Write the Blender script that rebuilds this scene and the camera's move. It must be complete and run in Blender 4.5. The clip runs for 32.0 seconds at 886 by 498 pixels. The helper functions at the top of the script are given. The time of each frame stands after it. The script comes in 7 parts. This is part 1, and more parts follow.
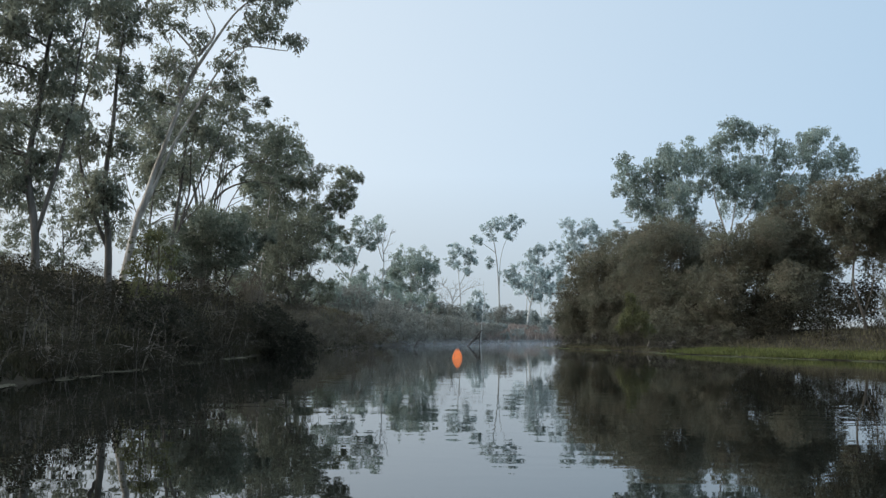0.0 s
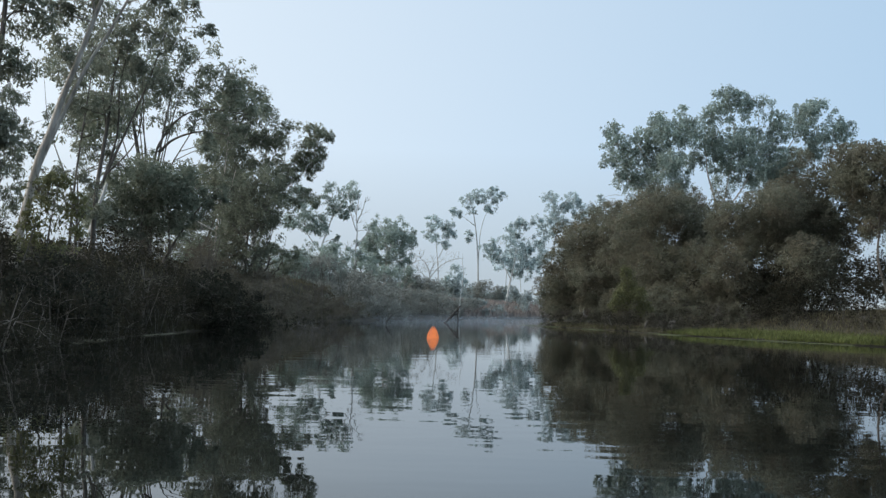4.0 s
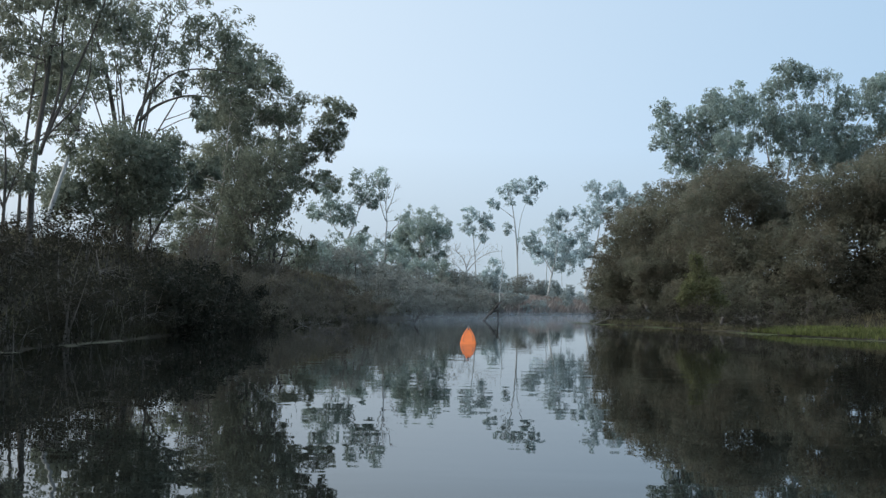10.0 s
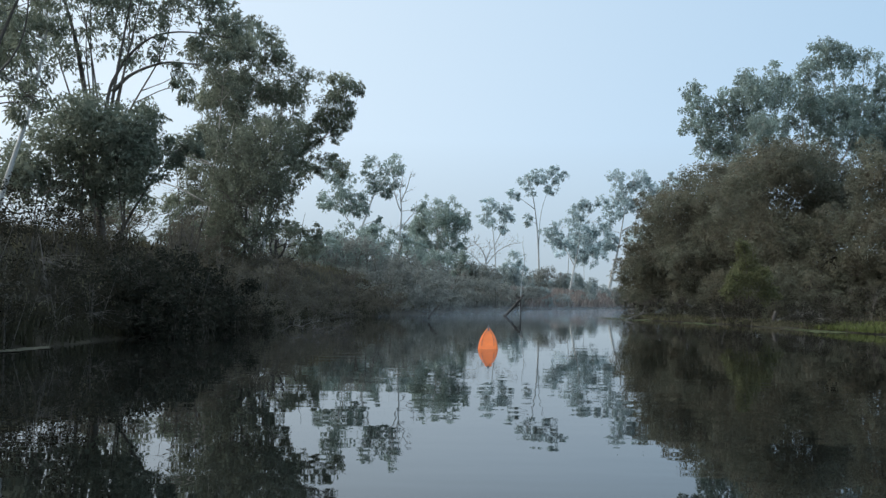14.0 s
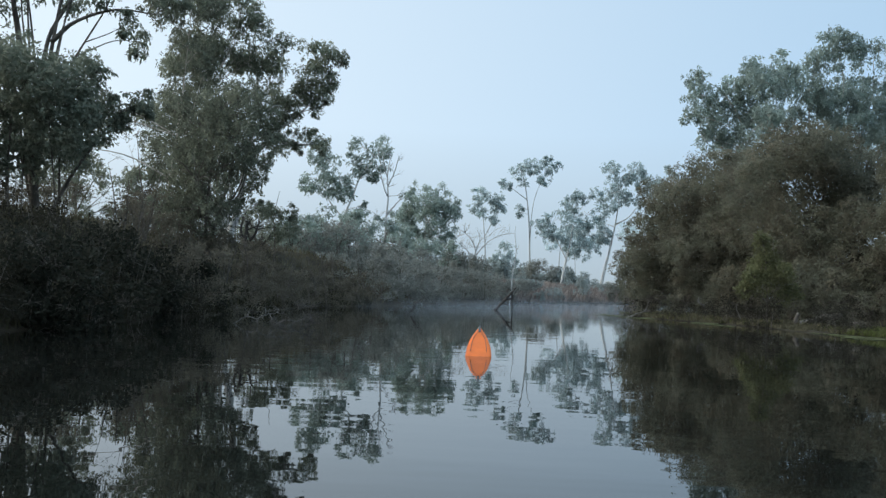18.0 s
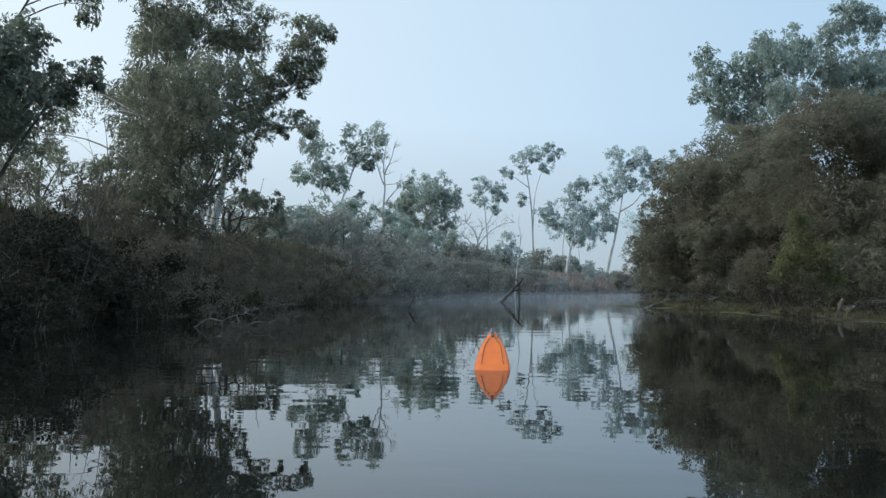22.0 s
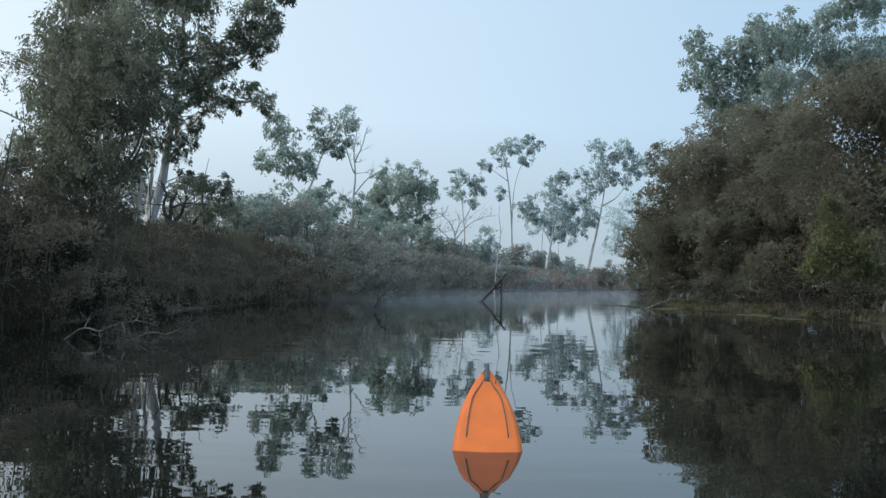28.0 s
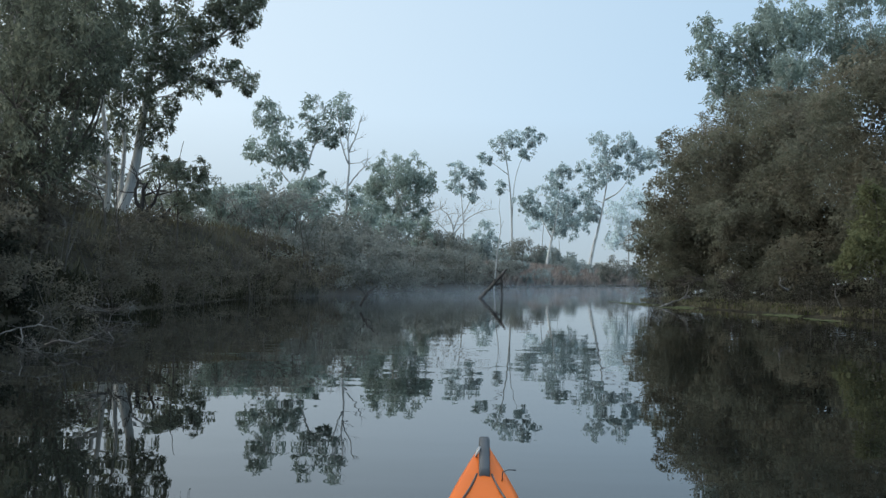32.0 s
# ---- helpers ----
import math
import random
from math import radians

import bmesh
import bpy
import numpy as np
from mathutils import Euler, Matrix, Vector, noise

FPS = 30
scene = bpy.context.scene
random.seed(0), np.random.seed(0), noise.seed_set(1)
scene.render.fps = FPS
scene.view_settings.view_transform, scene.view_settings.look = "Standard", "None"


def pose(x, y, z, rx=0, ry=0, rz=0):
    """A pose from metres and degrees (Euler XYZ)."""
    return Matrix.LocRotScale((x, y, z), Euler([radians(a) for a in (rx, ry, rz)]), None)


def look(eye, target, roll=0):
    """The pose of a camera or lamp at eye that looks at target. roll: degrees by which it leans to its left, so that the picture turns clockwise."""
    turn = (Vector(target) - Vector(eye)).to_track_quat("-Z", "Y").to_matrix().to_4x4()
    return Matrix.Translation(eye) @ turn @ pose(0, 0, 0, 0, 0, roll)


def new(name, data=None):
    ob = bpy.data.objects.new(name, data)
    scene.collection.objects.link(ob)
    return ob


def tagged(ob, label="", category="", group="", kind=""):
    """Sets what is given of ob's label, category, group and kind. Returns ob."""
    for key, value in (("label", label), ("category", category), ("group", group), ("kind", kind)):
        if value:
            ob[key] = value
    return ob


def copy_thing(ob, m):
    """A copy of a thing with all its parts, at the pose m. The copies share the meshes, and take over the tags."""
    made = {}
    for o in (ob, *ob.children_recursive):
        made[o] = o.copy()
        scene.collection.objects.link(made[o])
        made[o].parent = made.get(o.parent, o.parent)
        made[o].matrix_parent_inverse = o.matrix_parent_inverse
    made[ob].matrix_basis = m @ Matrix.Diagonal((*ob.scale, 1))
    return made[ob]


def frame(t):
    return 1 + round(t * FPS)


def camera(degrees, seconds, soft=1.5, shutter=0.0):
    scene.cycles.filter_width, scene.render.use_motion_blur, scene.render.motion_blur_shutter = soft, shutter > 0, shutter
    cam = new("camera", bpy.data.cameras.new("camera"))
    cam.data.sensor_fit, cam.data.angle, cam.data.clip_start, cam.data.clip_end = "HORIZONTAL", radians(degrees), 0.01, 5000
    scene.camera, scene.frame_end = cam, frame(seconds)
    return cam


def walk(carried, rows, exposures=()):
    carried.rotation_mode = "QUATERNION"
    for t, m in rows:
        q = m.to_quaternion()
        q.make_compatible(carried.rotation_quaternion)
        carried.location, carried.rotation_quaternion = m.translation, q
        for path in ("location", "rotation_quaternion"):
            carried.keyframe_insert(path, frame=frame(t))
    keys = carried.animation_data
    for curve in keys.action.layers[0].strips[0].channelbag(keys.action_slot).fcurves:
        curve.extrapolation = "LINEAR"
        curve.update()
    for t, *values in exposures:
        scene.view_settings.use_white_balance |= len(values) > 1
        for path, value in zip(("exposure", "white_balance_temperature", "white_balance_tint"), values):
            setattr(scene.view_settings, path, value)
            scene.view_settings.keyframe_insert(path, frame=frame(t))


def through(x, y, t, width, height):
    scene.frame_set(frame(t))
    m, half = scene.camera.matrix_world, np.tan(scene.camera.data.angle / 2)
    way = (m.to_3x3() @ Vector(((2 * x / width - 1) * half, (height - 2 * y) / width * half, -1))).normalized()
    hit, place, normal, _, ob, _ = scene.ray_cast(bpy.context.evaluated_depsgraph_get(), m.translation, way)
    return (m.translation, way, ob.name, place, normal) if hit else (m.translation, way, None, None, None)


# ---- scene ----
# ---------------------------------------------------------------- camera
cam = camera(48.55, 32.0, soft=1.4)
PATH = [
    (0.0, 0.001, 0.000, 0.804, 4.93, -0.55, -0.23),
    (0.5, 0.016, 0.690, 0.801, 4.01, -0.40, -0.23),
    (1.0, 0.038, 1.374, 0.797, 3.55, -0.38, -0.28),
    (1.5, 0.061, 2.044, 0.790, 3.64, -0.13, -0.29),
    (2.0, 0.092, 2.704, 0.795, 3.84, -0.66, -0.53),
    (2.5, 0.112, 3.351, 0.794, 3.90, -0.85, -1.09),
    (3.0, 0.116, 3.988, 0.799, 3.78, -1.25, -1.44),
    (3.5, 0.124, 4.621, 0.795, 3.63, -1.44, -1.62),
    (5.5, 0.137, 7.074, 0.781, 3.45, -1.11, -0.91),
    (6.0, 0.148, 7.653, 0.794, 3.50, -0.94, -0.60),
    (6.5, 0.175, 8.196, 0.792, 3.56, -0.85, -0.23),
    (7.0, 0.212, 8.717, 0.795, 3.58, -0.89, -0.01),
    (7.5, 0.227, 9.223, 0.797, 3.62, -0.84, 0.02),
    (8.0, 0.231, 9.731, 0.790, 3.62, -0.84, 0.21),
    (8.5, 0.233, 10.253, 0.796, 3.55, -1.02, 0.32),
    (9.0, 0.251, 10.800, 0.789, 3.47, -1.13, 0.45),
    (9.5, 0.278, 11.367, 0.796, 3.36, -1.12, 0.53),
    (10.0, 0.311, 11.936, 0.789, 3.28, -0.91, 0.66),
    (10.5, 0.343, 12.497, 0.785, 3.21, -0.80, 0.83),
    (11.0, 0.369, 13.044, 0.789, 3.15, -0.52, 1.04),
    (11.5, 0.386, 13.573, 0.791, 3.15, -0.34, 1.29),
    (12.0, 0.397, 14.089, 0.793, 3.12, -0.64, 1.49),
    (12.5, 0.394, 14.591, 0.792, 3.07, -0.66, 1.61),
    (13.0, 0.376, 15.082, 0.788, 3.07, -0.60, 1.72),
    (13.5, 0.370, 15.562, 0.804, 2.99, -0.66, 1.80),
    (15.5, 0.374, 17.456, 0.801, 2.83, -0.80, 1.70),
    (16.0, 0.381, 17.912, 0.798, 2.73, -1.15, 1.35),
    (16.5, 0.385, 18.360, 0.799, 2.65, -1.23, 1.26),
    (17.0, 0.383, 18.806, 0.797, 2.59, -1.52, 1.18),
    (17.5, 0.383, 19.250, 0.807, 2.50, -1.82, 1.14),
    (18.0, 0.373, 19.697, 0.812, 2.42, -2.04, 1.13),
    (18.5, 0.346, 20.139, 0.810, 2.38, -1.82, 1.10),
    (19.0, 0.323, 20.575, 0.803, 2.33, -1.30, 1.16),
    (19.5, 0.338, 21.001, 0.801, 2.23, -1.42, 1.14),
    (20.0, 0.347, 21.415, 0.806, 2.11, -1.44, 1.17),
    (20.5, 0.348, 21.814, 0.802, 2.07, -1.23, 1.19),
    (21.0, 0.346, 22.205, 0.807, 2.05, -0.95, 1.20),
    (21.5, 0.339, 22.588, 0.806, 2.02, -0.98, 1.21),
    (22.0, 0.332, 22.968, 0.806, 1.97, -0.79, 1.25),
    (22.5, 0.330, 23.357, 0.805, 1.93, -0.77, 1.28),
    (23.0, 0.336, 23.748, 0.807, 1.91, -0.43, 1.32),
    (23.5, 0.346, 24.139, 0.807, 1.89, -0.33, 1.29),
    (24.0, 0.359, 24.523, 0.809, 1.92, -0.56, 1.15),
    (24.5, 0.377, 24.899, 0.816, 1.85, -1.21, 0.90),
    (25.0, 0.400, 25.271, 0.796, 1.82, -1.28, 0.68),
    (25.5, 0.383, 25.636, 0.817, 1.79, -1.08, 0.45),
    (27.5, 0.360, 27.091, 0.810, 1.78, -0.69, 0.04),
    (28.0, 0.368, 27.454, 0.810, 1.78, -1.01, -0.11),
    (28.5, 0.368, 27.808, 0.809, 1.64, -1.12, -0.22),
    (29.0, 0.371, 28.155, 0.809, 1.53, -1.23, -0.26),
    (29.5, 0.379, 28.498, 0.806, 1.45, -1.36, -0.29),
    (30.0, 0.382, 28.842, 0.804, 1.43, -1.28, -0.35),
    (30.5, 0.379, 29.173, 0.803, 1.46, -1.16, -0.31),
    (31.0, 0.383, 29.486, 0.800, 1.55, -1.27, -0.24),
    (31.5, 0.419, 29.767, 0.804, 1.55, -1.31, -0.19),
    (32.0, 0.490, 30.014, 0.806, 1.51, -1.22, -0.14),
]
walk(cam, [(t, pose(x, y, z, 90 + pitch, roll, yaw)) for t, x, y, z, pitch, roll, yaw in PATH],
     exposures=[(0, 0.0, 6800, 10), (5, 0.0, 6620, 9.5), (9, 0.0, 6480, 9), (16, 0.0, 6420, 7), (32, 0.0, 6420, 6)])

# ---------------------------------------------------------------- light
SUN_AZ, SUN_EL = -78.0, 28.0          # degrees left of the river's course, and above the horizon
world = bpy.data.worlds.new("morning_sky")
scene.world = world
world.use_nodes = True
wn, wl = world.node_tree.nodes, world.node_tree.links
wn.clear()
sky = wn.new("ShaderNodeTexSky")
sky.sky_type, sky.sun_disc = "NISHITA", False
sky.sun_elevation, sky.sun_rotation = radians(SUN_EL), radians(SUN_AZ)
sky.air_density, sky.dust_density, sky.ozone_density = 1.0, 4.0, 2.0
coord = wn.new("ShaderNodeTexCoord")
sep = wn.new("ShaderNodeSeparateXYZ")
wl.new(coord.outputs["Generated"], sep.inputs[0])
ramp = wn.new("ShaderNodeMapRange")      # morning fog thins with height
ramp.inputs["From Min"].default_value, ramp.inputs["From Max"].default_value = 0.0, 0.55
ramp.inputs["To Min"].default_value, ramp.inputs["To Max"].default_value = 0.92, 0.8
wl.new(sep.outputs["Z"], ramp.inputs["Value"])
side = wn.new("ShaderNodeMapRange")      # and glows towards the sun's side
side.inputs["From Min"].default_value, side.inputs["From Max"].default_value = 0.45, -0.6
side.inputs["To Min"].default_value, side.inputs["To Max"].default_value = 0.0, 1.0
wl.new(sep.outputs["X"], side.inputs["Value"])
fogc = wn.new("ShaderNodeMix")
fogc.data_type = "RGBA"
fogc.inputs["A"].default_value = (4.9, 7.0, 9.4, 1)
fogc.inputs["B"].default_value = (9.6, 10.6, 11.6, 1)
wl.new(side.outputs[0], fogc.inputs["Factor"])
mixw = wn.new("ShaderNodeMix")
mixw.data_type = "RGBA"
wl.new(ramp.outputs[0], mixw.inputs["Factor"])
wl.new(sky.outputs[0], mixw.inputs["A"])
wl.new(fogc.outputs["Result"], mixw.inputs["B"])
low = wn.new("ShaderNodeMapRange")       # thicker, greyer fog near the ground
low.inputs["From Min"].default_value, low.inputs["From Max"].default_value = 0.0, 0.16
low.inputs["To Min"].default_value, low.inputs["To Max"].default_value = 0.0, 1.0
wl.new(sep.outputs["Z"], low.inputs["Value"])
grey = wn.new("ShaderNodeMix")
grey.data_type = "RGBA"
grey.inputs["A"].default_value = (4.5, 5.35, 6.05, 1)
wl.new(low.outputs[0], grey.inputs["Factor"])
wl.new(mixw.outputs["Result"], grey.inputs["B"])
bg = wn.new("ShaderNodeBackground")
bg.inputs["Strength"].default_value = 0.1
high = wn.new("ShaderNodeMapRange")      # a veiled sky is brightest overhead
high.interpolation_type = "SMOOTHSTEP"
high.inputs["From Min"].default_value, high.inputs["From Max"].default_value = 0.34, 0.95
high.inputs["To Min"].default_value, high.inputs["To Max"].default_value = 1.0, 2.3
wl.new(sep.outputs["Z"], high.inputs["Value"])
lift = wn.new("ShaderNodeVectorMath")
lift.operation = "SCALE"
wl.new(grey.outputs["Result"], lift.inputs[0])
wl.new(high.outputs[0], lift.inputs["Scale"])
wl.new(lift.outputs[0], bg.inputs["Color"])
wout = wn.new("ShaderNodeOutputWorld")
wl.new(bg.outputs[0], wout.inputs["Surface"])

sun = new("sun", bpy.data.lights.new("sun", "SUN"))
sun.data.energy, sun.data.angle, sun.data.color = 3.1, radians(55), (1.0, 0.95, 0.87)   # veiled by fog
sun_from = Vector((math.sin(radians(SUN_AZ)) * math.cos(radians(SUN_EL)), math.cos(radians(SUN_AZ)) * math.cos(radians(SUN_EL)), math.sin(radians(SUN_EL))))
sun.matrix_world = look(sun_from * 200, (0, 0, 0))
scene.view_settings.exposure = 0.0


# ---------------------------------------------------------------- materials
def material(name, rough=0.8):
    m = bpy.data.materials.new(name)
    m.use_nodes = True
    b = m.node_tree.nodes["Principled BSDF"]
    b.inputs["Roughness"].default_value = rough
    return m, m.node_tree.nodes, m.node_tree.links, b


def ramp_node(nodes, stops):
    r = nodes.new("ShaderNodeValToRGB")
    e = r.color_ramp.elements
    while len(e) < len(stops):
        e.new(0.5)
    for el, (p, c) in zip(e, stops):
        el.position, el.color = p, (*c, 1)
    return r


def leaf_material(name, dark, mid, light, through=0.58, rough=0.6, spec=0.18, swing=0.25, tips=0.0, tip=(0.2, 0.16, 0.1)):
    """Leaves: each its own tint, boughs lighter or darker by swing, some boughs browned at the tips; some light comes through."""
    m, n, l, b = material(name, rough)
    geo = n.new("ShaderNodeNewGeometry")
    r = ramp_node(n, [(0.0, dark), (0.55, mid), (1.0, light)])
    l.new(geo.outputs["Random Per Island"], r.inputs[0])
    co = n.new("ShaderNodeTexCoord")
    big = n.new("ShaderNodeTexNoise")
    big.inputs["Scale"].default_value = 0.6
    l.new(co.outputs["Object"], big.inputs["Vector"])
    hs = n.new("ShaderNodeHueSaturation")
    mr = n.new("ShaderNodeMapRange")
    mr.inputs["From Min"].default_value, mr.inputs["From Max"].default_value = 0.3, 0.7
    mr.inputs["To Min"].default_value, mr.inputs["To Max"].default_value = 1 - swing, 1 + swing
    l.new(big.outputs["Fac"], mr.inputs["Value"])
    l.new(mr.outputs[0], hs.inputs["Value"])
    young = n.new("ShaderNodeTexNoise")
    young.inputs["Scale"].default_value, young.inputs["Detail"].default_value = 0.9, 3
    l.new(co.outputs["Object"], young.inputs["Vector"])
    yr = n.new("ShaderNodeMapRange")
    yr.inputs["From Min"].default_value, yr.inputs["From Max"].default_value = 0.45, 0.65
    yr.inputs["To Min"].default_value, yr.inputs["To Max"].default_value = 0.0, tips
    l.new(young.outputs["Fac"], yr.inputs["Value"])
    mt = n.new("ShaderNodeMix")
    mt.data_type = "RGBA"
    mt.inputs["B"].default_value = (*tip, 1)
    l.new(yr.outputs[0], mt.inputs["Factor"])
    l.new(r.outputs[0], mt.inputs["A"])
    l.new(mt.outputs["Result"], hs.inputs["Color"])
    l.new(hs.outputs[0], b.inputs["Base Color"])
    b.inputs["Specular IOR Level"].default_value = spec
    tr = n.new("ShaderNodeBsdfTranslucent")
    l.new(hs.outputs[0], tr.inputs["Color"])
    mx = n.new("ShaderNodeMixShader")
    mx.inputs[0].default_value = through
    l.new(b.outputs[0], mx.inputs[1])
    l.new(tr.outputs[0], mx.inputs[2])
    l.new(mx.outputs[0], n["Material Output"].inputs["Surface"])
    return m


def bark_material(name, pale, mid, dark, scale=6.0):
    """Bark: long streaks up the stem, blotches, fine relief."""
    m, n, l, b = material(name, 0.85)
    co = n.new("ShaderNodeTexCoord")
    mp = n.new("ShaderNodeMapping")
    mp.inputs["Scale"].default_value = (scale, scale, scale * 0.18)
    l.new(co.outputs["Object"], mp.inputs["Vector"])
    no = n.new("ShaderNodeTexNoise")
    no.inputs["Scale"].default_value, no.inputs["Detail"].default_value, no.inputs["Roughness"].default_value = 1.0, 6, 0.65
    l.new(mp.outputs[0], no.inputs["Vector"])
    r = ramp_node(n, [(0.3, dark), (0.5, mid), (0.68, pale)])
    l.new(no.outputs["Fac"], r.inputs[0])
    l.new(r.outputs[0], b.inputs["Base Color"])
    bp = n.new("ShaderNodeBump")
    bp.inputs["Strength"].default_value, bp.inputs["Distance"].default_value = 0.5, 0.02
    l.new(no.outputs["Fac"], bp.inputs["Height"])
    l.new(bp.outputs[0], b.inputs["Normal"])
    return m


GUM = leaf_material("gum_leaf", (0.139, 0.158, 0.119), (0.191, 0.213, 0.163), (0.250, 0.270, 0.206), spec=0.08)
# darker copy of the gum leaf, with shade put into the colour
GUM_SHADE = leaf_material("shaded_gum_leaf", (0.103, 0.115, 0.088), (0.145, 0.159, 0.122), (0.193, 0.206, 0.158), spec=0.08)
GUM_NEAR = leaf_material("near_gum_leaf", (0.150, 0.166, 0.132), (0.205, 0.224, 0.180), (0.262, 0.280, 0.222), spec=0.1)
GUM_DARK = leaf_material("dense_gum_leaf", (0.138, 0.160, 0.124), (0.198, 0.222, 0.174), (0.260, 0.283, 0.222), spec=0.1)
# haze is put into these leaf colours: paler and bluer with distance
GUM_HAZE_LIGHT = leaf_material("light_haze_gum_leaf", (0.205, 0.262, 0.236), (0.272, 0.332, 0.300), (0.338, 0.396, 0.356), spec=0.06)
GUM_HAZE_MID = leaf_material("mid_haze_gum_leaf", (0.340, 0.418, 0.418), (0.398, 0.476, 0.476), (0.455, 0.530, 0.528), spec=0.04)
GUM_HAZE_DEEP = leaf_material("deep_haze_gum_leaf", (0.50, 0.59, 0.61), (0.57, 0.66, 0.68), (0.64, 0.72, 0.74), spec=0.04)
PAPER = leaf_material("paperbark_leaf", (0.127, 0.133, 0.102), (0.148, 0.152, 0.116), (0.171, 0.172, 0.131), 0.5, 0.8, 0.05, 0.38, 0.6, (0.186, 0.161, 0.122))
LIME = leaf_material("young_leaf", (0.098, 0.108, 0.058), (0.142, 0.150, 0.080), (0.188, 0.192, 0.104), 0.5, 0.8, 0.05)
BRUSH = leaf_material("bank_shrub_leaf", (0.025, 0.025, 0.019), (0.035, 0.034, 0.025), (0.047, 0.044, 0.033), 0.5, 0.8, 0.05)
# shrub leaf again, lightened for the haze over the middle bank
BRUSH_HAZE_LIGHT = leaf_material("light_haze_shrub_leaf", (0.110, 0.104, 0.082), (0.142, 0.132, 0.104), (0.178, 0.162, 0.127), 0.55, 0.8, 0.05, 0.35)
# near-black leaf: the shade under the bank trees is put into its colour
THICKET_SHADE = leaf_material("thicket_shade_leaf", (0.020, 0.022, 0.017), (0.031, 0.033, 0.025), (0.048, 0.048, 0.036), 0.3, 0.8, 0.05)
# farther shrubs: the leaf colour is paled more to stand for thicker haze
BRUSH_HAZE_MID = leaf_material("mid_haze_shrub_leaf", (0.172, 0.183, 0.166), (0.218, 0.228, 0.207), (0.265, 0.273, 0.246), 0.5, spec=0.05)
BRUSH_HAZE_DEEP = leaf_material("deep_haze_shrub_leaf", (0.225, 0.265, 0.262), (0.262, 0.302, 0.295), (0.30, 0.337, 0.325), 0.5, spec=0.05)
GRASS = leaf_material("bank_grass", (0.060, 0.072, 0.024), (0.098, 0.114, 0.036), (0.150, 0.160, 0.058), 0.35)
SEDGE = leaf_material("dark_sedge", (0.026, 0.026, 0.017), (0.042, 0.042, 0.027), (0.062, 0.059, 0.038), 0.3, 0.9, 0.03)
RUST = leaf_material("rust_grass", (0.19, 0.16, 0.145), (0.235, 0.20, 0.18), (0.28, 0.245, 0.22), 0.4)
DRY = leaf_material("dry_grass", (0.075, 0.069, 0.046), (0.112, 0.103, 0.069), (0.155, 0.142, 0.094), 0.3, 0.9, 0.03)
BARK = bark_material("gum_bark", (0.55, 0.52, 0.47), (0.36, 0.33, 0.29), (0.16, 0.14, 0.12))
BARK_DARK = bark_material("dark_bark", (0.16, 0.14, 0.12), (0.09, 0.08, 0.068), (0.045, 0.04, 0.034))
BARK_PALE = bark_material("white_bark", (0.66, 0.66, 0.64), (0.52, 0.52, 0.50), (0.28, 0.275, 0.27))
# far trunks and dead wood: haze lightens the bark colour itself
BARK_MIST = bark_material("hazed_bark", (0.48, 0.49, 0.48), (0.38, 0.39, 0.385), (0.27, 0.28, 0.28))
DEADWOOD = bark_material("weathered_wood", (0.20, 0.19, 0.178), (0.115, 0.108, 0.10), (0.048, 0.045, 0.042), 14.0)
DRIFT = bark_material("drift_wood", (0.12, 0.11, 0.10), (0.075, 0.069, 0.063), (0.032, 0.030, 0.027), 14.0)
WOODBROWN = bark_material("old_log_wood", (0.12, 0.105, 0.09), (0.08, 0.07, 0.06), (0.06, 0.05, 0.042), 9.0)
WETWOOD = bark_material("wet_wood", (0.07, 0.06, 0.055), (0.045, 0.04, 0.036), (0.02, 0.018, 0.016), 10.0)


def water_material():
    m, n, l, b = material("river_water", 0.004)
    b.inputs["Base Color"].default_value = (0.006, 0.007, 0.006, 1)
    b.inputs["IOR"].default_value = 1.333
    co = n.new("ShaderNodeTexCoord")
    mp = n.new("ShaderNodeMapping")
    mp.inputs["Scale"].default_value = (0.42, 1.0, 1.0)
    l.new(co.outputs["Object"], mp.inputs["Vector"])
    fine = n.new("ShaderNodeTexNoise")
    fine.inputs["Scale"].default_value, fine.inputs["Detail"].default_value, fine.inputs["Roughness"].default_value = 1.9, 2, 0.42
    l.new(mp.outputs[0], fine.inputs["Vector"])
    wide = n.new("ShaderNodeTexNoise")
    wide.inputs["Scale"].default_value, wide.inputs["Detail"].default_value = 0.12, 1
    l.new(co.outputs["Object"], wide.inputs["Vector"])
    calm = n.new("ShaderNodeMapRange")          # breeze patches between calm water
    calm.inputs["From Min"].default_value, calm.inputs["From Max"].default_value = 0.38, 0.62
    calm.inputs["To Min"].default_value, calm.inputs["To Max"].default_value = 0.35, 1.0
    l.new(wide.outputs["Fac"], calm.inputs["Value"])
    bp = n.new("ShaderNodeBump")
    bp.inputs["Distance"].default_value = 0.0036
    l.new(calm.outputs[0], bp.inputs["Strength"])
    l.new(fine.outputs["Fac"], bp.inputs["Height"])
    l.new(bp.outputs[0], b.inputs["Normal"])
    return m


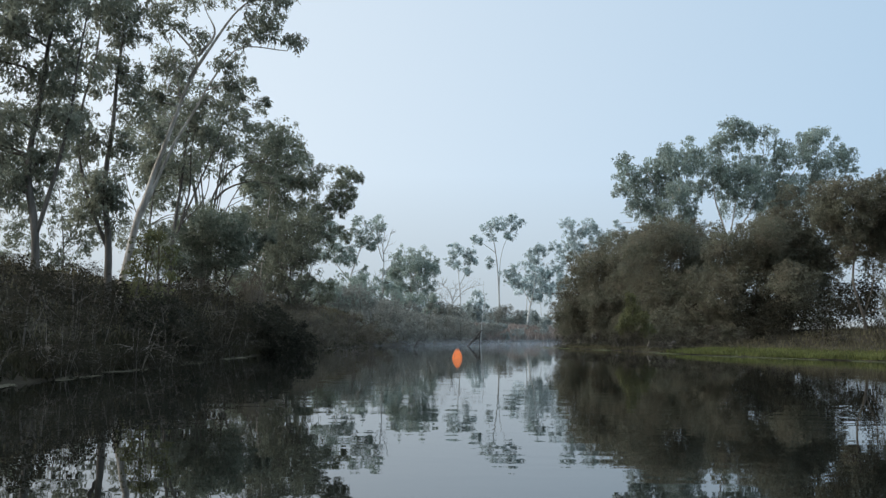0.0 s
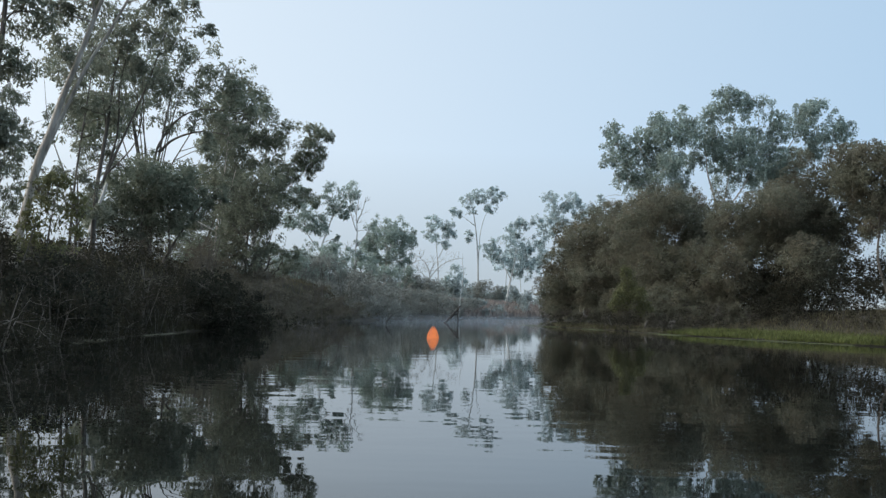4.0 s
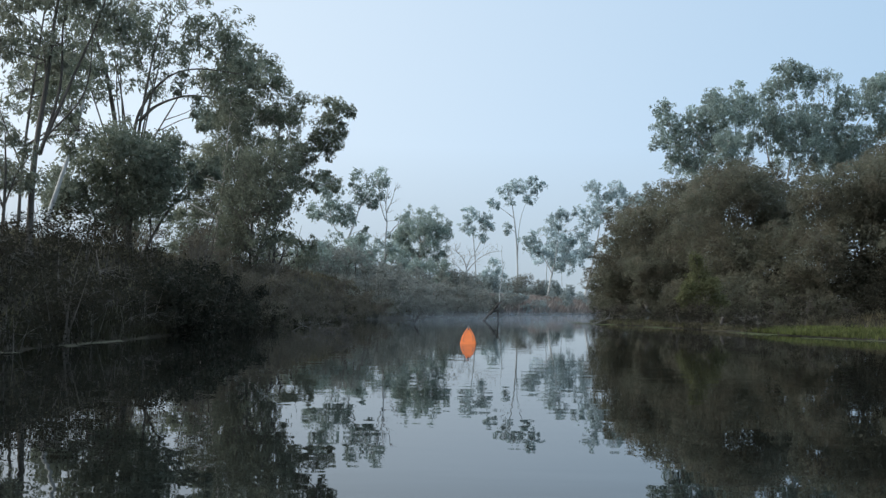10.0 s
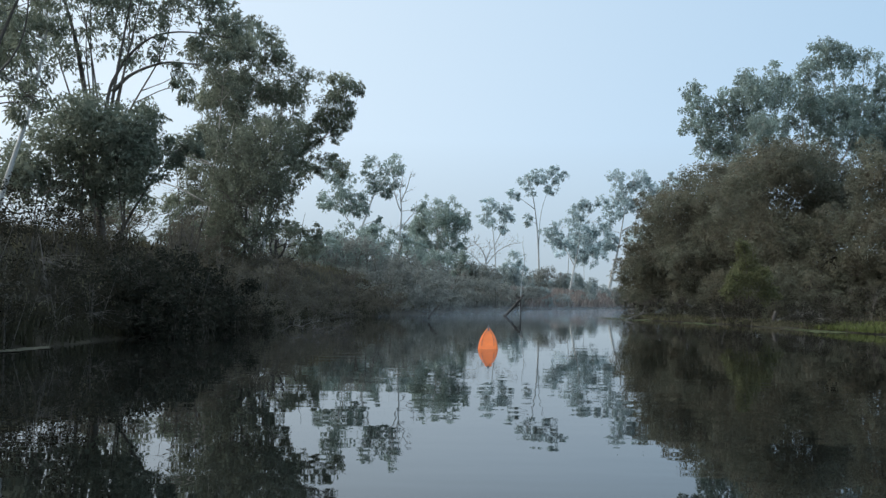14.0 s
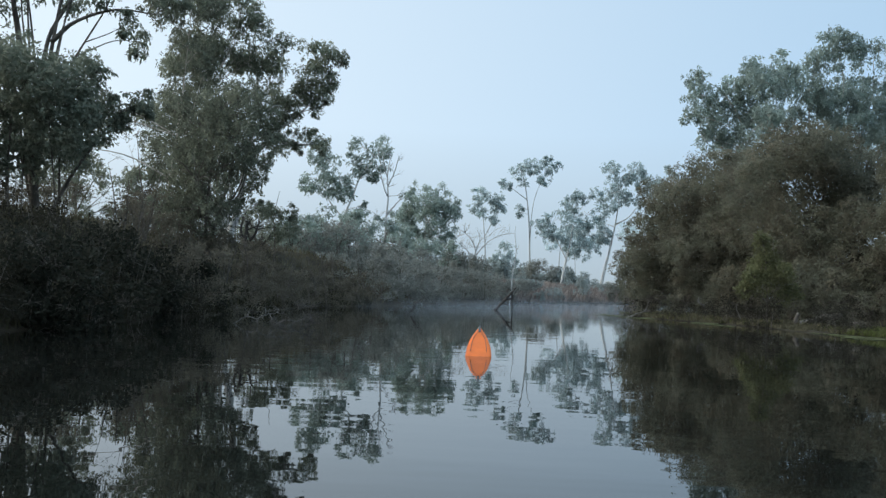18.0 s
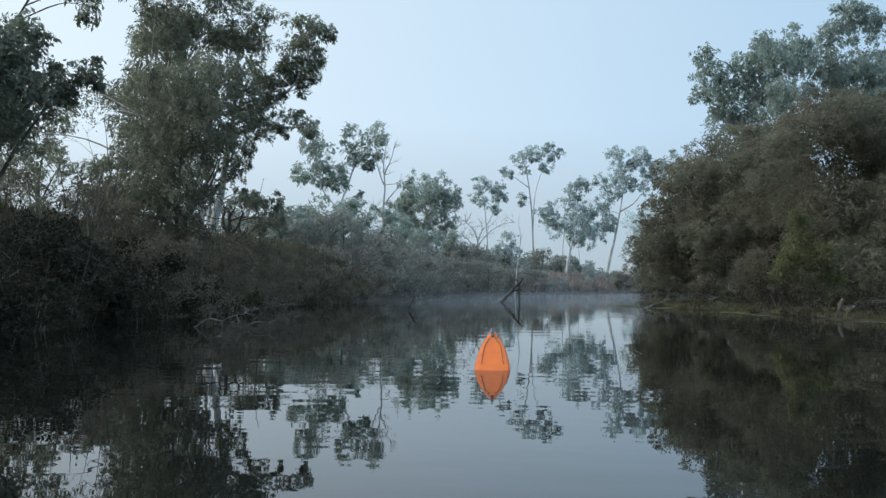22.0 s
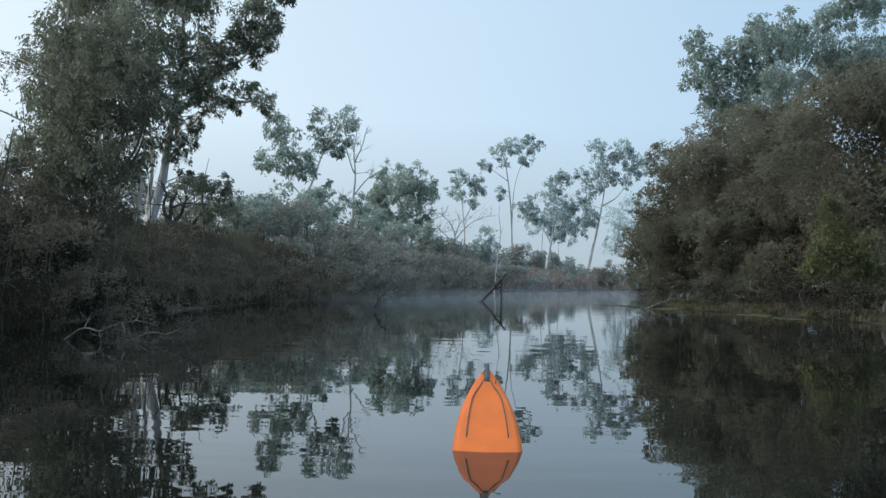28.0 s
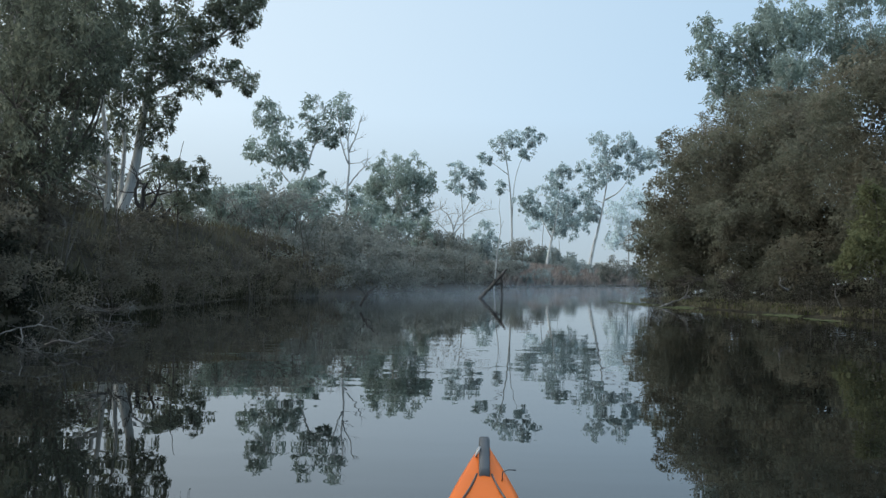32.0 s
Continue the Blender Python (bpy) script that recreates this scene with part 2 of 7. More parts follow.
def ground_material():
    """Leaf litter and dry grass, greener low on the bank."""
    m, n, l, b = material("bank_soil", 0.95)
    b.inputs["Specular IOR Level"].default_value = 0.06
    co = n.new("ShaderNodeTexCoord")
    a = n.new("ShaderNodeTexNoise")
    a.inputs["Scale"].default_value, a.inputs["Detail"].default_value, a.inputs["Roughness"].default_value = 0.35, 8, 0.7
    l.new(co.outputs["Object"], a.inputs["Vector"])
    r = ramp_node(n, [(0.3, (0.014, 0.012, 0.009)), (0.5, (0.033, 0.029, 0.021)), (0.7, (0.064, 0.057, 0.039))])
    l.new(a.outputs["Fac"], r.inputs[0])
    l.new(r.outputs[0], b.inputs["Base Color"])
    f = n.new("ShaderNodeTexNoise")
    f.inputs["Scale"].default_value, f.inputs["Detail"].default_value = 9.0, 6
    l.new(co.outputs["Object"], f.inputs["Vector"])
    bp = n.new("ShaderNodeBump")
    bp.inputs["Strength"].default_value, bp.inputs["Distance"].default_value = 0.8, 0.06
    l.new(f.outputs["Fac"], bp.inputs["Height"])
    l.new(bp.outputs[0], b.inputs["Normal"])
    return m


def plain_material(name, colour, rough, spread=0.15, scale=8.0, bump=0.002, spec=0.5):
    m, n, l, b = material(name, rough)
    b.inputs["Specular IOR Level"].default_value = spec
    co = n.new("ShaderNodeTexCoord")
    a = n.new("ShaderNodeTexNoise")
    a.inputs["Scale"].default_value, a.inputs["Detail"].default_value = scale, 6
    l.new(co.outputs["Object"], a.inputs["Vector"])
    lo, hi = [c * (1 - spread) for c in colour], [min(1, c * (1 + spread)) for c in colour]
    r = ramp_node(n, [(0.3, lo), (0.7, hi)])
    l.new(a.outputs["Fac"], r.inputs[0])
    l.new(r.outputs[0], b.inputs["Base Color"])
    bp = n.new("ShaderNodeBump")
    bp.inputs["Strength"].default_value, bp.inputs["Distance"].default_value = 0.4, bump
    l.new(a.outputs["Fac"], bp.inputs["Height"])
    l.new(bp.outputs[0], b.inputs["Normal"])
    return m


WATER = water_material()
SOIL = ground_material()
WEED = plain_material("floating_weed", (0.075, 0.072, 0.053), 0.9, 0.4, 14.0, spec=0.05)
WEED_GREEN = plain_material("olive_weed", (0.060, 0.066, 0.032), 0.9, 0.4, 14.0, spec=0.05)
ORANGE = plain_material("orange_plastic", (0.60, 0.122, 0.008), 0.5, 0.14, 5.0, 0.0006, spec=0.3)
BLACK = plain_material("black_rubber", (0.035, 0.038, 0.042), 0.5, 0.2, 30.0, 0.0006)
STEEL = plain_material("dull_steel", (0.35, 0.35, 0.35), 0.4, 0.2, 30.0, 0.0003)


# ---------------------------------------------------------------- mesh helpers
def link_mesh(name, verts, faces, mat, parent=None, label="", smooth=False):
    me = bpy.data.meshes.new(name)
    me.from_pydata(verts, [], faces)
    me.materials.append(mat)
    if smooth:
        me.polygons.foreach_set("use_smooth", [True] * len(me.polygons))
    me.update()
    ob = new(name, me)
    if parent is not None:
        ob.parent = parent
    if label:
        tagged(ob, label)
    return ob


def part(name, bm, mat, parent, label="", smooth=True):
    me = bpy.data.meshes.new(name)
    bm.to_mesh(me)
    bm.free()
    me.materials.append(mat)
    if smooth:
        me.polygons.foreach_set("use_smooth", [True] * len(me.polygons))
    ob = new(name, me)
    ob.parent = parent
    if label:
        tagged(ob, label)
    return ob


def tube(points, radii, sides=7, wob=0.0, rng=None):
    """Vertices and faces of a tapered, slightly knobbly stem along points."""
    pts = [Vector(p) for p in points]
    vs, fs = [], []
    for i, p in enumerate(pts):
        d = (pts[min(i + 1, len(pts) - 1)] - pts[max(i - 1, 0)]).normalized()
        u = d.cross(Vector((0.31, 0.95, 0.07))).normalized()
        w = d.cross(u)
        for k in range(sides):
            a = 2 * math.pi * k / sides
            r = radii[i] * (1 + (rng.uniform(-wob, wob) if rng else 0))
            vs.append(tuple(p + u * math.cos(a) * r + w * math.sin(a) * r))
    for i in range(len(pts) - 1):
        for k in range(sides):
            a, b = i * sides + k, i * sides + (k + 1) % sides
            fs.append((a, b, b + sides, a + sides))
    fs.append(tuple(range(sides))[::-1])
    fs.append(tuple((len(pts) - 1) * sides + k for k in range(sides)))
    return vs, fs


def join(a, b):
    n = len(a[0])
    a[0].extend(b[0])
    a[1].extend([tuple(i + n for i in f) for f in b[1]])


def smooth_line(nodes, per=5):
    """Points of a soft curve through the nodes (Catmull-Rom)."""
    q = [Vector(p) for p in nodes]
    q = [q[0] * 2 - q[1]] + q + [q[-1] * 2 - q[-2]]
    out = []
    for i in range(1, len(q) - 2):
        for k in range(per):
            t = k / per
            out.append(0.5 * (2 * q[i] + (q[i + 1] - q[i - 1]) * t + (2 * q[i - 1] - 5 * q[i] + 4 * q[i + 1] - q[i + 2]) * t * t + (3 * q[i] - q[i - 1] - 3 * q[i + 1] + q[i + 2]) * t ** 3))
    out.append(q[-2])
    return out


def leaf_mesh(name, centres, size, aspect, droop, mat, parent, rs, out=None, loose=1.0):
    """One mesh of many bent leaves, two triangles each; out: the way that each one faces, more or less."""
    n = len(centres)
    c = np.asarray(centres)
    ax = rs.normal(size=(n, 3))
    ax[:, 2] = ax[:, 2] * (1 - 0.5 * droop) - droop * 1.4
    ax /= np.linalg.norm(ax, axis=1, keepdims=True)
    face = rs.normal(size=(n, 3))
    if out is not None:
        face = np.cross(ax, out + loose * face)
    sd = np.cross(ax, face)
    sd /= np.linalg.norm(sd, axis=1, keepdims=True) + 1e-9
    ln = size * rs.uniform(0.65, 1.35, size=(n, 1))
    wd = ln * aspect * 0.5
    nrm = np.cross(ax, sd)
    v = np.empty((n, 4, 3), dtype=np.float32)
    v[:, 0] = c
    v[:, 1] = c + ax * ln * 0.5 + sd * wd
    v[:, 2] = c + ax * ln + nrm * ln * 0.15
    v[:, 3] = c + ax * ln * 0.5 - sd * wd
    me = bpy.data.meshes.new(name)
    me.vertices.add(4 * n)
    me.vertices.foreach_set("co", v.ravel())
    me.loops.add(4 * n)
    me.loops.foreach_set("vertex_index", np.arange(4 * n, dtype=np.int32))
    me.polygons.add(n)
    me.polygons.foreach_set("loop_start", np.arange(0, 4 * n, 4, dtype=np.int32))
    me.materials.append(mat)
    me.update(calc_edges=True)
    ob = new(name, me)
    ob.parent = parent
    return ob


def puff_leaves(p, count, rs, lumps, tight, shell=0.35, hang=0.0):
    """Leaf places in one clump: gathered in small hanging sprays, with gaps between."""
    x, y, z, r = p
    d = rs.normal(size=(lumps, 3))
    d /= np.linalg.norm(d, axis=1, keepdims=True)
    cl = d * (rs.uniform(shell, 1.0, size=(lumps, 1)) ** 0.6) * r * np.array([1.0, 1.0, 0.95])
    sz = r * tight * rs.uniform(0.45, 1.55, size=lumps)
    pick = rs.integers(0, lumps, size=count)
    g = rs.normal(size=(count, 3))
    g *= (rs.random(size=(count, 1)) ** 0.4) / np.linalg.norm(g, axis=1, keepdims=True)
    g[:, 2] = g[:, 2] * 0.8 - np.abs(rs.normal(size=count)) * hang
    return cl, np.array([x, y, z]) + cl[pick] + g * sz[pick][:, None]


def loose_leaves(p, count, rs, lumps, tight, hang=0.5):
    """Leaf places in one open gum clump: ragged hanging sprays thrown wide round its middle."""
    x, y, z, r = p
    d = rs.normal(size=(lumps, 3))
    d /= np.linalg.norm(d, axis=1, keepdims=True)
    stretch = np.array([rs.uniform(0.95, 1.35), rs.uniform(0.9, 1.2), rs.uniform(0.8, 1.1)])
    cl = d * (rs.random(size=(lumps, 1)) ** 0.42) * r * 1.15 * stretch
    sz = r * tight * rs.uniform(0.3, 1.15, size=lumps)
    weight = sz ** 1.6
    pick = rs.choice(lumps, size=count, p=weight / weight.sum())
    g = rs.normal(size=(count, 3))
    g *= (rs.random(size=(count, 1)) ** 0.45) / np.linalg.norm(g, axis=1, keepdims=True)
    g[:, 2] = g[:, 2] * 0.9 - np.abs(rs.normal(size=count)) * hang
    return cl, np.array([x, y, z]) + cl[pick] + g * sz[pick][:, None]


def tree(name, stems, puffs, leaf, bark, label, category="tree", seed=1, size=0.2, aspect=0.32, droop=0.6, dens=1.0,
         lumps=11, tight=0.42, radius=0.16, deep=0.5, group="", twigs=True, limbs=True, core=0.0, shell=0.35, sat=2, loose=None, flat=0.9):
    """A tree: stems (each a list of places from the ground up), limbs that fork to every leaf clump, and a crown of sprays."""
    rs, rng = np.random.default_rng(seed), random.Random(seed)
    loose = name == "gum_tree" if loose is None else loose
    size *= 0.77 if loose else 0.7
    if loose:
        lumps, tight, droop, dens = int(lumps * 1.6), tight * 0.72, max(droop, 0.8), dens * 0.9
    root = Vector(stems[0][0])
    top = tagged(new(name), label, category, group)
    top.location = root
    lines = []
    for k, s in enumerate(stems):
        rel = [Vector(p) - root for p in s]
        if k == 0:
            rel[0].z -= 0.35
        line = smooth_line(rel, 5 if limbs else 2) if len(rel) > 2 else [rel[0].lerp(rel[1], i / 5) for i in range(6)]
        r0 = (radius if k == 0 else radius * (0.5 if k < 4 else 0.3)) * 0.55
        n = len(line)
        rad = [r0 * (1 - 0.78 * (i / (n - 1)) ** 0.9) for i in range(n)]
        rad[0] *= 1.35 if k == 0 else 1.0
        lines.append(list(zip(line, rad)))
        vs, fs = tube(line, rad, 8 if limbs else 5, 0.07, rng)
        link_mesh("trunk" if k == 0 else "stem", vs, fs, bark, top, smooth=True)
    everyone = [nd for ln in lines for nd in ln[2:]]
    allp = []
    for p in puffs:
        x, y, z, r = p
        q = (x - root.x, y - root.y + rng.uniform(-0.5, 0.5) * r, z - root.z, r)
        allp.append((q, True))
        for _ in range(sat):    # small sprays that break the outline
            d = Vector((rng.uniform(-1, 1), rng.uniform(-0.7, 0.7), rng.uniform(-1, 0.9))).normalized() * r * rng.uniform(0.8, 1.2)
            allp.append(((q[0] + d.x, q[1] + d.y, q[2] + d.z, r * rng.uniform(0.32, 0.5)), False))
        if rng.random() < deep:
            s = rng.choice((-1, 1))
            allp.append(((q[0] + rng.uniform(-0.5, 0.5) * r, q[1] + s * rng.uniform(0.9, 1.6) * r, q[2] + rng.uniform(-0.3, 0.2) * r, r * rng.uniform(0.7, 0.95)), False))
    biggest = max(p[3] for p in puffs)
    leaves, outs, sprigs, inner = [], [], ([], []), []
    for q, main in allp:
        c, r = Vector(q[:3]), q[3]
        count = max(80, int(dens * 14 * r * r / (size * size * aspect)))
        if loose:
            cl, places = loose_leaves(q, count, rs, lumps, tight, 0.8 * droop)
        else:
            cl, places = puff_leaves(q, count, rs, lumps, tight, shell, 0.5 * droop)
        if core > 0 and r > 0.5 * biggest:      # bigger leaves added deep in the clump to block light
            k = int(core * 900 * r * r * (0.1 / size) ** 2) + 20
            g = rs.normal(size=(k, 3))
            g *= (rs.random(size=(k, 1)) ** 0.4) / np.linalg.norm(g, axis=1, keepdims=True)
            inner.append(np.array(c) + g * r * (0.55 + 0.35 * core) + np.array([0, 0, size * 1.3]))
        leaves.append(places)
        outs.append((places - np.array(c)) / r + np.array([0, 0, 0.25]))
        if not twigs or (not main and sat and r < 0.55 * max(p[3] for p in puffs)):
            continue
        best = min(everyone, key=lambda nd: (nd[0] - c).length + (2.5 * max(0.0, nd[0].z - c.z + 0.25 * (Vector((nd[0].x, nd[0].y)) - Vector((c.x, c.y))).length)))
        a = best[0]
        mid = a.lerp(c, 0.5) + Vector((rng.uniform(-0.12, 0.12), rng.uniform(-0.12, 0.12), rng.uniform(-0.02, 0.16))) * (c - a).length
        line = smooth_line([a, mid, c], 4 if limbs else 2)
        r0 = max(0.012, min(best[1] * 0.75, 0.02 + 0.015 * (c - a).length))
        mesh = tube(line, [r0 * (1 - 0.72 * i / (len(line) - 1)) for i in range(len(line))], 5 if limbs else 3, 0.1, rng)
        for j in range(0, lumps, 2) if limbs else ():
            e = c + Vector(cl[j]) * 0.95
            b = line[-1 - rng.randrange(0, 3)]
            m2 = b.lerp(e, 0.5) + Vector((0, 0, 0.12 * (e - b).length))
            join(sprigs, tube([b, m2, e], [r0 * 0.42, r0 * 0.28, r0 * 0.1], 4 if limbs else 3))
        if limbs:
            link_mesh("limb", mesh[0], mesh[1], bark, top, smooth=True)
        else:
            join(sprigs, mesh)
    if sprigs[0]:
        tagged(link_mesh("branchwork", sprigs[0], sprigs[1], bark, top, smooth=True), kind="stuff")
    if inner:
        tagged(leaf_mesh("inner_foliage", np.concatenate(inner), size * 1.6, 0.5, droop, leaf, top, rs), kind="stuff")
    leaf_mesh("crown", np.concatenate(leaves), size, aspect, droop, leaf, top, rs, np.concatenate(outs), flat)
    return top


# ---------------------------------------------------------------- the river and its banks
LEFT = [(-40, -10.5), (-10, -7.2), (5, -6.5), (15, -6.25), (30, -6.3), (40, -5.9), (49, -5.4), (60, -4.7), (67, -2.6), (86, 0.4), (95, 3.1), (115, 11.3), (137, 20.5), (170, 36), (260, 80), (420, 170)]
RIGHT = [(-40, 20), (0, 19), (20, 18), (30, 16.6), (34, 14.6), (38, 12.2), (45, 10.6), (52, 9.6), (58, 8.0), (64, 7.4), (67, 8.6), (70, 12), (80, 22), (95, 33), (120, 48), (160, 66), (260, 122), (420, 215)]


def bank(rows, y):
    return float(np.interp(y, [r[0] for r in rows], [r[1] for r in rows]))


def ground_height(x, y):
    wob = 0.35 * noise.noise(Vector((x * 0.3, y * 0.3, 2.0))) + 0.12 * noise.noise(Vector((x * 1.4, y * 1.4, 5.0)))
    dl, dr = bank(LEFT, y) + wob - x, x - bank(RIGHT, y) - wob
    if dl > 0:
        far = min(1.0, max(0.0, (y - 66) / 25))
        s = min(1.0, dl / 5.0)
        h = (2.25 - 1.15 * far) * s * s * (3 - 2 * s) + 0.12 * min(1, dl * 2) + (0.012 - 0.006 * far) * min(dl, 80)
        return h + 0.22 * wob * min(1, dl)
    if dr > 0:
        s = min(1.0, max(0.0, (dr - 2.0) / 9.0))
        return 0.05 + 0.10 * min(1, dr) + 1.0 * s * s * (3 - 2 * s) + 0.008 * min(dr, 80) + 0.18 * wob * min(1, dr)
    return max(-0.9, -0.05 + 0.28 * max(dl, dr))


def build_ground():
    xs = sorted(set([-1500, -700, -350, -200, -130, -90, -60, -45, -35] + [round(v, 2) for v in np.arange(-28, 30.1, 0.75)] + [34, 40, 48, 56, 66, 78, 92, 110, 140, 180, 240, 340, 700, 1500]))
    ys = sorted(set([-1500, -600, -250, -120, -70, -40, -25] + [round(v, 2) for v in np.arange(-16, 130.1, 1.0)] + [136, 144, 154, 166, 180, 196, 216, 240, 270, 310, 360, 420, 700, 1500]))
    verts = [(x, y, ground_height(x, y)) for y in ys for x in xs]
    w = len(xs)
    faces = [(j * w + i, j * w + i + 1, (j + 1) * w + i + 1, (j + 1) * w + i) for j in range(len(ys) - 1) for i in range(w - 1)]
    tagged(link_mesh("ground", verts, faces, SOIL, smooth=True), "brown river bank of bare soil, leaf litter and dry grass", "ground", kind="structure")


build_ground()
wx, wy = (-240, 380), (-60, 460)
tagged(link_mesh("water", [(wx[0], wy[0], 0), (wx[1], wy[0], 0), (wx[1], wy[1], 0), (wx[0], wy[1], 0)], [(0, 1, 2, 3)], WATER), "dark still river water mirroring trees and sky with faint ripples", "water", kind="structure")

# ---------------------------------------------------------------- trees
tree("gum_tree", [[(-9.22, 28.00, ground_height(-9.22, 28.00)), (-8.72, 28.00, 3.79), (-8.45, 28.00, 4.61), (-8.21, 28.00, 5.44), (-7.84, 28.00, 6.51), (-7.42, 28.00, 7.76), (-7.12, 28.00, 8.68), (-7.95, 28.00, 9.77)], [(-8.71, 28.00, 3.76), (-8.19, 28.00, 5.03), (-7.70, 28.00, 6.18), (-7.17, 28.00, 7.10), (-6.58, 28.00, 8.19), (-5.87, 28.00, 9.03), (-4.50, 28.00, 8.96)], [(-7.32, 28.00, 8.10), (-6.53, 28.00, 9.36), (-5.98, 28.00, 10.13), (-5.17, 28.00, 10.81)], [(-7.09, 28.00, 8.77), (-6.62, 28.00, 9.45), (-6.89, 28.00, 10.12)], [(-7.54, 28.00, 7.43), (-7.84, 28.00, 8.93), (-8.36, 28.00, 9.93)]],
     [(-5.64, 28.00, 9.62, 0.55), (-6.27, 28.00, 8.61, 0.42), (-4.98, 28.00, 9.89, 0.48), (-4.23, 28.00, 9.22, 0.29), (-5.16, 28.00, 10.39, 0.48), (-7.95, 28.00, 9.94, 0.52), (-7.11, 28.00, 9.44, 0.32), (-7.41, 28.00, 8.43, 0.39), (-6.99, 28.00, 10.88, 0.64), (-5.84, 28.00, 11.06, 0.72), (-8.07, 28.00, 8.59, 0.32), (-4.67, 28.00, 10.65, 0.40), (-5.92, 28.00, 7.94, 0.32), (-7.88, 28.00, 7.76, 0.35), (-8.44, 28.00, 7.50, 0.35), (-8.17, 28.00, 6.59, 0.29)],
     GUM_NEAR, BARK, "tall leaning gum tree with pale forked trunk and sparse hanging leaves", seed=11, core=0.0, size=0.17, dens=0.8, radius=0.2, lumps=16, tight=0.46)
tree("gum_tree", [[(-9.06, 22.00, ground_height(-9.06, 22.00)), (-9.09, 22.00, 2.88), (-9.32, 22.00, 4.41), (-9.13, 22.00, 5.97), (-8.95, 22.00, 7.55), (-8.63, 22.00, 9.15)], [(-9.09, 22.00, 2.88), (-8.68, 22.00, 4.42), (-8.42, 22.00, 5.72), (-8.28, 22.00, 7.03), (-8.07, 22.00, 8.36)]],
     [(-9.72, 22.00, 7.54, 0.70), (-8.84, 22.00, 8.08, 0.76), (-9.28, 22.00, 6.50, 0.63), (-8.53, 22.00, 6.90, 0.57), (-9.75, 22.00, 5.45, 0.57), (-8.73, 22.00, 5.59, 0.51), (-9.20, 22.00, 4.54, 0.48), (-9.81, 22.00, 4.02, 0.51), (-8.23, 22.00, 8.89, 0.76), (-9.40, 22.00, 9.14, 0.89), (-10.60, 22.00, 7.01, 0.76), (-10.62, 22.00, 5.05, 0.76), (-10.55, 22.00, 8.60, 0.76)],
     GUM_NEAR, BARK_DARK, "tall gum tree with dark stems and drooping grey-green foliage", seed=12, core=0.15, size=0.16, dens=0.85, radius=0.2, lumps=16, tight=0.46)
tree("gum_tree", [[(-8.77, 26.00, ground_height(-8.77, 26.00)), (-8.80, 26.00, 3.12), (-8.96, 26.00, 4.63), (-8.80, 26.00, 6.32), (-8.71, 26.00, 7.87), (-8.47, 26.00, 9.74)], [(-8.82, 26.00, 2.97), (-9.49, 26.00, 4.63), (-9.71, 26.00, 6.31), (-9.33, 26.00, 8.17), (-9.22, 26.00, 9.42)]],
     [(-9.21, 26.00, 9.11, 0.72), (-8.46, 26.00, 9.35, 0.67), (-9.62, 26.00, 7.86, 0.63), (-8.62, 26.00, 7.71, 0.63), (-8.29, 26.00, 6.94, 0.48), (-9.87, 26.00, 6.61, 0.54), (-9.23, 26.00, 5.85, 0.51), (-8.55, 26.00, 5.86, 0.39), (-9.03, 26.00, 4.63, 0.54), (-8.64, 26.00, 4.11, 0.51), (-9.23, 26.00, 3.95, 0.48), (-8.35, 26.00, 10.53, 0.90), (-9.87, 26.00, 10.36, 0.90)],
     GUM_NEAR, BARK_DARK, "tall gum tree with twin grey stems and layered foliage", seed=13, core=0.15, size=0.16, dens=0.85, radius=0.2, lumps=16, tight=0.46)
tree("gum_tree", [[(-9.33, 34.00, ground_height(-9.33, 34.00)), (-9.29, 34.00, 3.86), (-9.06, 34.00, 5.84), (-8.91, 34.00, 7.44), (-8.66, 34.00, 8.85)], [(-9.20, 34.00, 4.05), (-8.47, 34.00, 5.85), (-7.92, 34.00, 7.25), (-7.56, 34.00, 8.46)], [(-9.29, 34.00, 3.86), (-9.09, 34.00, 5.64), (-9.26, 34.00, 7.04)], [(-9.16, 34.00, 4.06), (-8.76, 34.00, 5.64), (-8.74, 34.00, 7.04), (-8.54, 34.00, 8.25)], [(-9.05, 34.00, 4.45), (-8.22, 34.00, 5.45), (-8.06, 34.00, 6.65), (-8.17, 34.00, 7.85)]],
     [(-8.95, 34.00, 8.65, 0.55), (-8.16, 34.00, 8.86, 0.51), (-7.58, 34.00, 9.27, 0.47), (-8.53, 34.00, 7.85, 0.51), (-9.53, 34.00, 8.04, 0.49), (-7.15, 34.00, 8.26, 0.43), (-10.30, 34.00, 7.63, 0.47), (-7.73, 34.00, 7.45, 0.47), (-8.89, 34.00, 6.64, 0.47), (-9.97, 34.00, 6.43, 0.43), (-6.79, 34.00, 9.48, 0.31), (-6.38, 34.00, 8.88, 0.27)],
     GUM_NEAR, BARK_DARK, "slender gum tree with many upright stems and thin foliage", seed=14, core=0.0, size=0.19, dens=0.8, radius=0.15, lumps=16, tight=0.46)
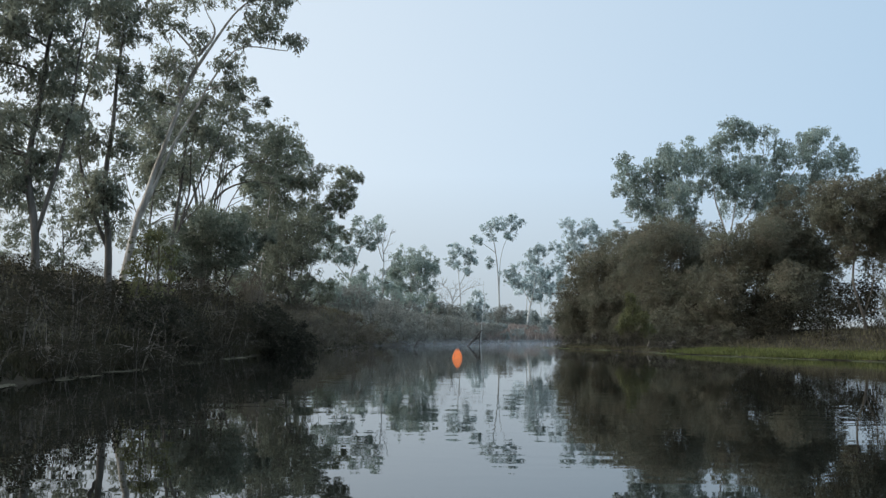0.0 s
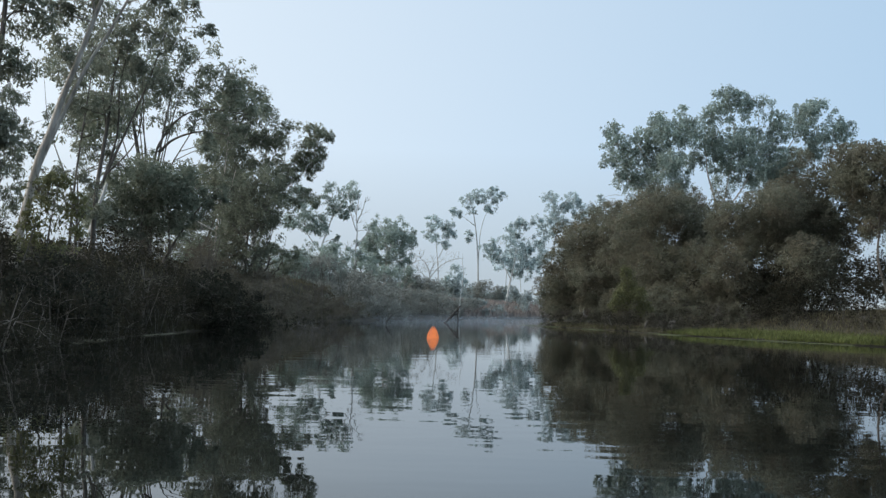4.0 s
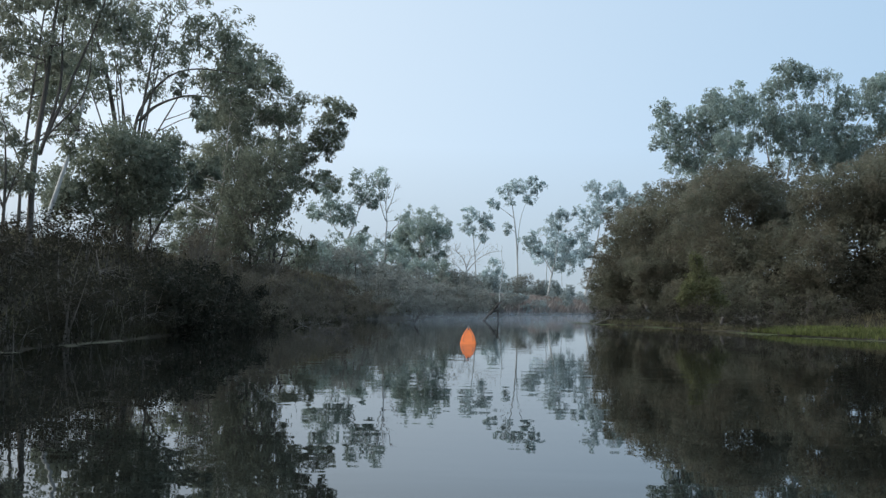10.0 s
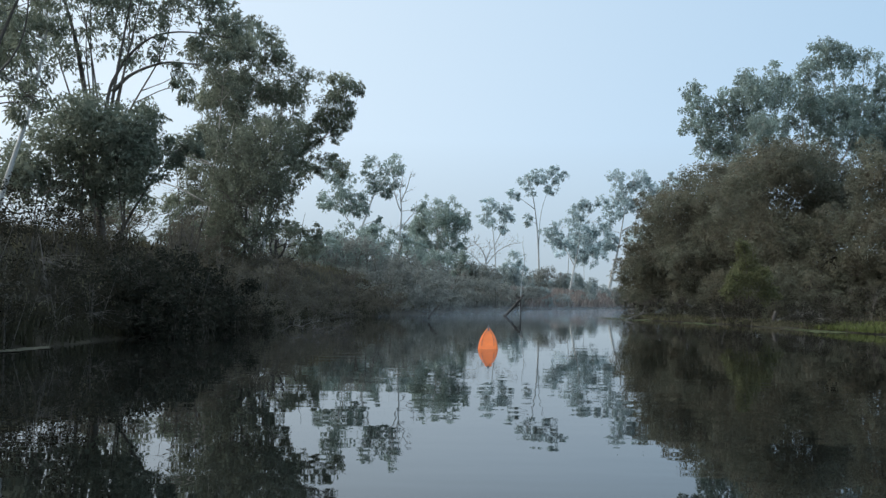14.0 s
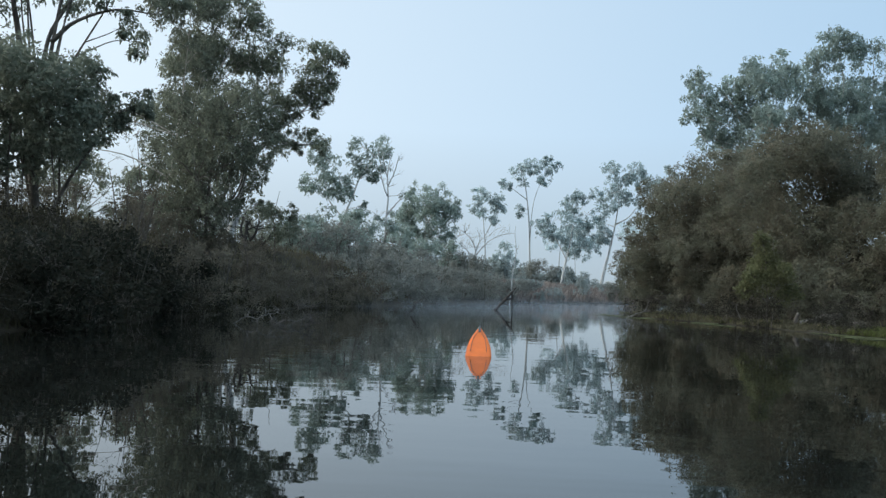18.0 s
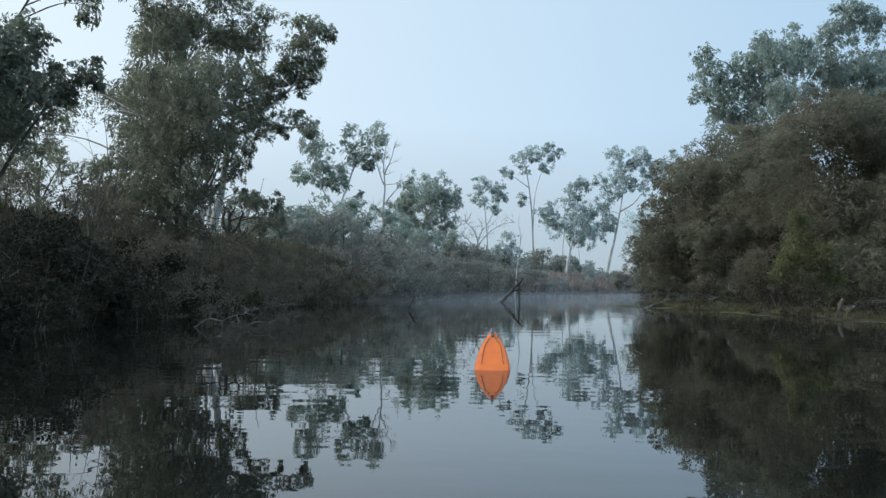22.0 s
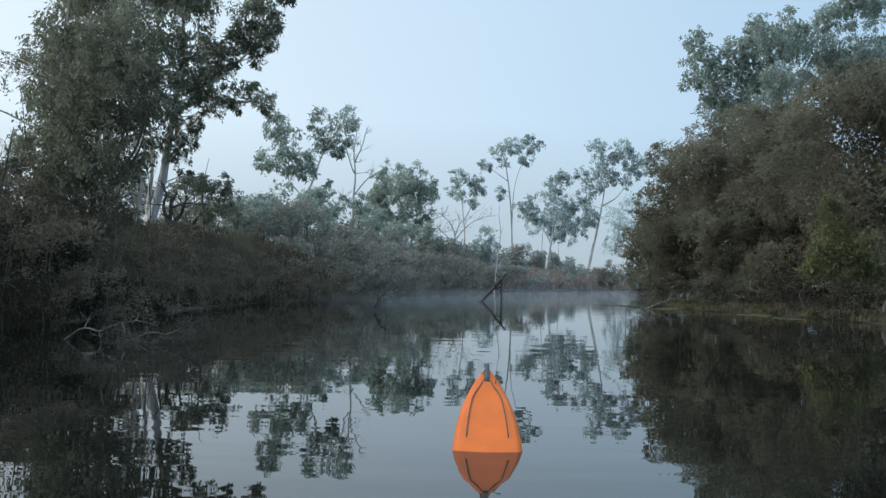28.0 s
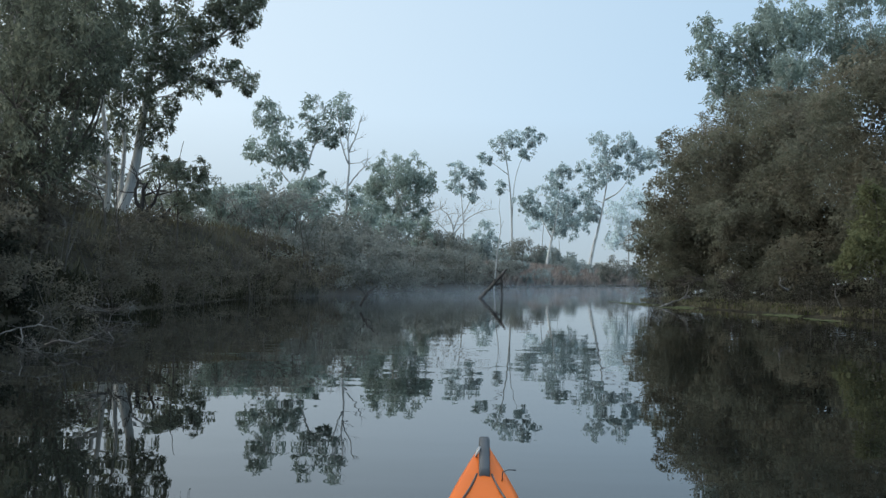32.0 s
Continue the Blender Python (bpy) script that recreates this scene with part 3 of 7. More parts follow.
tree("gum_tree", [[(-10.32, 44.00, ground_height(-10.32, 44.00)), (-10.56, 44.00, 3.79), (-10.94, 44.00, 6.34), (-11.38, 44.00, 8.40), (-11.95, 44.00, 10.13)], [(-10.45, 44.00, 2.94), (-10.37, 44.00, 6.17), (-10.01, 44.00, 7.37), (-9.28, 44.00, 8.20), (-8.29, 44.00, 8.48), (-6.74, 44.00, 8.31)], [(-10.20, 44.00, 6.70), (-9.60, 44.00, 7.25), (-8.61, 44.00, 7.58), (-7.58, 44.00, 7.49)], [(-10.46, 44.00, 3.28), (-10.20, 44.00, 6.34), (-9.84, 44.00, 8.75), (-9.54, 44.00, 10.31)], [(-10.50, 44.00, 2.79), (-11.24, 43.95, 5.11), (-12.28, 43.90, 7.09), (-12.90, 43.88, 8.60)], [(-10.52, 44.00, 2.72), (-11.07, 43.95, 5.51), (-11.85, 43.90, 7.89), (-12.30, 43.88, 9.70)], [(-10.37, 44.00, 4.04), (-10.68, 44.13, 6.50), (-11.12, 44.27, 8.60), (-11.60, 44.32, 10.20)], [(-10.51, 44.00, 3.57), (-10.67, 43.89, 5.74), (-10.90, 43.78, 7.59), (-10.90, 43.73, 9.00)], [(-10.52, 44.00, 2.79), (-10.63, 43.86, 5.91), (-10.79, 43.71, 8.57), (-10.70, 43.66, 10.60)], [(-10.36, 44.00, 4.09), (-10.16, 44.15, 6.22), (-9.88, 44.31, 8.02), (-9.90, 44.37, 9.40)], [(-10.39, 44.00, 2.95), (-10.07, 43.90, 5.73), (-9.63, 43.81, 8.09), (-9.20, 43.77, 9.90)], [(-10.42, 44.00, 3.92), (-9.81, 44.18, 6.03), (-8.93, 44.35, 7.83), (-8.60, 44.43, 9.20)], [(-10.37, 44.00, 2.76), (-10.63, 44.05, 4.77), (-10.99, 44.11, 6.49), (-11.30, 44.13, 7.80)]],
     [(-13.12, 44.00, 8.74, 0.63), (-13.44, 44.00, 8.05, 0.57), (-12.10, 44.00, 9.27, 0.70), (-10.72, 44.00, 9.27, 0.77), (-9.52, 44.00, 9.44, 0.70), (-8.31, 44.00, 9.44, 0.63), (-7.36, 44.00, 9.19, 0.57), (-11.20, 44.00, 8.06, 0.60), (-10.00, 44.00, 8.15, 0.47), (-8.79, 44.00, 7.98, 0.37), (-12.22, 44.00, 7.54, 0.53), (-12.87, 44.00, 6.50, 0.43), (-7.60, 44.00, 8.24, 0.40), (-6.58, 44.00, 8.76, 0.47), (-8.68, 44.00, 10.48, 0.83), (-10.58, 44.00, 10.66, 1.00), (-12.31, 44.00, 10.48, 0.83), (-7.30, 44.00, 9.96, 0.58), (-8.26, 44.00, 7.21, 0.27), (-7.16, 44.00, 7.73, 0.30), (-8.28, 45.00, 7.01, 0.30)],
     GUM_DARK, BARK_DARK, "tall spreading gum tree with long horizontal limbs over the bank", seed=15, size=0.2, dens=0.6, radius=0.24, lumps=16, tight=0.4)
tree("gum_tree", [[(-11.71, 40.00, ground_height(-11.71, 40.00)), (-11.53, 40.00, 2.77), (-11.20, 40.00, 3.94), (-10.80, 40.00, 5.27), (-10.54, 40.00, 6.46), (-10.36, 40.00, 7.65)]],
     [(-11.54, 40.00, 7.20, 0.43), (-11.10, 40.00, 7.64, 0.43), (-11.65, 40.00, 6.30, 0.37), (-10.91, 40.00, 6.31, 0.32), (-10.36, 40.00, 7.79, 0.43), (-11.85, 40.00, 7.64, 0.50)],
     GUM, BARK_PALE, "leaning gum tree with one slim pale trunk", seed=16, size=0.18, dens=0.8, radius=0.17, lumps=16, tight=0.4)
tree("round_tree", [[(-10.13, 42.00, ground_height(-10.13, 42.00)), (-10.15, 42.00, 2.32), (-10.19, 42.00, 3.42), (-10.15, 42.00, 4.53)], [(-9.80, 42.00, 1.38), (-9.82, 42.00, 2.48), (-9.82, 42.00, 4.37)], [(-9.01, 42.00, 1.39), (-9.04, 42.00, 2.48), (-9.27, 42.00, 4.37)], [(-10.77, 42.00, 1.53), (-10.79, 42.00, 2.78), (-10.94, 42.00, 4.36)]],
     [(-11.28, 42.00, 5.00, 0.84), (-10.17, 42.00, 5.40, 0.90), (-9.21, 42.00, 5.17, 0.81), (-10.46, 42.00, 4.21, 0.93), (-9.18, 42.00, 4.06, 0.81), (-11.40, 42.00, 3.88, 0.74), (-8.39, 42.00, 4.38, 0.53), (-12.22, 42.00, 4.35, 0.62), (-9.71, 42.00, 5.88, 0.46), (-8.74, 42.00, 5.57, 0.46), (-9.96, 42.00, 3.50, 0.59), (-10.91, 42.00, 3.41, 0.46), (-11.87, 42.00, 3.56, 0.40)],
     GUM_DARK, BARK_DARK, "dense round-headed tree with dark foliage over several straight trunks", core=0.45, seed=17, size=0.17, aspect=0.45, droop=0.3, dens=0.6, radius=0.13, lumps=16, tight=0.4)
tree("gum_tree", [[(-9.81, 61.00, ground_height(-9.81, 61.00)), (-9.51, 61.00, 2.94), (-9.22, 61.00, 4.11), (-9.08, 61.00, 5.19), (-8.90, 61.00, 6.45), (-8.71, 61.00, 7.90), (-8.66, 61.00, 9.34), (-8.60, 61.00, 10.43)], [(-9.74, 61.00, 2.13), (-9.67, 61.00, 3.39), (-9.59, 61.00, 4.55), (-9.72, 61.00, 5.90), (-9.95, 61.00, 7.33)], [(-8.81, 61.00, 7.17), (-7.71, 61.00, 7.38), (-6.75, 61.00, 8.16), (-5.78, 61.00, 9.04)], [(-8.90, 61.00, 6.36), (-7.87, 61.00, 6.83), (-6.62, 61.00, 6.77), (-5.90, 61.00, 6.88)]],
     [(-5.78, 61.00, 9.08, 0.43), (-6.31, 61.00, 8.67, 0.46), (-5.53, 61.00, 9.59, 0.43), (-6.86, 61.00, 9.02, 0.46), (-7.38, 61.00, 8.56, 0.50), (-7.93, 61.00, 9.00, 0.61), (-6.03, 61.00, 8.32, 0.29), (-7.01, 61.00, 7.93, 0.29), (-7.72, 61.00, 7.83, 0.50), (-5.91, 61.00, 7.06, 0.39), (-6.45, 61.00, 7.23, 0.36), (-6.99, 61.00, 7.12, 0.39), (-7.42, 61.00, 6.70, 0.36), (-5.72, 61.00, 6.74, 0.23), (-6.79, 61.00, 6.68, 0.23), (-7.85, 59.50, 7.91, 0.61), (-8.37, 59.50, 8.41, 0.68), (-9.22, 60.00, 8.52, 0.72), (-8.51, 59.50, 7.38, 0.64), (-9.35, 60.00, 7.30, 0.69), (-7.82, 59.50, 6.88, 0.58), (-8.48, 59.50, 6.35, 0.54), (-9.23, 60.00, 6.08, 0.59), (-9.98, 61.00, 5.35, 0.50), (-8.94, 62.00, 5.81, 0.33), (-10.01, 62.50, 5.39, 0.37), (-10.19, 61.00, 6.60, 0.57), (-10.33, 61.00, 8.22, 0.64), (-9.22, 61.00, 10.05, 0.80), (-7.96, 61.00, 10.08, 0.71), (-10.30, 61.00, 4.27, 0.36), (-7.97, 61.00, 4.05, 0.25), (-6.03, 61.00, 10.74, 0.63), (-6.24, 61.00, 9.98, 0.58), (-5.44, 61.00, 10.61, 0.45), (-6.41, 61.00, 9.31, 0.45), (-4.96, 61.00, 10.53, 0.24), (-6.86, 61.00, 8.90, 0.37), (-7.33, 61.00, 8.09, 0.37), (-6.52, 61.00, 11.06, 0.37), (-5.95, 61.00, 8.77, 0.29), (-8.59, 61.00, 6.02, 0.36), (-8.38, 61.00, 5.33, 0.33), (-8.66, 61.00, 4.70, 0.33), (-8.18, 61.00, 5.75, 0.22), (-8.93, 61.00, 5.43, 0.36), (-8.01, 61.00, 6.25, 0.22), (-8.44, 61.00, 4.20, 0.25)],
     GUM, BARK_PALE, "large gum tree with pale trunk and long arm of hanging foliage", seed=18, core=0.3, size=0.165, dens=0.7, radius=0.36, lumps=16, tight=0.4)
tree("gum_tree", [[(-9.50, 59.00, ground_height(-9.50, 59.00)), (-9.37, 59.00, 3.30), (-9.50, 59.00, 4.71), (-9.80, 59.00, 6.72), (-10.14, 59.00, 8.73)], [(-9.45, 59.00, 4.10), (-10.89, 59.00, 5.90), (-11.73, 59.00, 7.51)]],
     [(-10.16, 59.00, 9.95, 0.83), (-11.36, 59.00, 9.33, 0.67), (-10.34, 59.00, 8.53, 0.83), (-11.54, 59.00, 7.92, 0.71), (-12.54, 59.00, 7.41, 0.63), (-10.91, 59.00, 7.11, 0.83), (-9.81, 59.00, 7.42, 0.71), (-12.11, 59.00, 6.20, 0.67), (-10.69, 59.00, 5.90, 0.71), (-12.89, 59.00, 4.88, 0.52), (-11.68, 59.00, 4.89, 0.67), (-10.46, 59.00, 4.70, 0.63), (-10.99, 59.00, 10.76, 0.79), (-9.99, 59.00, 11.57, 0.89), (-11.05, 59.00, 3.69, 0.59), (-12.26, 59.00, 3.68, 0.56), (-9.67, 59.00, 12.84, 0.61), (-8.94, 59.00, 12.24, 0.56), (-10.18, 59.00, 12.06, 0.61), (-8.35, 59.00, 11.39, 0.56), (-7.61, 59.00, 10.61, 0.43), (-7.18, 59.00, 10.87, 0.30), (-9.12, 59.00, 11.07, 0.66), (-10.14, 59.00, 10.55, 0.71), (-10.90, 59.00, 9.77, 0.61), (-11.73, 59.00, 9.63, 0.45), (-8.84, 59.00, 9.78, 0.61), (-10.51, 59.00, 13.21, 0.30), (-8.20, 59.00, 10.17, 0.40)],
     GUM, BARK, "broad gum tree with thick columns of grey-green foliage", seed=28, core=0.3, size=0.17, dens=0.6, radius=0.2, lumps=16, tight=0.4)
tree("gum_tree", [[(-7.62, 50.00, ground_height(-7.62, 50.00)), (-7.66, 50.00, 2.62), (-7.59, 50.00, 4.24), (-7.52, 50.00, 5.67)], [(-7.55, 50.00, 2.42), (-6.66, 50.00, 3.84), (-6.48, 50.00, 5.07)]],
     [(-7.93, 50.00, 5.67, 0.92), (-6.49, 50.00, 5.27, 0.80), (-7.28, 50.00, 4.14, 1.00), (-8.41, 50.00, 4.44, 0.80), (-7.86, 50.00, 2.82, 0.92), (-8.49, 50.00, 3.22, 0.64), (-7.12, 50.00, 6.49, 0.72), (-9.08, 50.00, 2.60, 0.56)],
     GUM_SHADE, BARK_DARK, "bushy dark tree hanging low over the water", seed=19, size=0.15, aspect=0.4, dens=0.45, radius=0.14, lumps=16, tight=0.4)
tree("gum_tree", [[(-9.82, 43.00, ground_height(-9.82, 43.00)), (-9.49, 43.00, 2.51), (-9.03, 43.00, 3.36), (-8.45, 43.00, 4.22), (-7.97, 43.00, 4.84)], [(-9.37, 43.00, 2.63), (-9.41, 43.00, 3.85), (-9.33, 43.00, 4.95)]],
     [(-7.62, 43.00, 5.21, 0.29), (-8.10, 43.00, 4.96, 0.26), (-7.37, 43.00, 4.95, 0.18), (-8.95, 43.00, 4.71, 0.43), (-9.22, 43.00, 5.56, 0.50), (-9.51, 43.00, 4.94, 0.50), (-8.48, 43.00, 5.26, 0.31), (-8.99, 43.00, 6.05, 0.43), (-7.91, 43.00, 4.57, 0.16), (-9.97, 43.00, 5.80, 0.60), (-8.62, 43.00, 5.81, 0.29)],
     GUM_DARK, BARK_DARK, "dark crown reaching out from the round-headed tree", seed=20, size=0.17, aspect=0.4, droop=0.3, dens=0.5, radius=0.12, lumps=16, tight=0.4)
tree("sapling", [[(-11.39, 49.00, ground_height(-11.39, 49.00)), (-11.33, 49.00, 2.78), (-11.46, 49.00, 3.65)], [(-11.33, 49.00, 2.60), (-10.56, 49.00, 3.32), (-10.05, 49.00, 3.86)]],
     [(-11.82, 49.00, 3.82, 0.45), (-10.76, 49.00, 3.85, 0.45), (-9.87, 49.00, 3.66, 0.38), (-11.26, 49.00, 3.13, 0.42), (-10.20, 49.00, 3.07, 0.38), (-12.05, 49.00, 2.93, 0.35), (-9.35, 49.00, 3.14, 0.26), (-10.88, 49.00, 2.61, 0.31)],
     GUM_DARK, BARK_DARK, "bushy sapling with fine twigs on the slope", category='tree', seed=29, size=0.15, dens=0.35, radius=0.06, lumps=16, tight=0.4)
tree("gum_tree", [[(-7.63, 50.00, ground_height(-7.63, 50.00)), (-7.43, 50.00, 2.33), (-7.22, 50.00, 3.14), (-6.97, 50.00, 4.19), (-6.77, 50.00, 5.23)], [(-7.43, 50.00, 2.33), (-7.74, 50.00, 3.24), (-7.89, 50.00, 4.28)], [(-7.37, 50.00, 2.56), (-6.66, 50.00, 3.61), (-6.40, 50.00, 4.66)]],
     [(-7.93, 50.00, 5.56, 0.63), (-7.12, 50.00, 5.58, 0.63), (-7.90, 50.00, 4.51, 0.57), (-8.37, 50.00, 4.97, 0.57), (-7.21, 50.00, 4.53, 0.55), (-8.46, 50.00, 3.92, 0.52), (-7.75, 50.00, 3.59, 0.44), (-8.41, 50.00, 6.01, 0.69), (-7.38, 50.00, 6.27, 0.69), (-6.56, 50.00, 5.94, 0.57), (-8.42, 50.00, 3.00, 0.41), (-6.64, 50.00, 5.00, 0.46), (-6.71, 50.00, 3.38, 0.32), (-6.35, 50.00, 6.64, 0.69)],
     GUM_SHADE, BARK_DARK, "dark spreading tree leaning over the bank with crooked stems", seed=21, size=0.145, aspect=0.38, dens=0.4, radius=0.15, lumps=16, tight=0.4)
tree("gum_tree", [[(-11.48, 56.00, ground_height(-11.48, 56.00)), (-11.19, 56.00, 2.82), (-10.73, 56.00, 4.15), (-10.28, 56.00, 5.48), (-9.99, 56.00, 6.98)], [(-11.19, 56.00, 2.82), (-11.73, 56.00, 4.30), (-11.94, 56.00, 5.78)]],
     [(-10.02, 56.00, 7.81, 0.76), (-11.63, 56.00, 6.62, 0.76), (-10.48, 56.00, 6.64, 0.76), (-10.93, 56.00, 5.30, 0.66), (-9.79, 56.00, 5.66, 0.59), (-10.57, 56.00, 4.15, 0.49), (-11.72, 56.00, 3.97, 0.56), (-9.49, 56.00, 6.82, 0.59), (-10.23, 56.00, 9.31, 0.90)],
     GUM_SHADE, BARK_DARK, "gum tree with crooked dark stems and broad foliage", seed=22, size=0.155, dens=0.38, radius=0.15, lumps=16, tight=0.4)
tree("sapling", [[(-7.06, 58.00, ground_height(-7.06, 58.00)), (-7.04, 58.00, 2.53), (-7.11, 58.00, 3.49), (-6.93, 58.00, 4.47)], [(-7.03, 58.00, 2.37), (-6.49, 58.00, 3.02), (-6.18, 58.00, 3.51)]],
     [(-6.18, 58.00, 3.43, 0.30), (-7.31, 58.00, 3.65, 0.38), (-6.73, 58.00, 3.02, 0.38), (-7.13, 58.00, 2.85, 0.34), (-6.32, 58.00, 2.87, 0.25), (-6.83, 58.00, 3.66, 0.38), (-6.51, 58.00, 3.75, 0.30)],
     GUM_DARK, BARK_DARK, "slim bushy sapling on the grassy slope", category='tree', seed=23, size=0.17, dens=0.5, radius=0.06, lumps=10)
tree("sapling", [[(-8.27, 70.00, ground_height(-8.27, 70.00)), (-8.18, 70.00, 2.85), (-8.32, 70.00, 3.77)], [(-8.18, 70.00, 2.73), (-7.40, 70.00, 3.56), (-7.18, 70.00, 4.25)]],
     [(-8.66, 70.00, 3.53, 0.61), (-8.10, 70.00, 3.89, 0.61), (-7.40, 70.00, 3.79, 0.55), (-8.42, 70.00, 2.96, 0.55), (-7.61, 70.00, 3.09, 0.61), (-7.04, 70.00, 3.22, 0.55), (-9.01, 70.00, 3.75, 0.36)],
     GUM_HAZE_LIGHT, BARK_DARK, "low spreading tree with grey-green foliage", category='tree', seed=24, size=0.22, dens=0.6, radius=0.08, lumps=11)
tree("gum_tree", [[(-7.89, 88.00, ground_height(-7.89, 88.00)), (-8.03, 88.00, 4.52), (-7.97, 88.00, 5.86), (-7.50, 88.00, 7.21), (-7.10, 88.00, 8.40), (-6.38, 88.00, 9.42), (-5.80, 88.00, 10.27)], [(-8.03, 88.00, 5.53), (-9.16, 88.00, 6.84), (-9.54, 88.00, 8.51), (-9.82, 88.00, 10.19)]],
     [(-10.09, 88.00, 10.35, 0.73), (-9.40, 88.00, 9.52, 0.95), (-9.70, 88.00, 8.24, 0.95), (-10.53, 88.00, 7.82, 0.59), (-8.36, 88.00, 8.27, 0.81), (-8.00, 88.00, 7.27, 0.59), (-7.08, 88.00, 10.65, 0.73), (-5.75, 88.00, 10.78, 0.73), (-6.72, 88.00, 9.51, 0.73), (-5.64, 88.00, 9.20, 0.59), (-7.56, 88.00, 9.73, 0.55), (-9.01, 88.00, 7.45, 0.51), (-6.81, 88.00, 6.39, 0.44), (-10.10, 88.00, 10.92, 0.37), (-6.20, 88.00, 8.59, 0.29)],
     GUM_HAZE_LIGHT, BARK_PALE, "gum tree with pale forked trunk and two open heads", seed=31, size=0.3, dens=0.75, radius=0.2, lumps=11, tight=0.46)
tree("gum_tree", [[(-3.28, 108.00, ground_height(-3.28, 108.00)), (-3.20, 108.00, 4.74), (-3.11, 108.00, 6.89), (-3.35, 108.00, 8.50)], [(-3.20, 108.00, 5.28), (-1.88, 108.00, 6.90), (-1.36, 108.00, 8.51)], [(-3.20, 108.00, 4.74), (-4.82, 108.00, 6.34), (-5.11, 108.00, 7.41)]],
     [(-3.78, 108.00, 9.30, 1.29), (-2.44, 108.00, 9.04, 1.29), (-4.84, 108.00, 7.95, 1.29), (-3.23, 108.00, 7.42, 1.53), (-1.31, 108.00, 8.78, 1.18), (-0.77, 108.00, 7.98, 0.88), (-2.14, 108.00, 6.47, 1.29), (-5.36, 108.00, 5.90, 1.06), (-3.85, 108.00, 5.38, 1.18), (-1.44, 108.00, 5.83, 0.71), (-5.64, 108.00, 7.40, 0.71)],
     GUM_HAZE_LIGHT, BARK, "rounded gum tree behind the bank shrubs", seed=32, size=0.36, dens=0.9, radius=0.2, lumps=11, tight=0.46)
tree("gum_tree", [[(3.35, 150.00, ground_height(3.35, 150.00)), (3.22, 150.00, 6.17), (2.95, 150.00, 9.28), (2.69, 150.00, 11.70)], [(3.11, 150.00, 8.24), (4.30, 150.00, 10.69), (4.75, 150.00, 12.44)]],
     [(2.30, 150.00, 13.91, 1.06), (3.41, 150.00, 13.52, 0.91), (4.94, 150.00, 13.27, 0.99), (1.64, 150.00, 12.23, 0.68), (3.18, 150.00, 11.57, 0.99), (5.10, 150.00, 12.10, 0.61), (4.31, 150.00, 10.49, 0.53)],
     GUM_HAZE_MID, BARK_MIST, "small far gum tree with clumped crown", seed=33, size=0.5, dens=0.9, radius=0.22, lumps=11, tight=0.46)
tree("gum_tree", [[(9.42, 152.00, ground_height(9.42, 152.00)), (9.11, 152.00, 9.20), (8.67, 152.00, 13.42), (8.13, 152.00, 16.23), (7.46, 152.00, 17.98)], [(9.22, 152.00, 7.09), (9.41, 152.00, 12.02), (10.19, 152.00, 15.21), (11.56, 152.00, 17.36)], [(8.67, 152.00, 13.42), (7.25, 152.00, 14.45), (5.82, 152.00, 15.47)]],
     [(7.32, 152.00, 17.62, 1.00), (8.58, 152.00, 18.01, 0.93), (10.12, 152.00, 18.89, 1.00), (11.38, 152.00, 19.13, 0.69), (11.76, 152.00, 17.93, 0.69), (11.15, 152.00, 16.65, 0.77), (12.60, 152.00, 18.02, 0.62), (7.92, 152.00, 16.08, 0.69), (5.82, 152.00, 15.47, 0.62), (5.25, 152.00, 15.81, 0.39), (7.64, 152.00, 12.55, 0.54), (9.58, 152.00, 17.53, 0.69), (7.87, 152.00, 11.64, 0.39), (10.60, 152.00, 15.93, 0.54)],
     GUM_HAZE_MID, BARK_MIST, "tall slender far gum tree with open airy crown", seed=34, size=0.45, dens=0.6, radius=0.25, lumps=11, tight=0.46)
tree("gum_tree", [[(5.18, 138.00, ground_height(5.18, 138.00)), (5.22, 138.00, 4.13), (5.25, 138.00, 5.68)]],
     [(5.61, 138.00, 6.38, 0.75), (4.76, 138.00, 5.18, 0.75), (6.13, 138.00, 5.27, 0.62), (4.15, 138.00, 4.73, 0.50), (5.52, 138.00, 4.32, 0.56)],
     GUM_HAZE_MID, BARK_MIST, "small dark-headed tree on the far bank", seed=35, size=0.45, dens=0.8, radius=0.14, lumps=11, tight=0.46)
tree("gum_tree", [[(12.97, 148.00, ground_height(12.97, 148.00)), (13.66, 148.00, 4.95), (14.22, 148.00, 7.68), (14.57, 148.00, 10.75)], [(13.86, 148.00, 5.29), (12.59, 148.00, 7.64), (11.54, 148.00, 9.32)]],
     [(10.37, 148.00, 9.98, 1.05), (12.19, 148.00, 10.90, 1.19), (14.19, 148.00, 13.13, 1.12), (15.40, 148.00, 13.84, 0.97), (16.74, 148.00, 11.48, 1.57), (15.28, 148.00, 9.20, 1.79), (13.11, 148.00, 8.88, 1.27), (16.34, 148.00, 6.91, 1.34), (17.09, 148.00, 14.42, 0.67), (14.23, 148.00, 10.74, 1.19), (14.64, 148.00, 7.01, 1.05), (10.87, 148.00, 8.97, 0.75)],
     GUM_HAZE_MID, BARK_PALE, "far gum tree with slanting pale trunk", seed=36, size=0.48, dens=0.85, radius=0.36, lumps=11, tight=0.46)
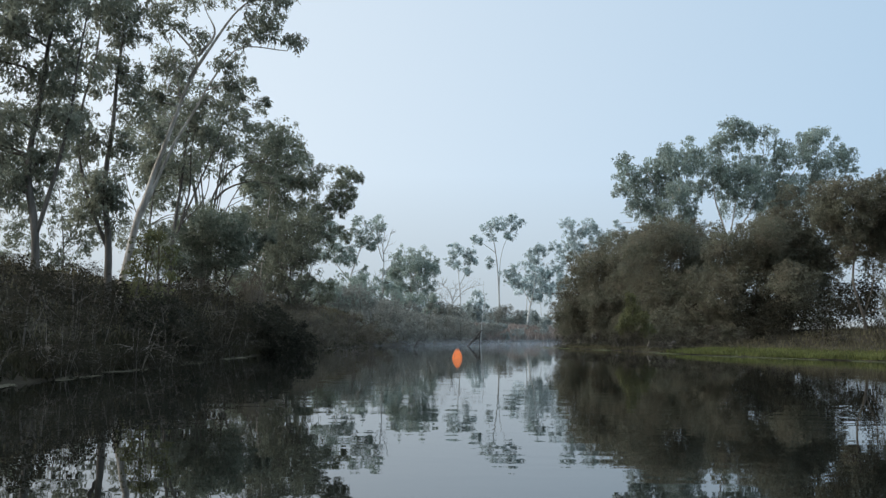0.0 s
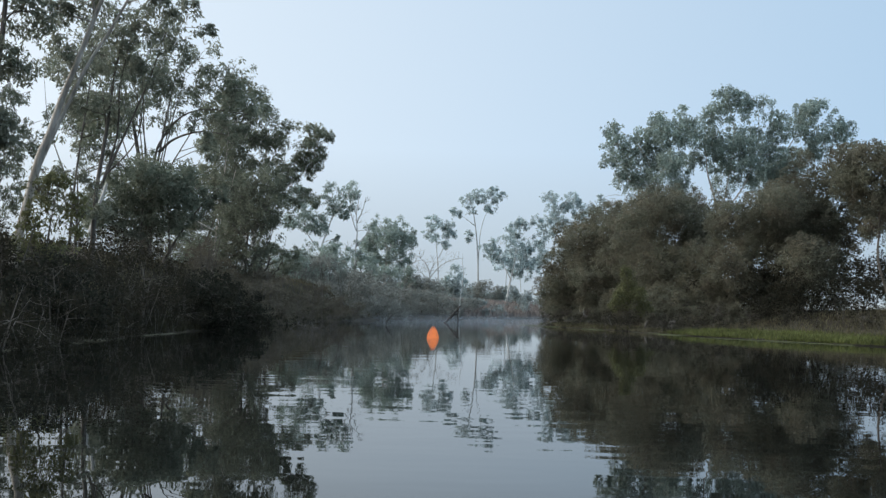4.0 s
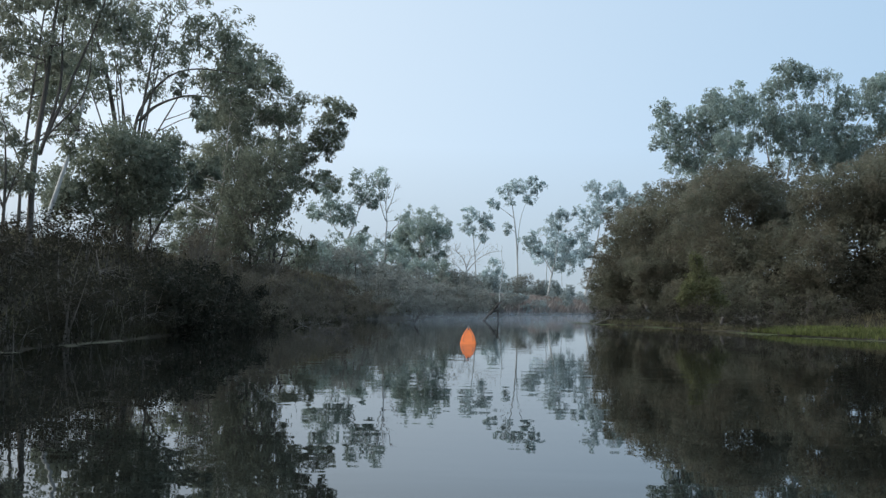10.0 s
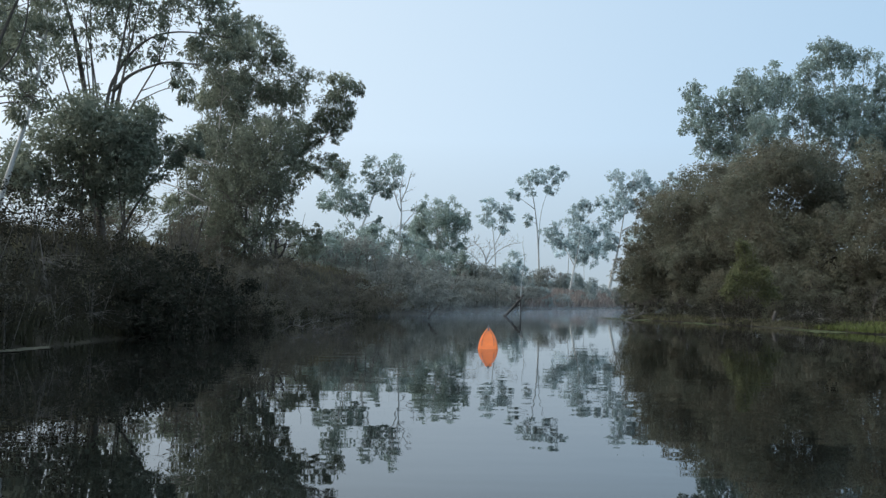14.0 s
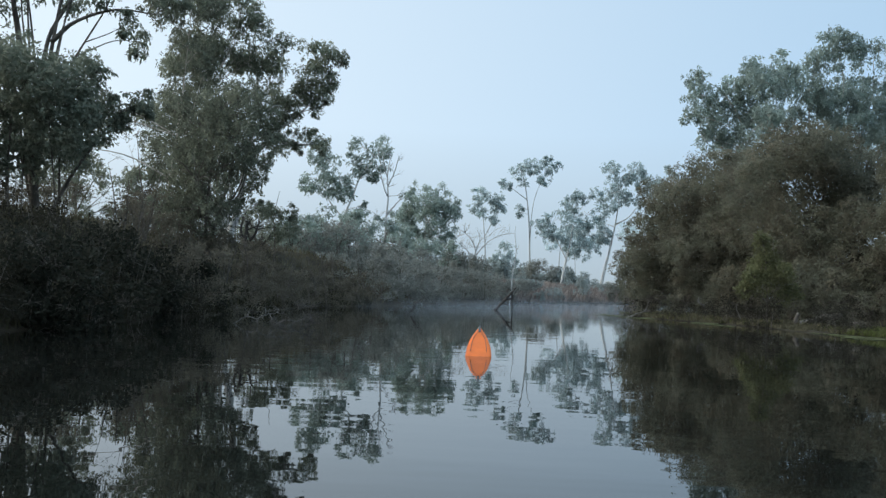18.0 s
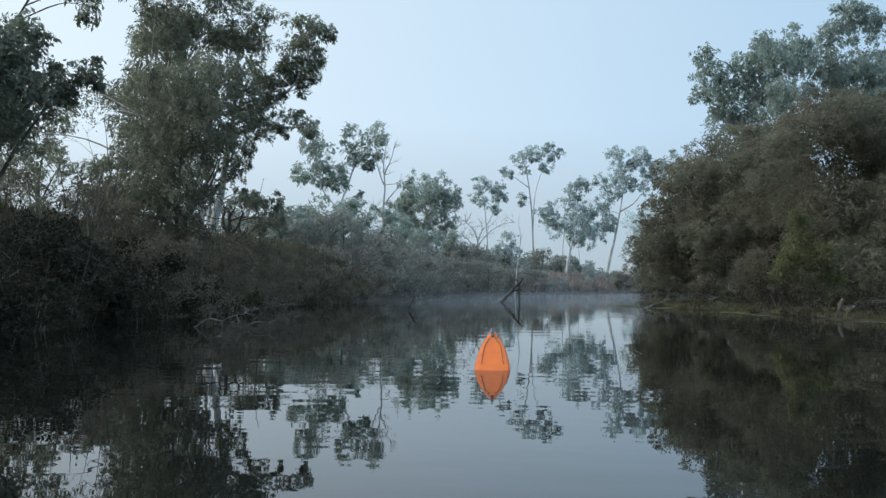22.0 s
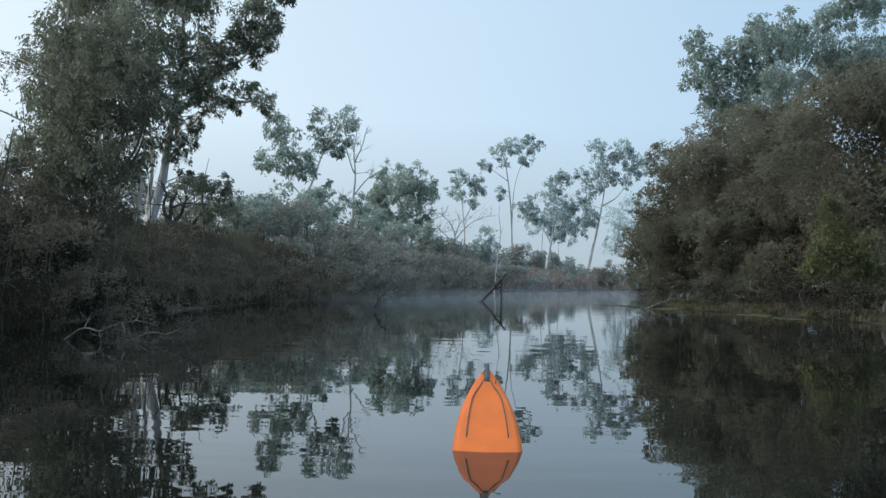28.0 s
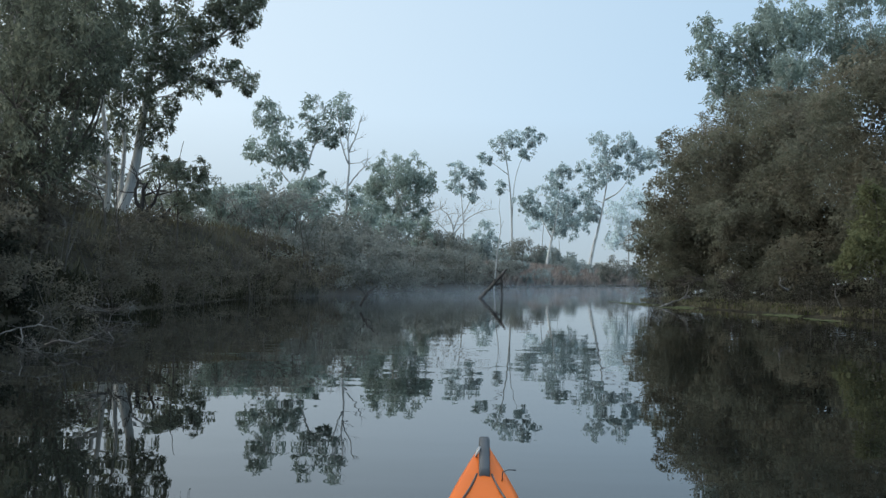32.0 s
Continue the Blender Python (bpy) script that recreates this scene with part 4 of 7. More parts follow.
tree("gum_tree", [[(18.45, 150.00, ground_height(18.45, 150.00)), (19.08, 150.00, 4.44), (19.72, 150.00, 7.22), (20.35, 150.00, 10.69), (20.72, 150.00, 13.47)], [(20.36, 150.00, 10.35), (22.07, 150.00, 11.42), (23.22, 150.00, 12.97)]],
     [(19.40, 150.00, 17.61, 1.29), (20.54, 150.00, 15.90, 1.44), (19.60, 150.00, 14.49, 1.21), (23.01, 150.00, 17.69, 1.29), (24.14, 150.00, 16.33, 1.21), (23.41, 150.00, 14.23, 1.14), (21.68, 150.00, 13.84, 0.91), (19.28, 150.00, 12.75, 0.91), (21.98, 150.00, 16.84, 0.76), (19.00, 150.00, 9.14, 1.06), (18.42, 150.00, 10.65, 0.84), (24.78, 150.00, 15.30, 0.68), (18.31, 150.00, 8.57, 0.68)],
     GUM_HAZE_MID, BARK_PALE, "far gum tree with white trunk and double crown", seed=37, size=0.48, dens=0.85, radius=0.44, lumps=11, tight=0.46)
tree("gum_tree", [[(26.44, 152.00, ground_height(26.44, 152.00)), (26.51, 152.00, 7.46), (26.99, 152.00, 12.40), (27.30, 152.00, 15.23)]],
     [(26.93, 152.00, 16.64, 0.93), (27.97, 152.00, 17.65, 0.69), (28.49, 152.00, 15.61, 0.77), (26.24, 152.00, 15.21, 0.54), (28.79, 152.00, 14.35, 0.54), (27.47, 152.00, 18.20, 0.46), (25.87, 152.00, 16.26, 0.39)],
     GUM_HAZE_MID, BARK_MIST, "far gum tree with sparse ragged crown", seed=38, size=0.45, dens=0.7, radius=0.22, lumps=11, tight=0.46)
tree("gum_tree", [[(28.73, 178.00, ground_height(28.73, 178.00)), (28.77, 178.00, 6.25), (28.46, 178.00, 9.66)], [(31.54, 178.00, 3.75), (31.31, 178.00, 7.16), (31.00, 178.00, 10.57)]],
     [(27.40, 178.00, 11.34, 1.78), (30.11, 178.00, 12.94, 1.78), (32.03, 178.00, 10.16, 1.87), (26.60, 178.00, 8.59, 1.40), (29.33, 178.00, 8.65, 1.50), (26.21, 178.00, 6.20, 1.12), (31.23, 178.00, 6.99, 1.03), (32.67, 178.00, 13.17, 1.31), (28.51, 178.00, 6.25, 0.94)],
     GUM_HAZE_DEEP, BARK_MIST, "far gum tree coloured pale for the morning haze", seed=39, size=0.6, dens=0.8, radius=0.25, lumps=11, tight=0.46)
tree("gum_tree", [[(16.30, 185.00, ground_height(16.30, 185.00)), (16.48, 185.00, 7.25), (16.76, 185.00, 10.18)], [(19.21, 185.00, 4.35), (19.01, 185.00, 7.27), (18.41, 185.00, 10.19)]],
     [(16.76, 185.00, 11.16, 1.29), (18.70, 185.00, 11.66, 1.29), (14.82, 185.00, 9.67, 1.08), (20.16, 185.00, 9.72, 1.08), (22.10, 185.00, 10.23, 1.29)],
     GUM_HAZE_DEEP, BARK_MIST, "far gum tree coloured pale for the morning haze", seed=40, size=0.6, dens=0.7, radius=0.2, lumps=11, tight=0.46)
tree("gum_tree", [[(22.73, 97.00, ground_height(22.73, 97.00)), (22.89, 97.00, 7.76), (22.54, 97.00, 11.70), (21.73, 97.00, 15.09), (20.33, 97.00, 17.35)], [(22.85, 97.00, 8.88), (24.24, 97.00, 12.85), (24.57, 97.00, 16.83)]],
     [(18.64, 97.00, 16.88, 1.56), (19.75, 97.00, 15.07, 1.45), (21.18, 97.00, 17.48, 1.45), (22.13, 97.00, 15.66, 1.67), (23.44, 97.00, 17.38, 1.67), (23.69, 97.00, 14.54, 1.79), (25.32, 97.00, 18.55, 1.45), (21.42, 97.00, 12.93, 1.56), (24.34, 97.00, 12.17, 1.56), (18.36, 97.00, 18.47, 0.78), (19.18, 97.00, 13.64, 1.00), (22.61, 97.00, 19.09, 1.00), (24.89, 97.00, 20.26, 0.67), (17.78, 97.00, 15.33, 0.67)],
     GUM_HAZE_LIGHT, BARK, "tall gum tree with pale limbs and ragged crown", seed=41, core=0.3, size=0.32, dens=0.85, radius=0.3, lumps=16, tight=0.4)
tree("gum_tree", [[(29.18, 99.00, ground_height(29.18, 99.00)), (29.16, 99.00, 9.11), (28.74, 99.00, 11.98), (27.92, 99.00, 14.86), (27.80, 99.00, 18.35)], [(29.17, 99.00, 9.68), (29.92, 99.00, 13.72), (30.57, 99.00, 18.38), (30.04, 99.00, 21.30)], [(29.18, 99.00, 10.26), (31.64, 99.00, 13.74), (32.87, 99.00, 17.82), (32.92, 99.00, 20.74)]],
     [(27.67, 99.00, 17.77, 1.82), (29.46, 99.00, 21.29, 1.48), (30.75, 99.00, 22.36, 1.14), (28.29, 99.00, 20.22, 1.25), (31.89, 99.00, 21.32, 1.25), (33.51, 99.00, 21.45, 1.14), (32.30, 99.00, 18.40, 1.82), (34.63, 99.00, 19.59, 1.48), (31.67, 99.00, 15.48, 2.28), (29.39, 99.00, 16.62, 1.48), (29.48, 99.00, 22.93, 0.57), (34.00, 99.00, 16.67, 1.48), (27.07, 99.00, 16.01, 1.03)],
     GUM_HAZE_LIGHT, BARK, "tall many-stemmed gum tree with spreading grey-green crown", seed=42, core=0.3, size=0.32, dens=0.85, radius=0.3, lumps=16, tight=0.4)
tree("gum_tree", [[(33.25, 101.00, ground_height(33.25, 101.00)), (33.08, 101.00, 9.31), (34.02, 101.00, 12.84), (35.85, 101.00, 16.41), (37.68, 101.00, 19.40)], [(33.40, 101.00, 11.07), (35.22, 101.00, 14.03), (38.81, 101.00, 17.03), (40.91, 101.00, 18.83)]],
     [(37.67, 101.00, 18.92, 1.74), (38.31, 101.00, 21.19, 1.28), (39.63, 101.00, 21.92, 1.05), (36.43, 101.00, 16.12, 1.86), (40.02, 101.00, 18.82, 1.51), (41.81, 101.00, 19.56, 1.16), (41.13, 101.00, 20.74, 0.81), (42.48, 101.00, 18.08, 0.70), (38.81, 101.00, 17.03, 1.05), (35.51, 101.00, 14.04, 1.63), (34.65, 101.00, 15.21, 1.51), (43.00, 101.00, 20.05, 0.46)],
     GUM_HAZE_LIGHT, BARK, "tall gum tree with wide leaning limbs", seed=43, core=0.3, size=0.32, dens=0.85, radius=0.28, lumps=16, tight=0.4)
tree("paperbark", [[(10.77, 63.00, ground_height(10.77, 63.00)), (10.89, 63.00, 2.02), (11.15, 63.00, 3.83), (11.34, 63.00, 5.29)], [(12.04, 63.00, 0.59), (12.41, 63.00, 2.76), (12.79, 63.00, 4.94)]],
     [(8.88, 67.00, 1.61, 1.04), (9.59, 66.00, 3.19, 1.63), (10.66, 66.00, 5.03, 1.63), (12.00, 65.00, 6.11, 1.79), (10.60, 63.00, 2.45, 1.81), (12.42, 63.00, 3.48, 2.07), (11.85, 62.00, 1.30, 1.46), (9.81, 65.00, 1.30, 1.27), (13.58, 65.00, 6.58, 1.46), (8.57, 67.00, 2.45, 0.81), (13.86, 63.00, 2.05, 1.67), (8.92, 64.00, 0.63, 0.66), (9.89, 62.00, 0.64, 0.75), (10.95, 61.00, 0.52, 0.74), (12.15, 60.00, 0.54, 0.72)],
     PAPER, BARK_DARK, "broad dense paperbark with dark olive foliage to the water", category='tree', seed=51, size=0.14, aspect=0.40, droop=0.4, dens=0.7, flat=0.72, radius=0.12, lumps=60, tight=0.235, sat=3, deep=1.0, core=0.75, shell=0.7)
tree("paperbark", [[(13.74, 58.00, ground_height(13.74, 58.00)), (13.83, 58.00, 2.29), (14.11, 58.00, 3.96), (14.29, 58.00, 5.30)], [(14.74, 58.00, 0.64), (14.94, 58.00, 2.97), (15.13, 58.00, 4.98)]],
     [(12.46, 58.00, 6.23, 1.43), (14.13, 58.00, 5.98, 1.43), (13.77, 58.00, 3.62, 1.90), (12.72, 55.00, 1.42, 1.23), (14.15, 55.00, 2.07, 1.36), (15.29, 58.00, 4.58, 1.30), (15.81, 58.00, 5.99, 1.07), (12.53, 60.00, 4.40, 1.59), (13.14, 58.00, 7.15, 0.83), (14.82, 58.00, 6.99, 0.83), (12.02, 54.00, 0.57, 0.65), (12.86, 53.00, 0.53, 0.64), (13.66, 52.00, 0.54, 0.63)],
     PAPER, BARK_DARK, "tall dense paperbark with brownish green rounded head", category='tree', seed=52, size=0.14, aspect=0.40, droop=0.4, dens=0.7, flat=0.72, radius=0.12, lumps=60, tight=0.235, sat=3, deep=1.0, core=0.75, shell=0.7)
tree("paperbark", [[(16.50, 52.00, ground_height(16.50, 52.00)), (16.67, 52.00, 1.88), (16.85, 52.00, 3.68), (17.03, 52.00, 5.18)], [(19.04, 52.00, 0.56), (19.22, 52.00, 1.91), (19.70, 52.00, 3.71), (19.60, 52.00, 5.51)], [(18.29, 52.00, 0.56), (17.87, 52.00, 2.19), (18.07, 52.00, 4.29)]],
     [(15.08, 52.00, 5.46, 1.08), (16.59, 52.00, 5.78, 1.38), (18.11, 52.00, 6.64, 1.23), (19.63, 52.00, 7.27, 1.23), (15.05, 52.00, 3.36, 1.38), (16.85, 52.00, 3.68, 1.65), (18.97, 52.00, 4.60, 1.85), (15.62, 52.00, 1.57, 1.17), (17.58, 52.00, 2.34, 1.23), (19.54, 52.00, 3.10, 1.17), (18.45, 52.00, 8.53, 0.48), (20.80, 52.00, 5.52, 1.23), (14.65, 55.00, 3.81, 1.14), (17.78, 54.00, 1.93, 0.93), (19.78, 55.00, 6.09, 1.27), (17.20, 56.00, 5.18, 1.16), (21.02, 55.00, 4.83, 1.14), (14.43, 51.00, 0.97, 0.79), (15.58, 50.00, 0.69, 0.66), (17.36, 51.00, 0.99, 0.73), (14.67, 54.00, 1.90, 1.06), (20.18, 53.00, 1.32, 0.76)],
     PAPER, BARK_DARK, "wide paperbark thicket with reddish brown leaf tips", category='tree', seed=53, size=0.14, aspect=0.40, droop=0.4, dens=0.7, flat=0.72, radius=0.13, lumps=60, tight=0.235, sat=3, deep=1.0, core=0.75, shell=0.7)
tree("paperbark", [[(19.57, 45.00, ground_height(19.57, 45.00)), (19.43, 45.00, 1.78), (19.00, 45.00, 3.33), (19.09, 45.00, 4.90), (18.82, 45.00, 6.47)], [(19.43, 45.00, 1.78), (19.91, 45.00, 3.34), (19.82, 45.00, 4.91)]],
     [(18.58, 45.00, 7.25, 1.01), (19.89, 45.00, 7.27, 1.01), (20.65, 45.00, 6.22, 1.19), (18.81, 45.00, 5.94, 0.88), (19.97, 45.00, 5.43, 0.88), (21.46, 45.00, 7.28, 1.48), (18.04, 45.00, 6.46, 0.78), (21.92, 45.00, 5.19, 1.48), (20.32, 45.00, 4.13, 0.70), (21.05, 45.00, 2.32, 0.70), (18.78, 45.00, 4.63, 0.47)],
     PAPER, BARK_DARK, "paperbark tree with crooked bare lower trunk", category='tree', seed=54, size=0.14, aspect=0.40, droop=0.4, dens=0.7, flat=0.72, radius=0.15, lumps=60, tight=0.235, sat=3, deep=1.0, core=0.75, shell=0.7)
tree("paperbark", [[(19.68, 38.00, ground_height(19.68, 38.00)), (19.97, 38.00, 2.10), (19.82, 38.00, 4.30)], [(20.55, 38.00, 0.15), (20.86, 38.00, 2.55), (21.16, 38.00, 4.75)]],
     [(19.19, 38.00, 5.18, 1.25), (20.34, 38.00, 6.30, 1.49), (21.62, 38.00, 5.20, 1.49), (19.80, 38.00, 3.64, 1.25), (21.11, 38.00, 3.21, 1.38)],
     PAPER, BARK_DARK, "dense paperbark on the grassy bank", category='tree', seed=55, size=0.14, aspect=0.40, droop=0.4, dens=0.7, flat=0.72, radius=0.14, lumps=60, tight=0.235, sat=3, deep=1.0, core=0.75, shell=0.7)
tree("shrub", [[(10.26, 51.75, ground_height(10.26, 51.75)), (10.24, 51.75, 1.05), (10.18, 51.75, 1.89), (10.11, 51.75, 2.59)], [(10.26, 51.75, 0.78), (10.68, 51.75, 1.47)]],
     [(10.11, 51.75, 2.70, 0.34), (10.23, 51.75, 2.09, 0.45), (9.77, 51.75, 1.60, 0.39), (10.74, 51.75, 1.75, 0.39), (10.26, 51.75, 1.40, 0.47), (9.56, 51.75, 1.18, 0.28), (10.96, 51.75, 1.07, 0.39), (9.97, 51.75, 3.00, 0.14)],
     LIME, BARK_DARK, "young yellow-green shrub at the foot of the paperbarks", category='shrub', core=0.5, shell=0.5, seed=56, size=0.13, aspect=0.4, droop=0.2, dens=0.75, radius=0.05, lumps=28, tight=0.4, sat=0, deep=0.8)
tree("sapling", [[(-7.98, 27.00, ground_height(-7.98, 27.00)), (-8.01, 27.00, 1.90), (-7.90, 27.00, 2.90)], [(-7.95, 27.00, 1.30), (-7.55, 27.05, 2.10), (-7.42, 27.05, 2.70)], [(-8.0, 27.00, 1.30), (-8.38, 26.95, 2.00), (-8.52, 26.95, 2.60)]],
     [(-8.13, 27.00, 2.74, 0.40), (-7.72, 27.10, 2.51, 0.38), (-8.03, 26.80, 3.13, 0.34), (-7.50, 27.00, 2.92, 0.30), (-8.50, 27.00, 2.45, 0.34), (-7.85, 27.00, 3.42, 0.22), (-8.30, 26.80, 1.95, 0.30), (-7.62, 26.80, 1.90, 0.28)],
     LIME, BARK_DARK, "young yellow-green sapling with thin stems on the bank", category="tree", seed=57, size=0.13, aspect=0.4, droop=0.4, dens=0.34, radius=0.07, lumps=24, tight=0.36, loose=True)
tree("gum_tree", [[(-11.41, 38.00, ground_height(-11.41, 38.00)), (-11.33, 38.00, 4.43), (-11.12, 38.00, 6.64), (-10.87, 38.00, 8.88), (-10.70, 38.00, 10.47)], [(-11.32, 38.00, 4.21), (-12.21, 38.00, 6.41), (-12.50, 38.00, 8.19)]],
     [(-10.70, 38.00, 10.47, 0.66), (-11.33, 38.00, 9.55, 0.61), (-10.20, 38.00, 8.89, 0.57), (-11.96, 38.00, 8.42, 0.61), (-10.83, 38.00, 7.76, 0.61), (-11.33, 38.00, 6.42, 0.57), (-10.14, 38.00, 6.88, 0.48), (-9.87, 38.00, 5.33, 0.48), (-9.51, 38.00, 7.78, 0.48), (-10.74, 38.00, 11.60, 0.48), (-9.81, 38.00, 10.48, 0.48)],
     GUM, BARK_DARK, "slim gum tree with fine grey-green foliage", seed=25, size=0.18, dens=0.5, radius=0.09, lumps=16, tight=0.4)
tree("gum_tree", [[(-17.63, 46.00, ground_height(-17.63, 46.00)), (-17.68, 46.00, 4.88), (-17.97, 46.00, 7.29)], [(-17.67, 46.00, 4.62), (-16.74, 46.00, 6.50), (-16.53, 46.00, 7.84)], [(-18.69, 46.00, 2.49), (-18.83, 46.00, 4.61), (-19.40, 46.00, 6.47)]],
     [(-18.11, 46.00, 7.56, 0.74), (-17.07, 46.00, 8.11, 0.74), (-19.14, 46.00, 6.74, 0.74), (-16.48, 46.00, 6.77, 0.69), (-17.78, 46.00, 5.95, 0.74), (-19.89, 46.00, 5.66, 0.69), (-18.79, 46.00, 4.87, 0.69), (-16.94, 46.00, 4.89, 0.64), (-15.90, 46.00, 5.43, 0.58), (-20.23, 46.00, 7.27, 0.69), (-15.71, 46.00, 7.31, 0.53), (-20.62, 46.00, 4.32, 0.69), (-17.70, 46.00, 4.08, 0.58), (-19.75, 46.00, 8.35, 0.79), (-18.46, 46.00, 9.44, 0.69), (-20.84, 46.00, 8.88, 0.79), (-16.85, 46.00, 9.19, 0.64), (-15.22, 46.00, 8.39, 0.53), (-20.41, 46.00, 11.05, 0.74), (-17.73, 46.00, 11.08, 0.64)],
     GUM_DARK, BARK_DARK, "dark bushy tree behind the bank gums", seed=26, size=0.2, dens=0.7, radius=0.09, lumps=16, tight=0.4)
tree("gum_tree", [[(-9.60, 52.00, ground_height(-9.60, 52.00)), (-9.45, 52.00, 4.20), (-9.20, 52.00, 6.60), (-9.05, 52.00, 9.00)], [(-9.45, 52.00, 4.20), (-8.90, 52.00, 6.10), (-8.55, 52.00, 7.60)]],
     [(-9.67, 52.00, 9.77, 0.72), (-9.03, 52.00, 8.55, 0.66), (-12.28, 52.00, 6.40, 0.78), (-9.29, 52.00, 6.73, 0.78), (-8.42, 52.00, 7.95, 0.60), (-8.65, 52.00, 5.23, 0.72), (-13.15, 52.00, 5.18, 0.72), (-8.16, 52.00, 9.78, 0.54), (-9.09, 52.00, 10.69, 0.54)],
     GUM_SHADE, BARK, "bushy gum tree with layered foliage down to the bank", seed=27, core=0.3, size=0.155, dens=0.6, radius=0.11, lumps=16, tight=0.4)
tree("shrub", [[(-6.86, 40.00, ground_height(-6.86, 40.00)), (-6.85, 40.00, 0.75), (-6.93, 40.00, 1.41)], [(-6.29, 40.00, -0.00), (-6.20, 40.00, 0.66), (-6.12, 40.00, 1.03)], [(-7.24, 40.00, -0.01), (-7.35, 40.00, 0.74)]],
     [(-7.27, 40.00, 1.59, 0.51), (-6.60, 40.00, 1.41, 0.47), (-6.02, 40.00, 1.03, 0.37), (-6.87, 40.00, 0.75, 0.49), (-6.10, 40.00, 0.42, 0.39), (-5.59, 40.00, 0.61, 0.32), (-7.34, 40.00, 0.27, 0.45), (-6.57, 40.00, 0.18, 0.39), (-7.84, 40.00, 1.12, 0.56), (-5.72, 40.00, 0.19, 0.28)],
     THICKET_SHADE, BARK_DARK, "dense thicket overhanging the water, darkened for tree shade", category='shrub', seed=61, size=0.14, aspect=0.42, droop=0.2, dens=0.66, radius=0.06, lumps=30, tight=0.42, sat=1, deep=0.7, shell=0.4)
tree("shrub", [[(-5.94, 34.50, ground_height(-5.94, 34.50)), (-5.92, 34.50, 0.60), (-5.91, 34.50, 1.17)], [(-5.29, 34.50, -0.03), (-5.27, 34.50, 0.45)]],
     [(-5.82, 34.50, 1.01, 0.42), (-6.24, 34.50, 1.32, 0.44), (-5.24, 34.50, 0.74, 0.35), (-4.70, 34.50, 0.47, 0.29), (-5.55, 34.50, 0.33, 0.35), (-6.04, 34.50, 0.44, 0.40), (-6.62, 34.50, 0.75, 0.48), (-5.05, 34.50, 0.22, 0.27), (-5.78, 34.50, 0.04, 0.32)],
     THICKET_SHADE, BARK_DARK, "dense thicket overhanging the water, darkened for tree shade", category='shrub', seed=62, size=0.13, aspect=0.42, droop=0.2, dens=0.66, radius=0.06, lumps=30, tight=0.42, sat=1, deep=0.7, shell=0.4)
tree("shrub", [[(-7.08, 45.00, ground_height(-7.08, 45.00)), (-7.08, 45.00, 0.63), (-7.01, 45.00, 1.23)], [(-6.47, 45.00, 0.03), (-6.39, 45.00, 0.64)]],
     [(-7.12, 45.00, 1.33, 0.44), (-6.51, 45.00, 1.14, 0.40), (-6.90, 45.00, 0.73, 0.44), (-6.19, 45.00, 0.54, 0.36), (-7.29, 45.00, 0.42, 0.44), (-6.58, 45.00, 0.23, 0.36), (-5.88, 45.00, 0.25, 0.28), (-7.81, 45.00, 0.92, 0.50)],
     THICKET_SHADE, BARK_DARK, "dense thicket on the steep bank, darkened for tree shade", category='shrub', seed=63, size=0.14, aspect=0.42, droop=0.2, dens=0.66, radius=0.06, lumps=30, tight=0.42, sat=1, deep=0.7, shell=0.4)
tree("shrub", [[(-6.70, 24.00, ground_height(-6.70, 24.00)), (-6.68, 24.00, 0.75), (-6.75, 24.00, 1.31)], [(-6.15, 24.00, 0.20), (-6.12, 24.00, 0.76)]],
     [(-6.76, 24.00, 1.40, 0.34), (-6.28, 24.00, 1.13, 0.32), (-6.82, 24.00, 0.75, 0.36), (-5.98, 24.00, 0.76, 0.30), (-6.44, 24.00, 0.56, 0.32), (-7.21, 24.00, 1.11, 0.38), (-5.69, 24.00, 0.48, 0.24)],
     THICKET_SHADE, BARK_DARK, "thicket on the steep bank, darkened for tree shade", category='shrub', seed=64, size=0.12, aspect=0.42, droop=0.2, dens=0.5, radius=0.05, lumps=26, tight=0.42, sat=1, deep=0.7, shell=0.4)
tree("sapling", [[(-6.54, 76.00, ground_height(-6.54, 76.00)), (-6.57, 76.00, 2.95), (-6.73, 76.00, 4.01)], [(-6.56, 76.00, 2.69), (-5.79, 76.00, 3.50), (-5.67, 76.00, 4.30)]],
     [(-6.99, 76.00, 4.00, 0.58), (-5.94, 76.00, 4.29, 0.58), (-5.39, 76.00, 3.46, 0.48), (-7.56, 76.00, 3.33, 0.53), (-6.44, 76.00, 3.22, 0.63), (-5.77, 76.00, 2.71, 0.48), (-7.22, 76.00, 2.67, 0.48)],
     GUM_HAZE_LIGHT, BARK_DARK, "low leafy tree among the far bank shrubs", category='tree', seed=71, size=0.22, dens=0.6, radius=0.08, lumps=14, tight=0.42)
tree("sapling", [[(-2.90, 95.00, ground_height(-2.90, 95.00)), (-2.92, 95.00, 3.23), (-2.76, 95.00, 4.36)]],
     [(-3.51, 95.00, 4.16, 0.67), (-2.58, 95.00, 4.55, 0.67), (-1.82, 95.00, 4.00, 0.60), (-4.43, 95.00, 3.57, 0.60), (-2.92, 95.00, 3.23, 0.67), (-4.04, 95.00, 2.83, 0.52)],
     GUM_HAZE_LIGHT, BARK_DARK, "low leafy tree among the far bank shrubs", category='tree', seed=72, size=0.26, dens=0.6, radius=0.08, lumps=14, tight=0.42)
